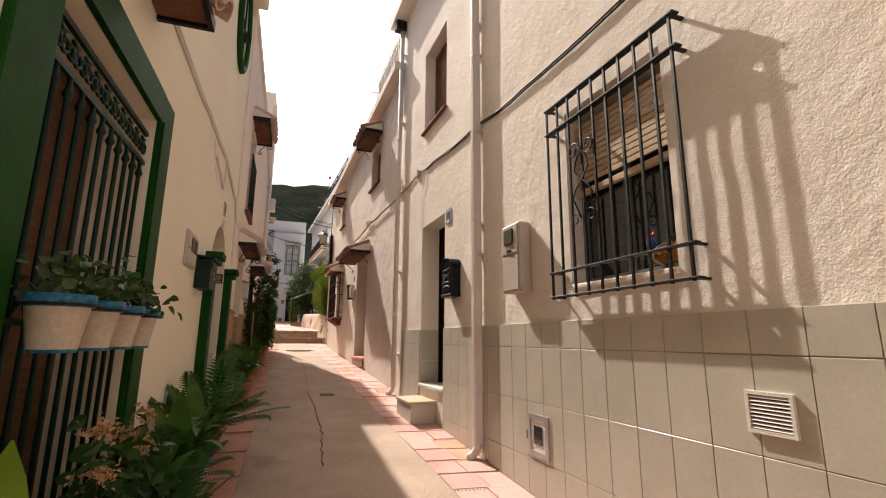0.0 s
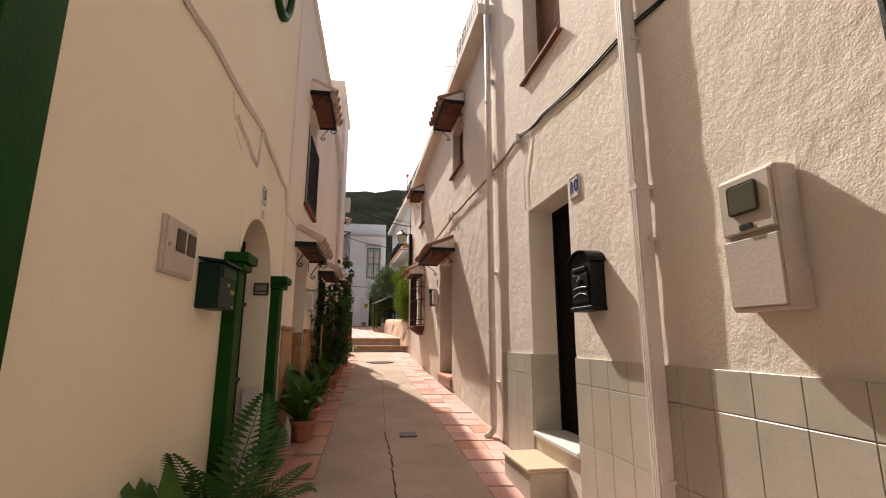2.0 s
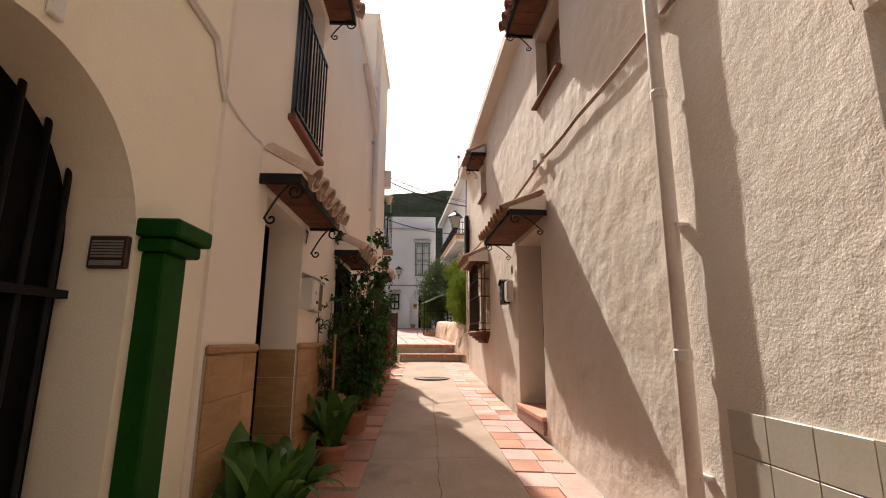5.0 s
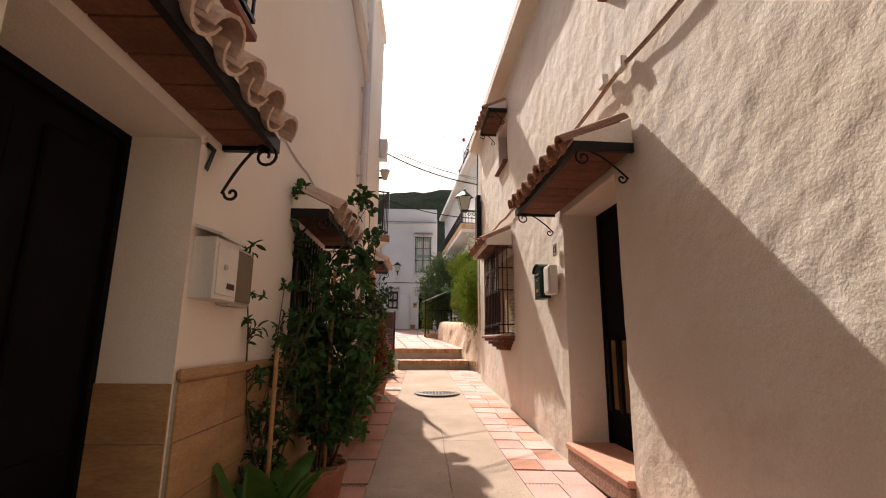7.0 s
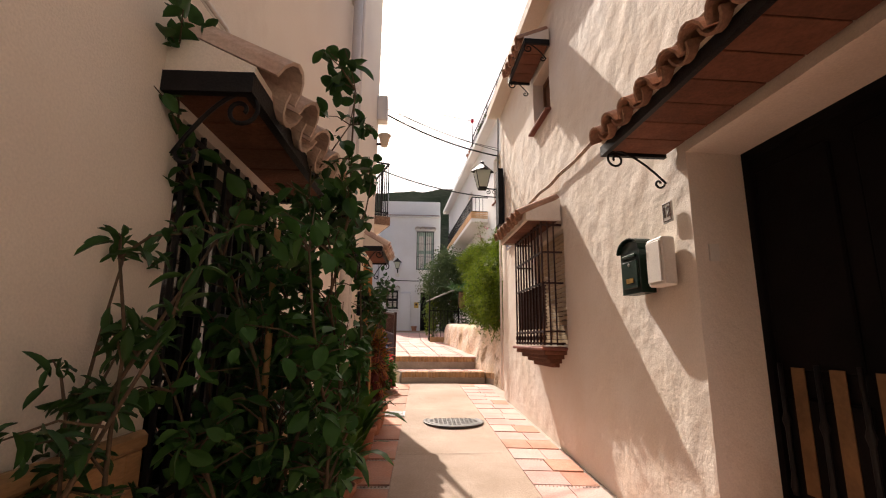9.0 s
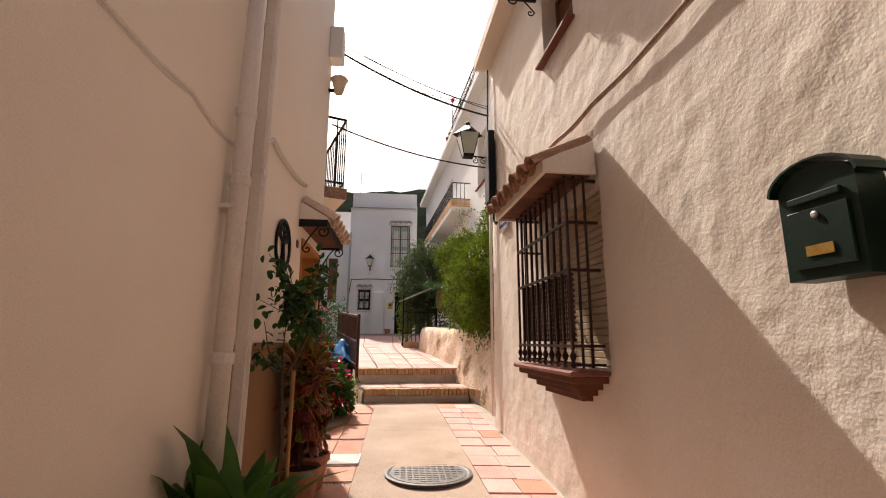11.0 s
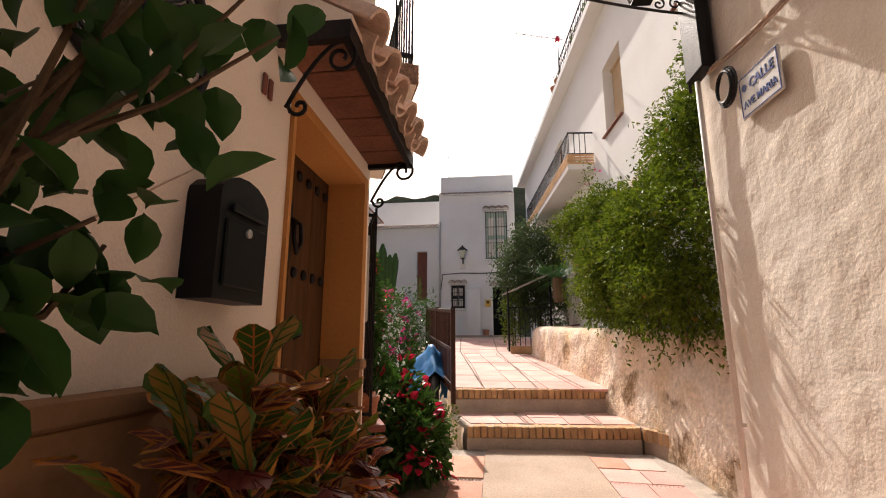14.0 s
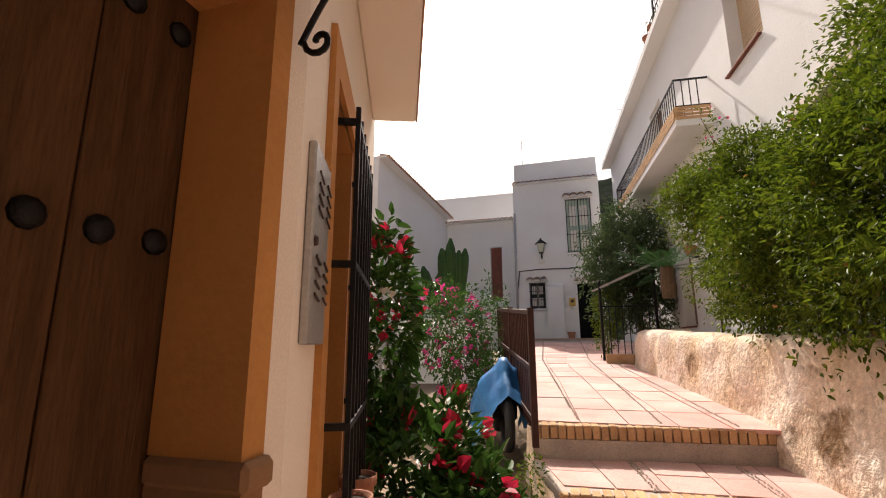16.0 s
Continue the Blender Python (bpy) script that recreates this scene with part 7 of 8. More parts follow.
shrub("leafy_shrub", -0.56, 10.42, ground_z(10.42), 8, 1.45, 0.36, 1900, 0.065, FERN, "dense dark green shrub in a terracotta pot", 23, 0.6, (0.03, 0.0), POT, 0.24, cat="potted plant", twigs=6, limits=(-0.8, -0.28))
shrub("leafy_shrub", -0.62, 10.62, ground_z(10.62), 6, 1.1, 0.22, 900, 0.07, ROSE_LEAF, "dark green shrub in a terracotta pot", 24, 0.6, (0.0, 0.0), POT, 0.22, cat="potted plant", twigs=5, limits=(-0.8, -0.30))

# by the corner house: rose bush on a stake, croton
def rose_bush():
    x, y = -0.63, 13.5
    z = ground_z(y)
    t = pot(pose(x, y, z), 0.14, 0.24, POT, "tall dark rose bush tied to a bamboo stake in a pot", None, "rose_bush")
    tagged(t, category="potted plant")
    rnd = random.Random(31)
    part("stake", lathe(bmesh.new(), [(0.014, 0.1), (0.014, 1.02)], 8, 0.05, 0.03), CANE, t, "bamboo stake", smooth=True)
    part("trunk", tube(bmesh.new(), [(0, 0, 0.2), (0.01, 0.02, 0.6), (-0.01, -0.02, 1.02)], 0.016, 7, r_end=0.012), BARK, t, smooth=True)
    crown = Vector((0.08, 0.06, 1.52))
    ends = [Vector((-0.10, -0.16, 1.32)), Vector((-0.16, -0.05, 1.16)), Vector((-0.06, -0.24, 1.10)), Vector((0.02, -0.12, 1.30))]
    tops = [crown + Vector((rnd.uniform(-0.22, 0.15), rnd.uniform(-0.30, 0.20), rnd.uniform(-0.26, 0.22))) for _ in range(26)] + [Vector((0.24, 0.16, 1.76)), Vector((0.14, 0.22, 1.80)), Vector((0.22, 0.20, 1.66))]
    pts, sizes = [], []
    twig = bmesh.new()
    part("limb", tube(bmesh.new(), [(0, 0, 0.98), (0.06, 0.02, 1.08), (0.13, 0.05, 1.26), tuple(crown)], 0.012, 6, r_end=0.007), BARK, t, smooth=True)
    for k, e in enumerate(ends + tops):
        q = Vector((-0.01, -0.02, 1.02)) if k < 4 else Vector((0.13, 0.05, 1.24)).lerp(crown, rnd.uniform(0, 0.9))
        mid = q.lerp(e, 0.5) + Vector((rnd.uniform(-0.03, 0.03), rnd.uniform(-0.03, 0.03), -0.02))
        tube(twig, [q, mid, e], 0.006 if k < 4 else 0.004, 5, r_end=0.002)
        for i in range(9 if k < 4 else 11):
            f = rnd.uniform(0.35, 1.05)
            w = (mid.lerp(e, f * 2 - 1) if f > 0.5 else q.lerp(mid, f * 2)) + Vector((rnd.gauss(0, 0.035), rnd.gauss(0, 0.035), rnd.gauss(0, 0.035)))
            w.x = min(max(w.x, -0.18), 0.17 if w.y < 0.1 else 0.26)
            pts.append(tuple(w))
            sizes.append(rnd.uniform(0.045, 0.075) if k < 4 else rnd.uniform(0.045, 0.078))
    tagged(part("twig", twig, BARK, t), kind="stuff")
    leaf_cloud("foliage", pts, sizes, ROSE_LEAF, t, width=0.66, seed=31, droop=0.5, fine=True)


rose_bush()


def croton_leaf(base, vein, droop, wide):
    """An upright leaf, broadest towards its lobed tip, with raised veins and margin."""
    bm = bmesh.new()
    prof = ((0.0, 0.05), (0.12, 0.16), (0.3, 0.40), (0.48, 0.52), (0.62, 0.72), (0.78, 0.98), (0.90, 0.86), (1.0, 0.22))
    length = 0.17
    rows = []
    for f, w in prof:
        w = w * wide * 0.5
        yy, zz = -length * math.sin(droop * f) * f * 0.8, length * f * math.cos(droop * f * 0.7)
        rows.append([(-w, yy - 0.28 * w + 0.008 * math.sin(14 * f), zz), (-w * 0.86, yy - 0.22 * w, zz), (-0.0022, yy, zz), (0.0022, yy, zz), (w * 0.86, yy - 0.22 * w, zz), (w, yy - 0.28 * w - 0.008 * math.sin(14 * f), zz)])
    grid = [[bm.verts.new(p) for p in r] for r in rows]
    for a, b in zip(grid, grid[1:]):
        for k in range(5):
            f = bm.faces.new((a[k], a[k + 1], b[k + 1], b[k]))
            f.material_index = 1 if k in (0, 2, 4) else 0
    for i in range(1, len(rows) - 1):
        for c, e in ((2, 1), (3, 4)):
            p, q = Vector(rows[i][c]), Vector(rows[i + 1][e])
            up = Vector((0, 0, 0.0022))
            off = Vector((0, -0.0012, 0))
            for o in (off, -off):
                f = bm.faces.new([bm.verts.new(v) for v in (p + o - up, p + o + up, q + o + up * 0.4, q + o - up * 0.4)])
                f.material_index = 1
    me = mesh_of("leaf", bm, base, False)
    me.materials.append(vein)
    return me


CROTON_LEAVES = [croton_leaf(b, v, d, w) for b, v, d, w in ((CROTON_GREEN, CROTON_VEIN, 0.4, 0.085), (CROTON_GREEN, CROTON_Y, 0.9, 0.08), (CROTON_Y, CROTON_GREEN, 0.3, 0.075), (CROTON_RED, CROTON_VEIN, 1.0, 0.075), (CROTON_LIME, CROTON_Y, 0.5, 0.07), (CROTON_RED, CROTON_RED, 1.3, 0.08))]


def croton(x, y, n, seed, label, top):
    t = pot(pose(x, y, ground_z(y)), 0.15, 0.26, POT, label, None, "croton_plant")
    tagged(t, category="potted plant")
    rnd = random.Random(seed)
    stems = 11
    for s in range(stems):
        a = s * 6.283 / stems + rnd.uniform(-0.25, 0.25)
        r = (0.04, 0.9, 0.6)[s % 3]
        tip = Vector((0.13 * r * math.cos(a), 0.22 * r * math.sin(a), top * rnd.uniform(0.9, 1.0) - 0.16 * r))
        part("stem", tube(bmesh.new(), [(0, 0, 0.22), tip * 0.55 + Vector((0, 0, 0.1)), tip], 0.008, 5), BARK, t, smooth=True)
        for i in range(n // stems):
            f = 1.0 - 0.75 * (i / (n // stems)) ** 1.3
            p = Vector((0, 0, 0.22)).lerp(tip, f)
            sc = rnd.uniform(0.75, 1.1)
            kind = rnd.choice((2, 4, 2, 0, 3)) if f > 0.95 else rnd.choice((0, 1, 3, 3, 5)) if f > 0.6 else rnd.choice((3, 5, 5, 5, 0))
            turn = i * 137.5 + rnd.uniform(-25, 25)
            tilt = 12 + (1 - f) * 230 if f > 0.65 else rnd.uniform(85, 120)
            # leaves on the lane side stay short of the walkway
            if math.sin(radians(turn)) > 0.3 and p.x + x > -0.52:
                tilt = min(tilt, 40)
            piece("leaf", CROTON_LEAVES[kind], t, pose(p.x, p.y, p.z, 0, 0, turn) @ pose(0, 0, 0, tilt) @ Matrix.Diagonal((sc, sc, sc, 1)))
    return t


croton(-0.62, 14.14, 240, 41, "red and green croton plant in a pot by the door", 1.17)
croton(-0.61, 14.46, 220, 42, "dark red croton plant in a pot by the door", 1.10)

# yard beside the steps: red mandevilla, white flowers, bougainvillea, bushes
def flowering(name, ells, n, size, material, label, seed, flowers, cat="shrub", width=0.45, ground=1.15, trunk=3):
    c = ells[0]
    t = thing(name, pose(c[0], c[1], ground), label, cat)
    pts, face, rs = shell_points(ells, n, seed)
    pts = pts - np.array((c[0], c[1], ground))
    leaf_cloud("foliage", pts, rs.uniform(size * 0.6, size * 1.3, n), material, t, width=width, seed=seed, face=face)
    for k in range(trunk):
        e = ells[k % len(ells)]
        part("stem", tube(bmesh.new(), [(0.04 * k, 0, 0), ((e[0] - c[0]) * 0.5, (e[1] - c[1]) * 0.5, (e[2] - ground) * 0.5), (e[0] - c[0], e[1] - c[1], e[2] - ground)], 0.012, 5, r_end=0.005), BARK, t, smooth=True)
    for material_f, count, fs in flowers:
        fp, ff, rs2 = shell_points(ells, count, seed + 7, 0.25, 0.0)
        fp = fp - np.array((c[0], c[1], ground))
        bunch = np.repeat(fp, 6, axis=0) + rs2.normal(size=(count * 6, 3)) * fs * 0.30
        leaf_cloud("blossom", bunch, rs2.uniform(fs * 0.6, fs, count * 6), material_f, t, "blossom", width=0.9, seed=seed + 3, face=np.repeat(ff, 6, axis=0), droop=-0.1)
    return t


flowering("mandevilla", [(-1.10, 17.15, 1.58, 0.34, 0.40, 0.42), (-1.36, 17.35, 2.4, 0.13, 0.25, 0.60), (-0.82, 17.05, 1.45, 0.24, 0.36, 0.30)], 4200, 0.085, MANDEVILLA, "mandevilla climber with red and white trumpet flowers", 51, [(PETAL_RED, 64, 0.09), (PETAL_WHITE, 7, 0.06)])
flowering("bougainvillea", [(-2.0, 21.2, 2.5, 0.5, 0.6, 0.6), (-2.5, 22.0, 2.8, 0.5, 0.5, 0.5), (-1.7, 20.8, 1.9, 0.3, 0.4, 0.5)], 4200, 0.065, MANDEVILLA, "bushy bougainvillea with magenta bracts", 52, [(PETAL_PINK, 90, 0.07)], ground=1.35)
flowering("garden_bush", [(-1.45, 21.3, 2.3, 0.30, 0.6, 0.75), (-1.35, 20.6, 1.8, 0.25, 0.4, 0.4)], 3200, 0.05, MANDEVILLA, "brownish green bush beside the railing", 53, [], ground=1.35)
flowering("garden_bush", [(-0.66, 18.3, 1.35, 0.10, 0.16, 0.18)], 300, 0.035, CREEPER, "small weed growing at the foot of the steps", 54, [], ground=1.15, trunk=1)


def cactus(x, y, z, label):
    t = thing("cactus", pose(x, y, z), label, "cactus")
    rnd = random.Random(9)
    for i in range(22):
        a = rnd.uniform(0, 6.28)
        r = rnd.uniform(0.05, 0.85)
        h = rnd.uniform(1.5, 2.6) - r * 0.7
        bm = bmesh.new()
        n = 12
        rings = []
        base = Vector((r * 0.4 * math.cos(a), r * 0.4 * math.sin(a), 0.2))
        for k in range(9):
            f = k / 8
            c = base.lerp(Vector((r * math.cos(a), r * math.sin(a), h)), f ** 0.8)
            c.z = 0.2 + (h - 0.2) * f
            rad = 0.12 * (1 - max(0, f - 0.85) * 5)
            rings.append([bm.verts.new(c + Vector((rad * (1 + 0.28 * (m % 2)) * math.cos(m * math.pi / 6), rad * (1 + 0.28 * (m % 2)) * math.sin(m * math.pi / 6), 0))) for m in range(n)])
        for p, q in zip(rings, rings[1:]):
            for m in range(n):
                bm.faces.new((p[m], p[(m + 1) % n], q[(m + 1) % n], q[m]))
        bm.faces.new(rings[-1])
        part("column", bm, CACTUS, t)
    part("trunk", lathe(bmesh.new(), [(0.2, 0), (0.16, 0.4), (0.12, 0.6)], 10), BARK, t)


cactus(-3.7, 27.2, 2.9, "tall many-armed candelabra cactus in the yard")
block("planter_wall", pose(-3.7, 27.2, 0), (-1.2, 1.0, -0.9, 0.9, 1.3, 2.95), WHITE_HOUSE, "white planter wall of the yard")

# raised garden: creeper, cycad, olive tree
def creeper():
    ells = [(1.42, 17.35, 2.95, 0.34, 0.75, 0.62), (1.50, 18.3, 3.1, 0.36, 0.80, 0.75), (1.50, 19.4, 3.05, 0.38, 0.80, 0.70), (1.52, 20.4, 3.25, 0.36, 0.75, 0.70), (1.5, 19.7, 2.75, 0.3, 1.0, 0.30),
            (1.72, 17.6, 3.95, 0.20, 0.75, 0.42), (1.85, 16.95, 4.35, 0.14, 0.42, 0.38), (1.74, 19.0, 3.8, 0.22, 0.9, 0.40), (1.62, 20.6, 4.05, 0.30, 0.8, 0.40), (1.46, 21.5, 4.1, 0.34, 0.5, 0.5), (1.36, 17.1, 2.52, 0.16, 0.35, 0.24), (1.28, 18.3, 2.55, 0.16, 0.6, 0.22), (1.82, 17.3, 4.75, 0.16, 0.55, 0.40), (1.84, 18.3, 4.45, 0.18, 0.7, 0.40), (1.86, 16.9, 5.1, 0.12, 0.35, 0.35)]
    t = thing("creeper", pose(1.6, 19.0, 2.2), "dense flowering green creeper over the garden wall", "creeper")
    mounds = random.Random(60)
    for i in range(70):
        e = ells[mounds.randrange(10)]
        a, b = mounds.uniform(1.6, 4.7), mounds.uniform(-0.6, 1.2)
        r = mounds.uniform(0.12, 0.26)
        ells.append((e[0] + e[3] * math.cos(a) * math.cos(b), e[1] + e[4] * math.sin(a) * math.cos(b), e[2] + e[5] * math.sin(b), r, r * 1.3, r * 0.8))
    pts, face, rs = shell_points(ells, 82000, 61, 0.46, 0.35)
    keep = pts[:, 0] < 2.09 - 0.085 * (pts[:, 1] - 19.4)
    pts, face = pts[keep], face[keep]
    leaf_cloud("foliage", pts - np.array((1.6, 19.0, 2.2)), rs.uniform(0.028, 0.060, len(pts)), CREEPER, t, width=0.42, seed=61, face=face)
    strands = []
    rnd = random.Random(62)
    # arching young shoots that break the outline
    anchors, out_dir, rs3 = shell_points(ells, 420, 68, 0.4, 0.0)
    shoots = []
    for p, d in zip(anchors, out_dir):
        if p[0] > 1.75 - 0.085 * (p[1] - 19.4) or p[2] < 2.6:
            continue
        step = np.array((d[0] * 0.7 - 0.1, d[1] * 0.8, abs(d[2]) * 0.8 + 0.35)) * rnd.uniform(0.016, 0.034)
        for k in range(12):
            shoots.append(p + step * k - np.array((0, 0, 0.0016 * k * k)) + rs3.normal(size=3) * 0.012)
    leaf_cloud("young_shoot", np.array(shoots) - np.array((1.6, 19.0, 2.2)), rs3.uniform(0.03, 0.065, len(shoots)), CREEPER, t, width=0.4, seed=69)
    for i in range(16):
        y = rnd.uniform(16.8, 18.9)
        x = 1.52 - 0.16 * (y - 16.8) - 0.03
        n = rnd.randrange(2, 6)
        for k in range(n * 3):
            strands.append((x + rnd.uniform(-0.04, 0.04), y + rnd.uniform(-0.04, 0.04), 2.4 - 0.05 * k / 1.6 * rnd.uniform(0.8, 1.1)))
    leaf_cloud("trailing_shoot", np.array(strands) - np.array((1.6, 19.0, 2.2)), rs.uniform(0.035, 0.07, len(strands)), CREEPER, t, width=0.42, seed=63)
    fp, ff, rs2 = shell_points(ells, 240, 64, 0.3, 0.0)
    leaf_cloud("blossom", fp - np.array((1.6, 19.0, 2.2)), rs2.uniform(0.03, 0.05, 240), CROTON_Y, t, "small yellow blossoms", width=0.9, seed=65, face=ff)
    for k, e in enumerate(ells[:10]):
        part("stem", tube(bmesh.new(), [(e[0] - 1.6, e[1] - 19.0, 0.0), (e[0] - 1.58, e[1] - 19.05, (e[2] - 2.2) * 0.5), (e[0] - 1.6, e[1] - 19.0, e[2] - 2.2)], 0.014, 5, r_end=0.006), BARK, t, smooth=True)
    # a thin flowering shoot that stands above the mass
    t2 = thing("climbing_shoot", pose(1.50, 20.9, 4.2), "thin climbing shoot with a few magenta flowers", "creeper")
    part("stem", tube(bmesh.new(), [(0, 0, 0), (0.02, 0.05, 0.5), (-0.08, 0.2, 1.0)], 0.006, 5), BARK, t2, smooth=True)
    sp = np.array([(rs.normal() * 0.09, rs.normal() * 0.09 + 0.1 * z, z) for z in rs.uniform(0, 1.05, 160)])
    leaf_cloud("foliage", sp, rs.uniform(0.03, 0.07, 160), CREEPER, t2, seed=66)
    leaf_cloud("blossom", sp[:24] + 0.03, rs.uniform(0.03, 0.05, 24), PETAL_PINK, t2, "magenta flowers", width=0.9, seed=67)


creeper()
CYCAD_FRONDS = [frond_mesh(l, CYCAD, 26, 0.010, 0.13, a) for l, a in ((0.75, 1.0), (0.8, 1.3), (0.7, 0.7))]


def cycad():
    t = thing("cycad_palm", pose(1.12, 22.75, 3.0), "cycad palm with stiff arching fronds on the garden wall", "palm")
    part("trunk", lathe(bmesh.new(), [(0.10, 0), (0.12, 0.15), (0.11, 0.45), (0.07, 0.55)], 12), BARK, t)
    rnd = random.Random(71)
    for i in range(26):
        s = rnd.uniform(0.8, 1.15)
        piece("frond", CYCAD_FRONDS[i % 3], t, pose(0, 0, 0.48, 0, 0, i * 47) @ pose(0, 0, 0, rnd.uniform(12, 62)) @ Matrix.Diagonal((s, s, s, 1)))


cycad()
block("garden_pier", pose(1.05, 22.75, 0), (-0.22, 0.3, -0.22, 0.3, 1.8, 2.52), GARDEN_WALL, "rounded plastered pier at the end of the garden wall", "wall", bev=0.05)


def olive_tree():
    t = thing("olive_tree", pose(0.95, 25.4, 2.1), "grey-green olive tree with an uneven bushy crown", "tree")
    rnd = random.Random(81)
    part("trunk", tube(bmesh.new(), [(0, 0, 0), (0.04, 0.02, 0.5), (-0.03, 0, 1.0), (0.0, 0.0, 1.3)], 0.09, 8, r_end=0.05), BARK, t, smooth=True)
    for i in range(7):
        a = i * 0.9
        part("limb", tube(bmesh.new(), [(0, 0, 1.1), (0.25 * math.cos(a), 0.25 * math.sin(a), 1.6), (0.65 * math.cos(a), 0.6 * math.sin(a), 2.1 + 0.3 * rnd.random())], 0.035, 6, r_end=0.01), BARK, t, smooth=True)
    ells = [(-0.1, 0, 2.2, 0.85, 0.8, 0.75), (0.45, 0.1, 2.5, 0.6, 0.6, 0.6), (-0.55, 0, 1.8, 0.5, 0.6, 0.6), (-0.2, -0.2, 2.75, 0.5, 0.5, 0.45), (0.5, -0.2, 1.6, 0.5, 0.5, 0.6), (-0.2, -0.3, 1.2, 0.5, 0.5, 0.5), (-0.5, -0.4, 0.9, 0.4, 0.4, 0.45), (0.3, -0.3, 0.9, 0.5, 0.4, 0.5)]
    pts, face, rs = shell_points(ells, 15000, 82, 0.42, 0.4)
    leaf_cloud("crown", pts, rs.uniform(0.06, 0.12, 15000), OLIVE, t, width=0.34, seed=82, face=face * 0.4)


olive_tree()
flowering("garden_bush", [(0.25, 24.6, 2.9, 0.25, 0.3, 0.5), (0.2, 24.5, 2.4, 0.2, 0.3, 0.3)], 900, 0.06, CREEPER, "yellowish shrub by the garden gate", 55, [], ground=2.0, trunk=2)


# ---- yard railing, covered motorbike ----
def yard_railing():
    a, b = Vector((-0.66, 18.72, 1.62)), Vector((-1.36, 21.35, 1.84))
    d = b - a
    ang = math.degrees(math.atan2(d.y, d.x))
    L = d.length
    t = thing("railing", pose(a.x, a.y, a.z, 0, 0, ang), "dark iron railing beside the upper path", "railing")
    rise = (b.z - a.z) / L
    sh = Matrix(((1, 0, 0, 0), (0, 1, 0, 0), (rise, 0, 1, 0), (0, 0, 0, 1)))
    for z in (0.10, 0.50, 0.95):
        part("rail", box(bmesh.new(), 0, L, -0.02, 0.02, z - 0.02, z + 0.02, m=sh), BROWN_IRON, t)
    for i in range(26):
        x = 0.02 + (L - 0.04) * i / 25
        part("bar", box(bmesh.new(), x - 0.009, x + 0.009, -0.009, 0.009, 0.0, 0.95, m=sh), BROWN_IRON, t)
    for x in (0.0, L * 0.5, L):
        part("post", box(bmesh.new(), x - 0.025, x + 0.025, -0.025, 0.025, -0.1, 0.99, m=sh), BROWN_IRON, t)
    part("kick_plate", box(bmesh.new(), 0.02, L - 0.02, -0.004, 0.004, 0.12, 0.48, m=sh), BROWN_IRON, t)


yard_railing()


def covered_bike():
    t = thing("covered_motorbike", pose(-1.12, 19.9, 1.35, 0, 0, 15), "parked motorbike under a draped blue tarpaulin", "motorbike")
    bm = bmesh.new()
    rows = []
    for i in range(25):
        f = i / 24
        y = -0.7 + 1.4 * f
        ridge = 0.62 + 0.22 * math.exp(-((f - 0.3) / 0.10) ** 2) + 0.12 * math.exp(-((f - 0.8) / 0.15) ** 2)
        row = []
        for k in range(21):
            g = (k / 20 - 0.5) * 2
            w = 0.10 + 0.20 * abs(g)
            fold = 0.05 * math.sin(g * 9 + f * 14) * abs(g) + 0.035 * noise.noise(Vector((f * 6, g * 5, 2)))
            z = ridge - 0.55 * abs(g) ** 1.5 - 0.12 * max(0, abs(2 * f - 1) - 0.75) * 4
            row.append(bm.verts.new((math.copysign(min(1, abs(g) * 2), g) * w + fold, y + 0.05 * noise.noise(Vector((g * 4, f * 5, 8))), z + 0.03 * noise.noise(Vector((f * 9, g * 7, 4))))))
        rows.append(row)
    for a, b in zip(rows, rows[1:]):
        for k in range(20):
            bm.faces.new((a[k], a[k + 1], b[k + 1], b[k]))
    part("tarpaulin", bm, BLUE_CLOTH, t, "creased blue tarpaulin", smooth=True)
    for y in (-0.55, 0.5):
        w = part("wheel", tube(bmesh.new(), [(0, y + 0.20 * math.cos(a), 0.22 + 0.20 * math.sin(a)) for a in np.linspace(0, 6.29, 24)], 0.05, 8), CABLE_BLACK, t, "black tyre", smooth=True)
        part("rim", tube(bmesh.new(), [(0, y + 0.13 * math.cos(a), 0.22 + 0.13 * math.sin(a)) for a in np.linspace(0, 6.29, 20)], 0.015, 6), STEEL, w, smooth=True)
    part("body", cube(-0.12, 0.12, -0.4, 0.4, 0.2, 0.5, bev=0.05), BLACK_BOX, t)


covered_bike()

# ---- far house ----
def tile_row(m, x0, x1, depth, label, r=0.075, name="tile_edge"):
    """A row of barrel tiles along a wall head."""
    t = thing(name, m, label, "roof tiles", kind="structure")
    sp = r * 2.15
    n = int((x1 - x0) / sp)
    me = barrel_mesh(depth, r, CLAY)
    for i in range(n):
        piece("roof_tile", me, t, pose(x0 + sp * (i + 0.5), 0, 0, 14, 0, random.Random(i).uniform(-3, 3)))
    part("bed", cube(x0, x1, -depth * 0.85, 0.0, -0.07, -0.02), WHITEWASH, t)
    return t


tile_row(pose(0, FY + 0.05, 8.42), -2.46, 0.72, 0.22, "row of dark clay tiles along the far house", 0.08)
tile_row(pose(0, FY + 0.25, 7.10), -9.0, -2.46, 0.30, "row of dark clay tiles along the low house", 0.08)
tile_row(pose(-5.2, 25.5, 7.32, 0, 0, 90), 0.0, 6.8, 0.28, "row of clay tiles along the yard house", 0.08)


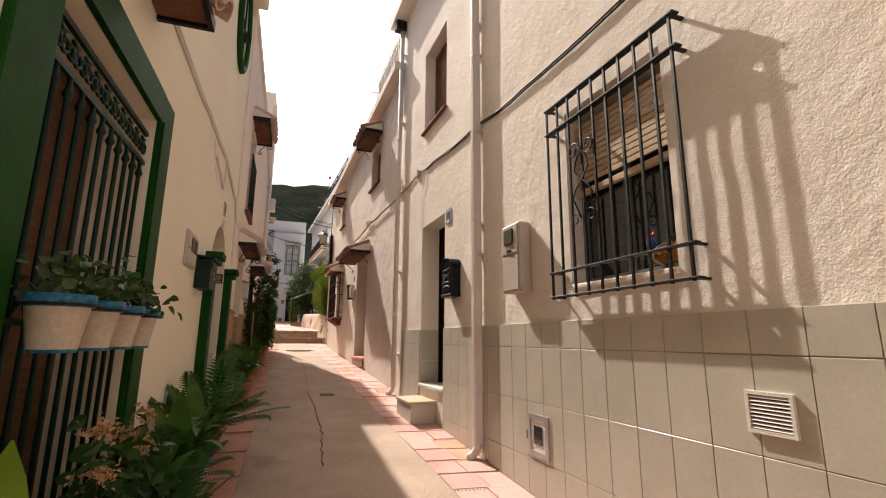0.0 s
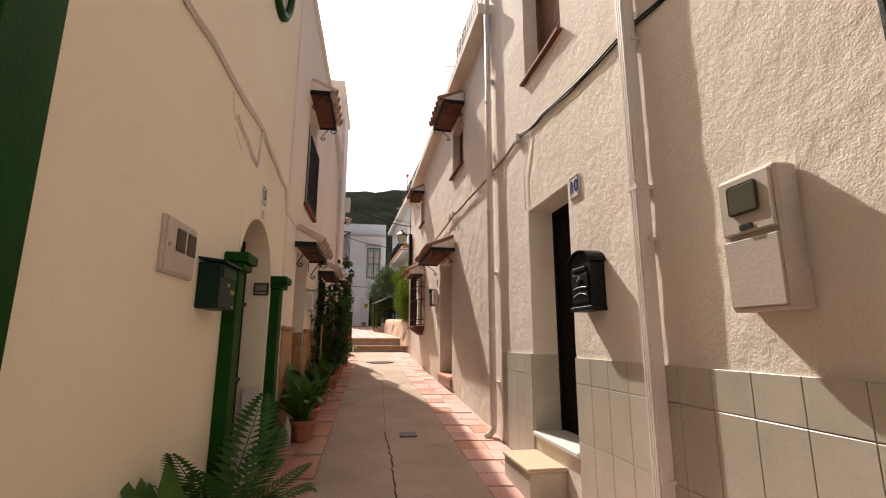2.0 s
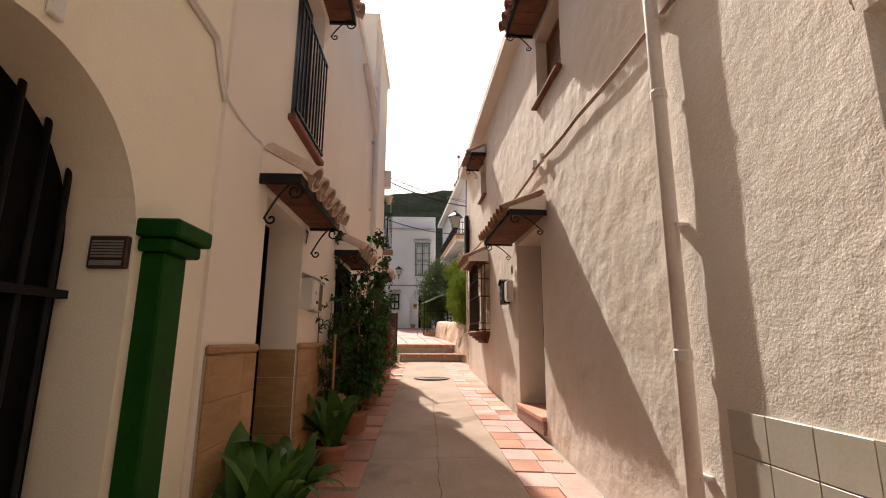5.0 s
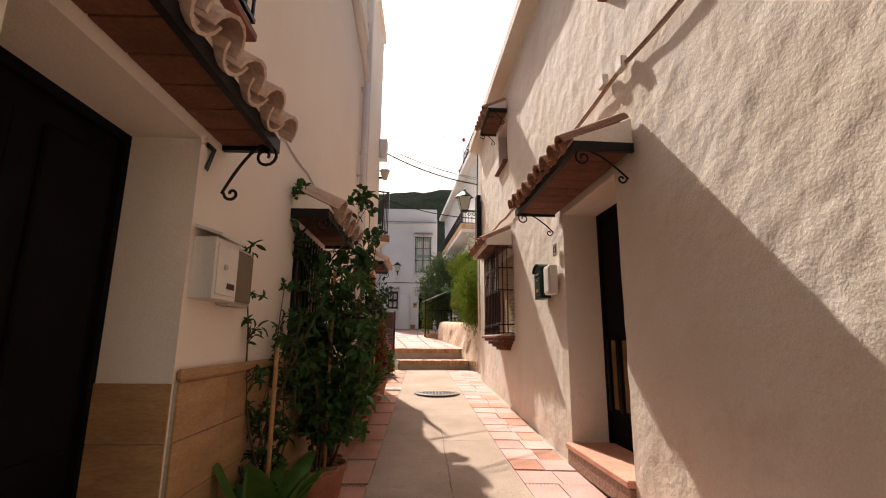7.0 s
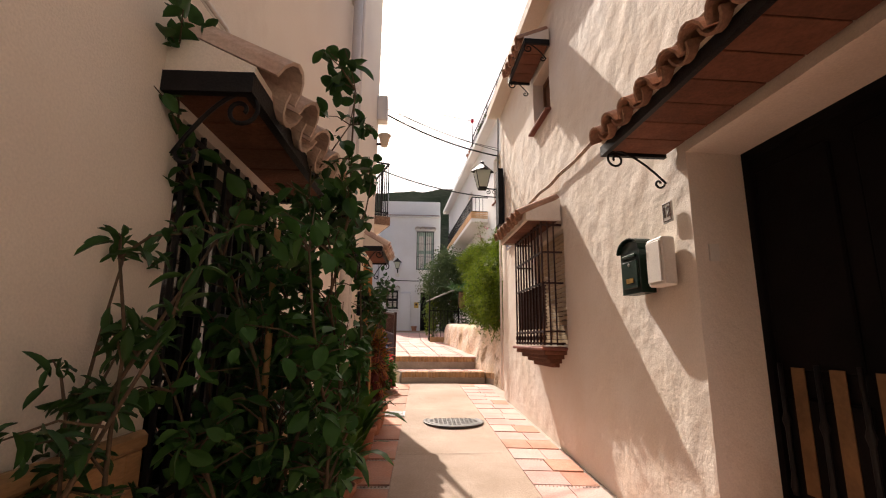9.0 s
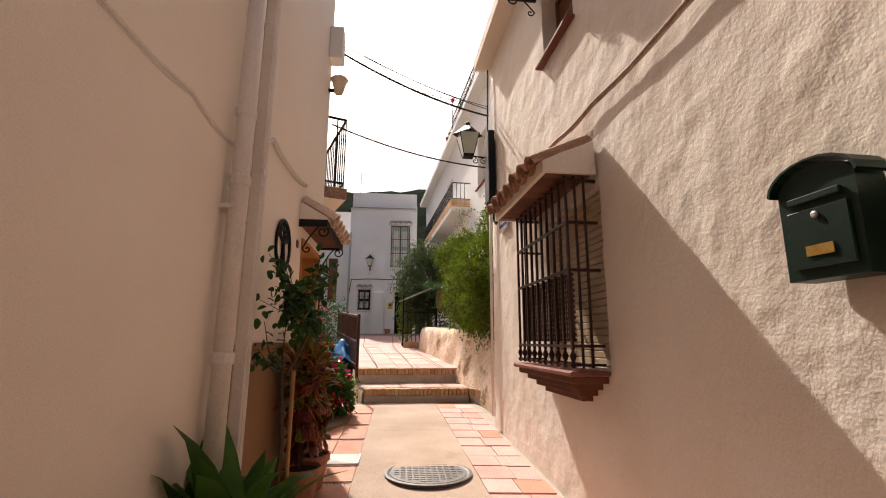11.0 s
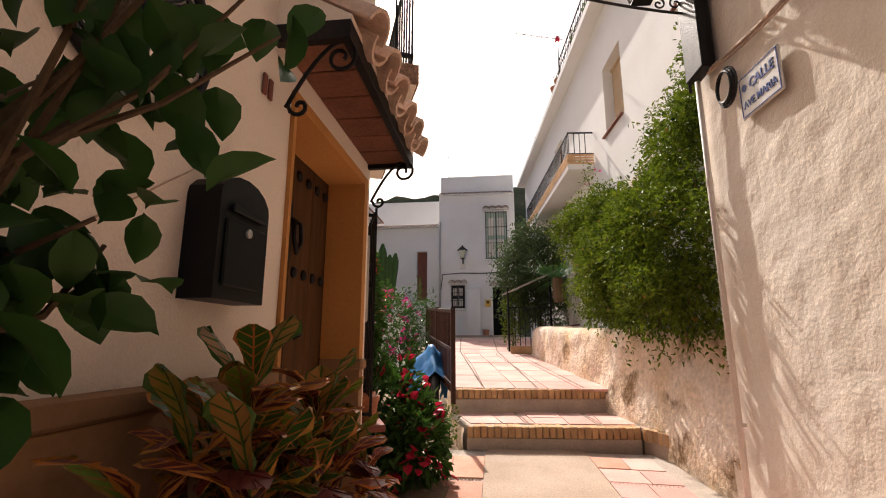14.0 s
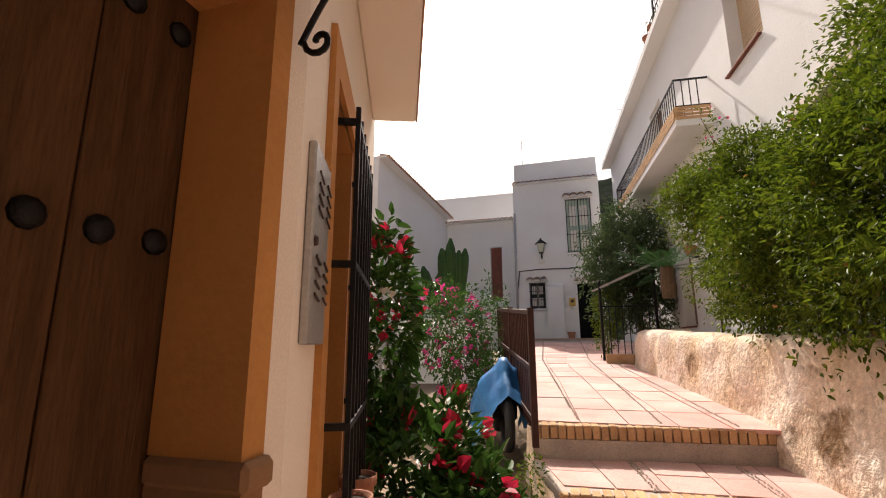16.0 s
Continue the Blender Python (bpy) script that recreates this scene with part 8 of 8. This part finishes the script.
def hooded_window(name, x, z0, z1, w, label, shutter, tiles=4):
    win = thing(name, pose(x, FY, 0), label, "window", kind="structure")
    part("pane", cube(-w / 2, w / 2, 0.16, 0.17, z0, z1), GLASS, win)
    part("shutter", cube(-w / 2 + 0.02, -0.02, 0.11, 0.14, z0 + 0.02, z1 - 0.02), shutter, win)
    part("shutter", cube(0.02, w / 2 - 0.02, 0.11, 0.14, z0 + 0.02, z1 - 0.02), shutter, win)
    for i in range(2):
        for k in range(2):
            part("shutter_panel", cube(-w * 0.38 + i * w * 0.44, -w * 0.08 + i * w * 0.44, 0.095, 0.112, z0 + 0.1 + k * (z1 - z0) * 0.46, z0 + (z1 - z0) * (0.42 + 0.46 * k)), WHITE_PAINT, win)
    part("window_sill", cube(-w / 2 - 0.06, w / 2 + 0.06, -0.08, 0.1, z0 - 0.06, z0, bev=0.01), WHITEWASH, win)
    g = thing("window_grille", pose(x, FY, 0), "dark iron window grille under a small tiled hood", "window grille", "grilles of the far house")
    for z in (z0 + 0.02, (z0 * 2 + z1) / 3, (z0 + 2 * z1) / 3, z1 - 0.03):
        part("rail", cube(-w / 2 - 0.03, w / 2 + 0.03, -0.06, -0.045, z - 0.01, z + 0.01), IRON, g)
    for i in range(9):
        part("bar", bar(bmesh.new(), -w / 2 + w * i / 8, -0.052, z0 - 0.1, z1, 0.013), IRON, g)
    h = thing("tile_hood", pose(x, FY, z1 + 0.13), "small hood of curved clay tiles over a window", "tile hood", "tile hoods of the far house")
    me = barrel_mesh(0.24, (w + 0.2) / tiles / 2.1, CLAY)
    for i in range(tiles):
        piece("roof_tile", me, h, pose(-(w + 0.2) / 2 + (w + 0.2) * (i + 0.5) / tiles, 0.02, 0.0, 16))
    part("bed", cube(-w / 2 - 0.12, w / 2 + 0.12, -0.16, 0.0, -0.07, -0.01), WHITEWASH, h)


hooded_window("window_11", -0.06, 5.56, 7.6, 0.88, "tall window with pale green shutters behind a grille", surface("pale_green_shutter", (0.42, 0.52, 0.44), (0.36, 0.46, 0.38), 4, 0.6, 0.1, 50, 0.06))
hooded_window("window_12", -1.675, 3.55, 4.5, 0.55, "small dark window behind a grille", BLACK_BOX, 3)
fd = panelled_door("door_6", pose(0.14, FY + 0.2, 2.46), 0.80, 1.96, BLACK_DOOR, "dark doorway of the far house", 1, knob=False)
hd = thing("tile_hood", pose(0.14, FY, 4.55), "small hood of curved clay tiles over the far door", "tile hood", "tile hoods of the far house")
me = barrel_mesh(0.24, 0.11, CLAY)
for i in range(4):
    piece("roof_tile", me, hd, pose(-0.38 + 0.25 * i, 0.02, 0, 16))
part("buttress_body", prism(bmesh.new(), [(-0.27, -0.42), (0.27, -0.42), (0.27, 0.0), (-0.27, 0.0)], 0.0, lambda x, y: 2.02 if y > -0.1 else 1.9), WHITEWASH, thing("buttress", pose(-1.02, FY, 2.4), "stained whitewashed buttress against the far house", "buttress", kind="structure"))
block("kerb_far", pose(0, FY, 0), (-2.3, 0.9, -0.45, -0.02, 2.2, 2.47), CONCRETE, "low concrete kerb along the far house", "kerb")
yb = thing("meter_box", pose(-0.46, FY, 3.75), "yellow meter box beside the far door", "meter box")
part("body", cube(-0.11, 0.11, -0.10, 0.0, -0.14, 0.14, bev=0.01), surface("yellow_box", (0.60, 0.40, 0.10), (0.50, 0.33, 0.08), 5, 0.5, 0.1, 50, 0.08), yb)
part("window", cube(-0.05, 0.05, -0.106, -0.10, -0.02, 0.08), INK_DARK, yb)
street_lamp(pose(-1.46, FY, 5.55), "black iron wall lantern on the far house", 0.32, 1.2)
part("box", cube(-0.10, 0.10, -0.06, 0.0, -0.08, 0.08, bev=0.008), WHITE_PAINT, thing("junction_box", pose(-1.46, FY, 5.28), "white junction box under the far lantern", "junction box"))
tagged(part("wall_cable", tube(bmesh.new(), [(-2.4, FY - 0.02, 4.2), (-2.3, FY - 0.02, 4.95), (-1.5, FY - 0.02, 5.0), (-0.6, FY - 0.02, 4.98), (0.7, FY - 0.02, 5.03)], 0.02, 5), CABLE_BLACK), "dark cable along the far house front", "cable")
downpipe(pose(-2.42, FY, 0), 2.5, 7.2, 0.045, "grey downpipe between the far houses", material=STEEL, out=0.06)
pd = thing("planter_pot", pose(-0.55, FY - 0.3, 2.47), "dark pot by the far door", "flower pot")
part("body", lathe(bmesh.new(), [(0.10, 0), (0.14, 0.2), (0.15, 0.22)], 12), POT, pd)
lowdoor = thing("door_7", pose(-3.22, FY + 0.4, 3.9), "pink edged doorway of the low house", "door", kind="structure")
part("leaf", cube(-0.22, 0.22, 0.05, 0.1, 0, 2.1), RED_SILL, lowdoor)


def antenna(m, label, mast, elems, boom, tilt=0.0, el=0.5):
    t = thing("antenna", m, label, "antenna", "roof aerials")
    part("mast", tube(bmesh.new(), [(0, 0, 0), (0, 0, mast)], 0.018, 6), STEEL, t, smooth=True)
    part("boom", tube(bmesh.new(), [(-boom, 0, mast - 0.1 + tilt), (0.15, 0, mast - 0.1)], 0.011, 5), STEEL, t, smooth=True)
    for i in range(elems):
        f = i / (elems - 1)
        part("element", tube(bmesh.new(), [(-boom * f, -el / 2, mast - 0.1 + tilt * f), (-boom * f, el / 2, mast - 0.1 + tilt * f)], 0.006, 4), STEEL, t)
    return t


antenna(pose(-2.1, FY + 0.6, 8.3, 0, 0, 10), "thin aerial on the far house roof", 2.2, 7, 0.9, -0.1)
antenna(on_r(10.9, 6.1, -1.2) @ pose(0, 0, 0, 0, 0, 70), "comb shaped aerial on the roof", 1.75, 7, 1.15, 0.1, 0.6)
at = antenna(on_r2(24.0, 8.44, 0.12) @ pose(0, 0, 0, 0, 0, 100), "red and grey aerial on the tall house", 1.5, 9, 1.1, 0.05, 0.35)
part("reflector", cube(-0.05, 0.05, -0.05, 0.05, 1.34, 1.46, bev=0.01), PETAL_RED, at, "red plastic dipole box")
antenna(on_r2(29.5, 8.4, -0.4) @ pose(0, 0, 0, 0, 0, 90), "thin aerial mast on the tall house", 1.4, 3, 0.3)

# ---- tall house behind the garden ----
tr = thing("terrace_railing", on_r2(21.6, 8.44, 0.16), "rusty dark iron railing along the roof terrace", "railing")
for z in (0.12, 0.66):
    part("rail", tube(bmesh.new(), [(-2.2, 0, z), (2.6, 0, z)], 0.016, 6), IRON, tr)
for i in range(37):
    part("baluster", tube(bmesh.new(), [(-2.2 + i * 0.1333, 0, 0.12 if i % 9 else 0.0), (-2.2 + i * 0.1333, 0, 0.66)], 0.008 if i % 9 else 0.016, 5), IRON, tr)
for i, y in enumerate((23.95, 24.3)):
    pot(on_r2(y, 8.44, 0.16 + 0.02 * i), 0.11, 0.22, POT, "small terracotta pot on the roof edge", group="pots on the roof edge")
balcony(on_r2(0, 0), -27.6, -22.2, 0.52, 5.72, 0.45, "long balcony with a brick edge and a black railing", True, WHITEWASH)
for name, y, z0, z1, w, label in (("window_13", 25.15, 5.2, 7.4, 0.9, "balcony door with a dark shutter"), ("window_14", 20.95, 5.9, 7.2, 0.9, "upper window with a half-lowered blind"), ("window_15", 24.25, 2.6, 4.3, 0.7, "dark ground floor window"), ("window_16", 18.25, 6.3, 7.6, 0.7, "upper window with a blind")):
    upper_window(name, y, w, z0, z1, label, on_r2, SHUTTER if name == "window_14" else SHUTTER_W)
part("grate", cube(-0.10, 0.10, -0.015, 0.0, -0.12, 0.12), INK_DARK, thing("wall_vent", on_r2(17.6, 5.9), "dark air vent grate high in the wall", "vent"))
lt = thing("lean_to_roof", on_r2(18.6, 4.55), "plastered edge of a small lean-to roof among the creeper", "roof", kind="structure")
part("slab", box(bmesh.new(), -1.2, 0.9, -0.28, 0.0, -0.06, 0.06, m=pose(0, 0, 0, 0, -8)), PLASTER_R, lt)
rb = thing("roof_railing", on_r2(0, 8.45), "low rusty railing along the roof edge", "railing")
for z in (0.05, 0.45):
    part("rail", cube(-24.5, -18.2, -0.16, -0.14, z - 0.012, z + 0.012), BROWN_IRON, rb)
for i in range(46):
    part("bar", bar(bmesh.new(), -24.5 + 6.3 * i / 45, -0.15, 0.0, 0.45, 0.012), BROWN_IRON, rb)
for y, z in ((23.9, 8.45), (21.4, 8.45), (22.3, 8.45)):
    t = pot(on_r2(y, z, 0.08), 0.11, 0.2, POT, "terracotta pot on the roof edge", group="pots on the roof edge")
    rs = np.random.RandomState(int(y * 10))
    leaf_cloud("foliage", rs.normal(size=(60, 3)) * (0.1, 0.1, 0.09) + (0, 0, 0.28), rs.uniform(0.05, 0.09, 60), OLIVE, t, seed=2)
for y, z in ((23.4, 3.75), (22.9, 4.15)):
    t = pot(on_r2(y, z, 0.12), 0.10, 0.18, POT, "terracotta pot hung on the house wall", group="pots on the garden house")
    tagged(part("pot_bracket", cube(-0.06, 0.06, -0.14, 0.0, -0.02, 0.0), IRON, m=on_r2(y, z)), "iron bracket under a wall pot", "bracket", "brackets of wall pots")

# small canopy and gate by the garden end
gc = thing("gate_canopy", pose(0.62, 24.0, 0, 0, 0, 12), "dark garden gate under a sloping grey canopy", "gate")
part("canopy", box(bmesh.new(), -0.55, 0.55, -0.6, 0.6, -0.02, 0.02, m=pose(0, 0, 3.55, 0, -24)), AWNING, gc)
for x in (-0.5, 0.5):
    part("post", bar(bmesh.new(), x, 0.0, 2.0, 3.45 + 0.2 * (x > 0), 0.04), IRON, gc)
for i in range(9):
    part("bar", bar(bmesh.new(), -0.48 + 0.12 * i, 0.0, 2.05, 3.0, 0.014), IRON, gc)
for z in (2.1, 2.98):
    part("rail", cube(-0.5, 0.5, -0.015, 0.015, z - 0.012, z + 0.012), IRON, gc)
block("kerb_gate", pose(0.5, 23.6, 0), (-0.35, 0.6, -0.12, 0.3, 1.8, 2.12), BRICK, "low brick kerb before the garden gate", "kerb")

# ---- overhead cables ----
def span(a, b, sag, r, label):
    a, b = Vector(a), Vector(b)
    pts = [a.lerp(b, i / 20) - Vector((0, 0, sag * 4 * (i / 20) * (1 - i / 20))) for i in range(21)]
    tagged(part("overhead_cable", tube(bmesh.new(), pts, r, 5), CABLE_BLACK, smooth=True), label, "cable", "cables over the lane")


span((-0.80, 15.6, 5.68), (1.24, 16.3, 5.25), 0.10, 0.014, "black cable hung across the lane")
span((-0.80, 15.6, 5.78), (1.24, 16.3, 5.35), 0.06, 0.006, "thin cable hung across the lane")
span((-0.80, 15.6, 5.82), (1.24, 16.35, 5.42), 0.10, 0.005, "thin cable hung across the lane")
span((-0.80, 15.65, 4.70), (1.24, 16.3, 4.48), 0.09, 0.010, "black cable hung across the lane")
span((1.25, 16.35, 6.0), (1.22, 16.35, 3.9), 0.0, 0.012, "black cables down the house corner")
wall_cable([(7.5, 3.0), (8.75, 3.0), (9.69, 3.2), (10.28, 3.19), (10.9, 3.16), (11.72, 3.13), (12.33, 3.17), (12.75, 3.15), (13.07, 3.26), (13.53, 3.51), (14.1, 3.5), (14.66, 3.57)], 0.011, "painted cables clipped along the house front", on_l, PIPE_WHITE)
sh = thing("roof_shrub", on_r(16.2, 6.2, -0.05), "dry weeds growing on the eaves", "weeds")
rs = np.random.RandomState(5)
leaf_cloud("foliage", np.column_stack([rs.normal(size=130) * 0.18, rs.normal(size=130) * 0.06, rs.uniform(0, 0.5, 130)]), rs.uniform(0.04, 0.09, 130), OLIVE, sh, width=0.25, seed=5, droop=-0.8)
# laundry screens on the terrace behind the eaves
tr = thing("terrace_railing", on_r(0, 6.2), "white terrace railing with a grey screen above the eaves", "railing")
for z in (0.05, 0.75):
    part("rail", cube(-9.4, -7.5, -0.04, -0.02, z - 0.015, z + 0.015), WHITE_PAINT, tr)
for i in range(16):
    part("bar", bar(bmesh.new(), -9.4 + 1.9 * i / 15, -0.03, 0.0, 0.75, 0.016), WHITE_PAINT, tr)
part("screen", cube(-9.4, -7.55, 0.0, 0.01, 0.0, 0.95), AWNING, tr, "grey cloth screen")
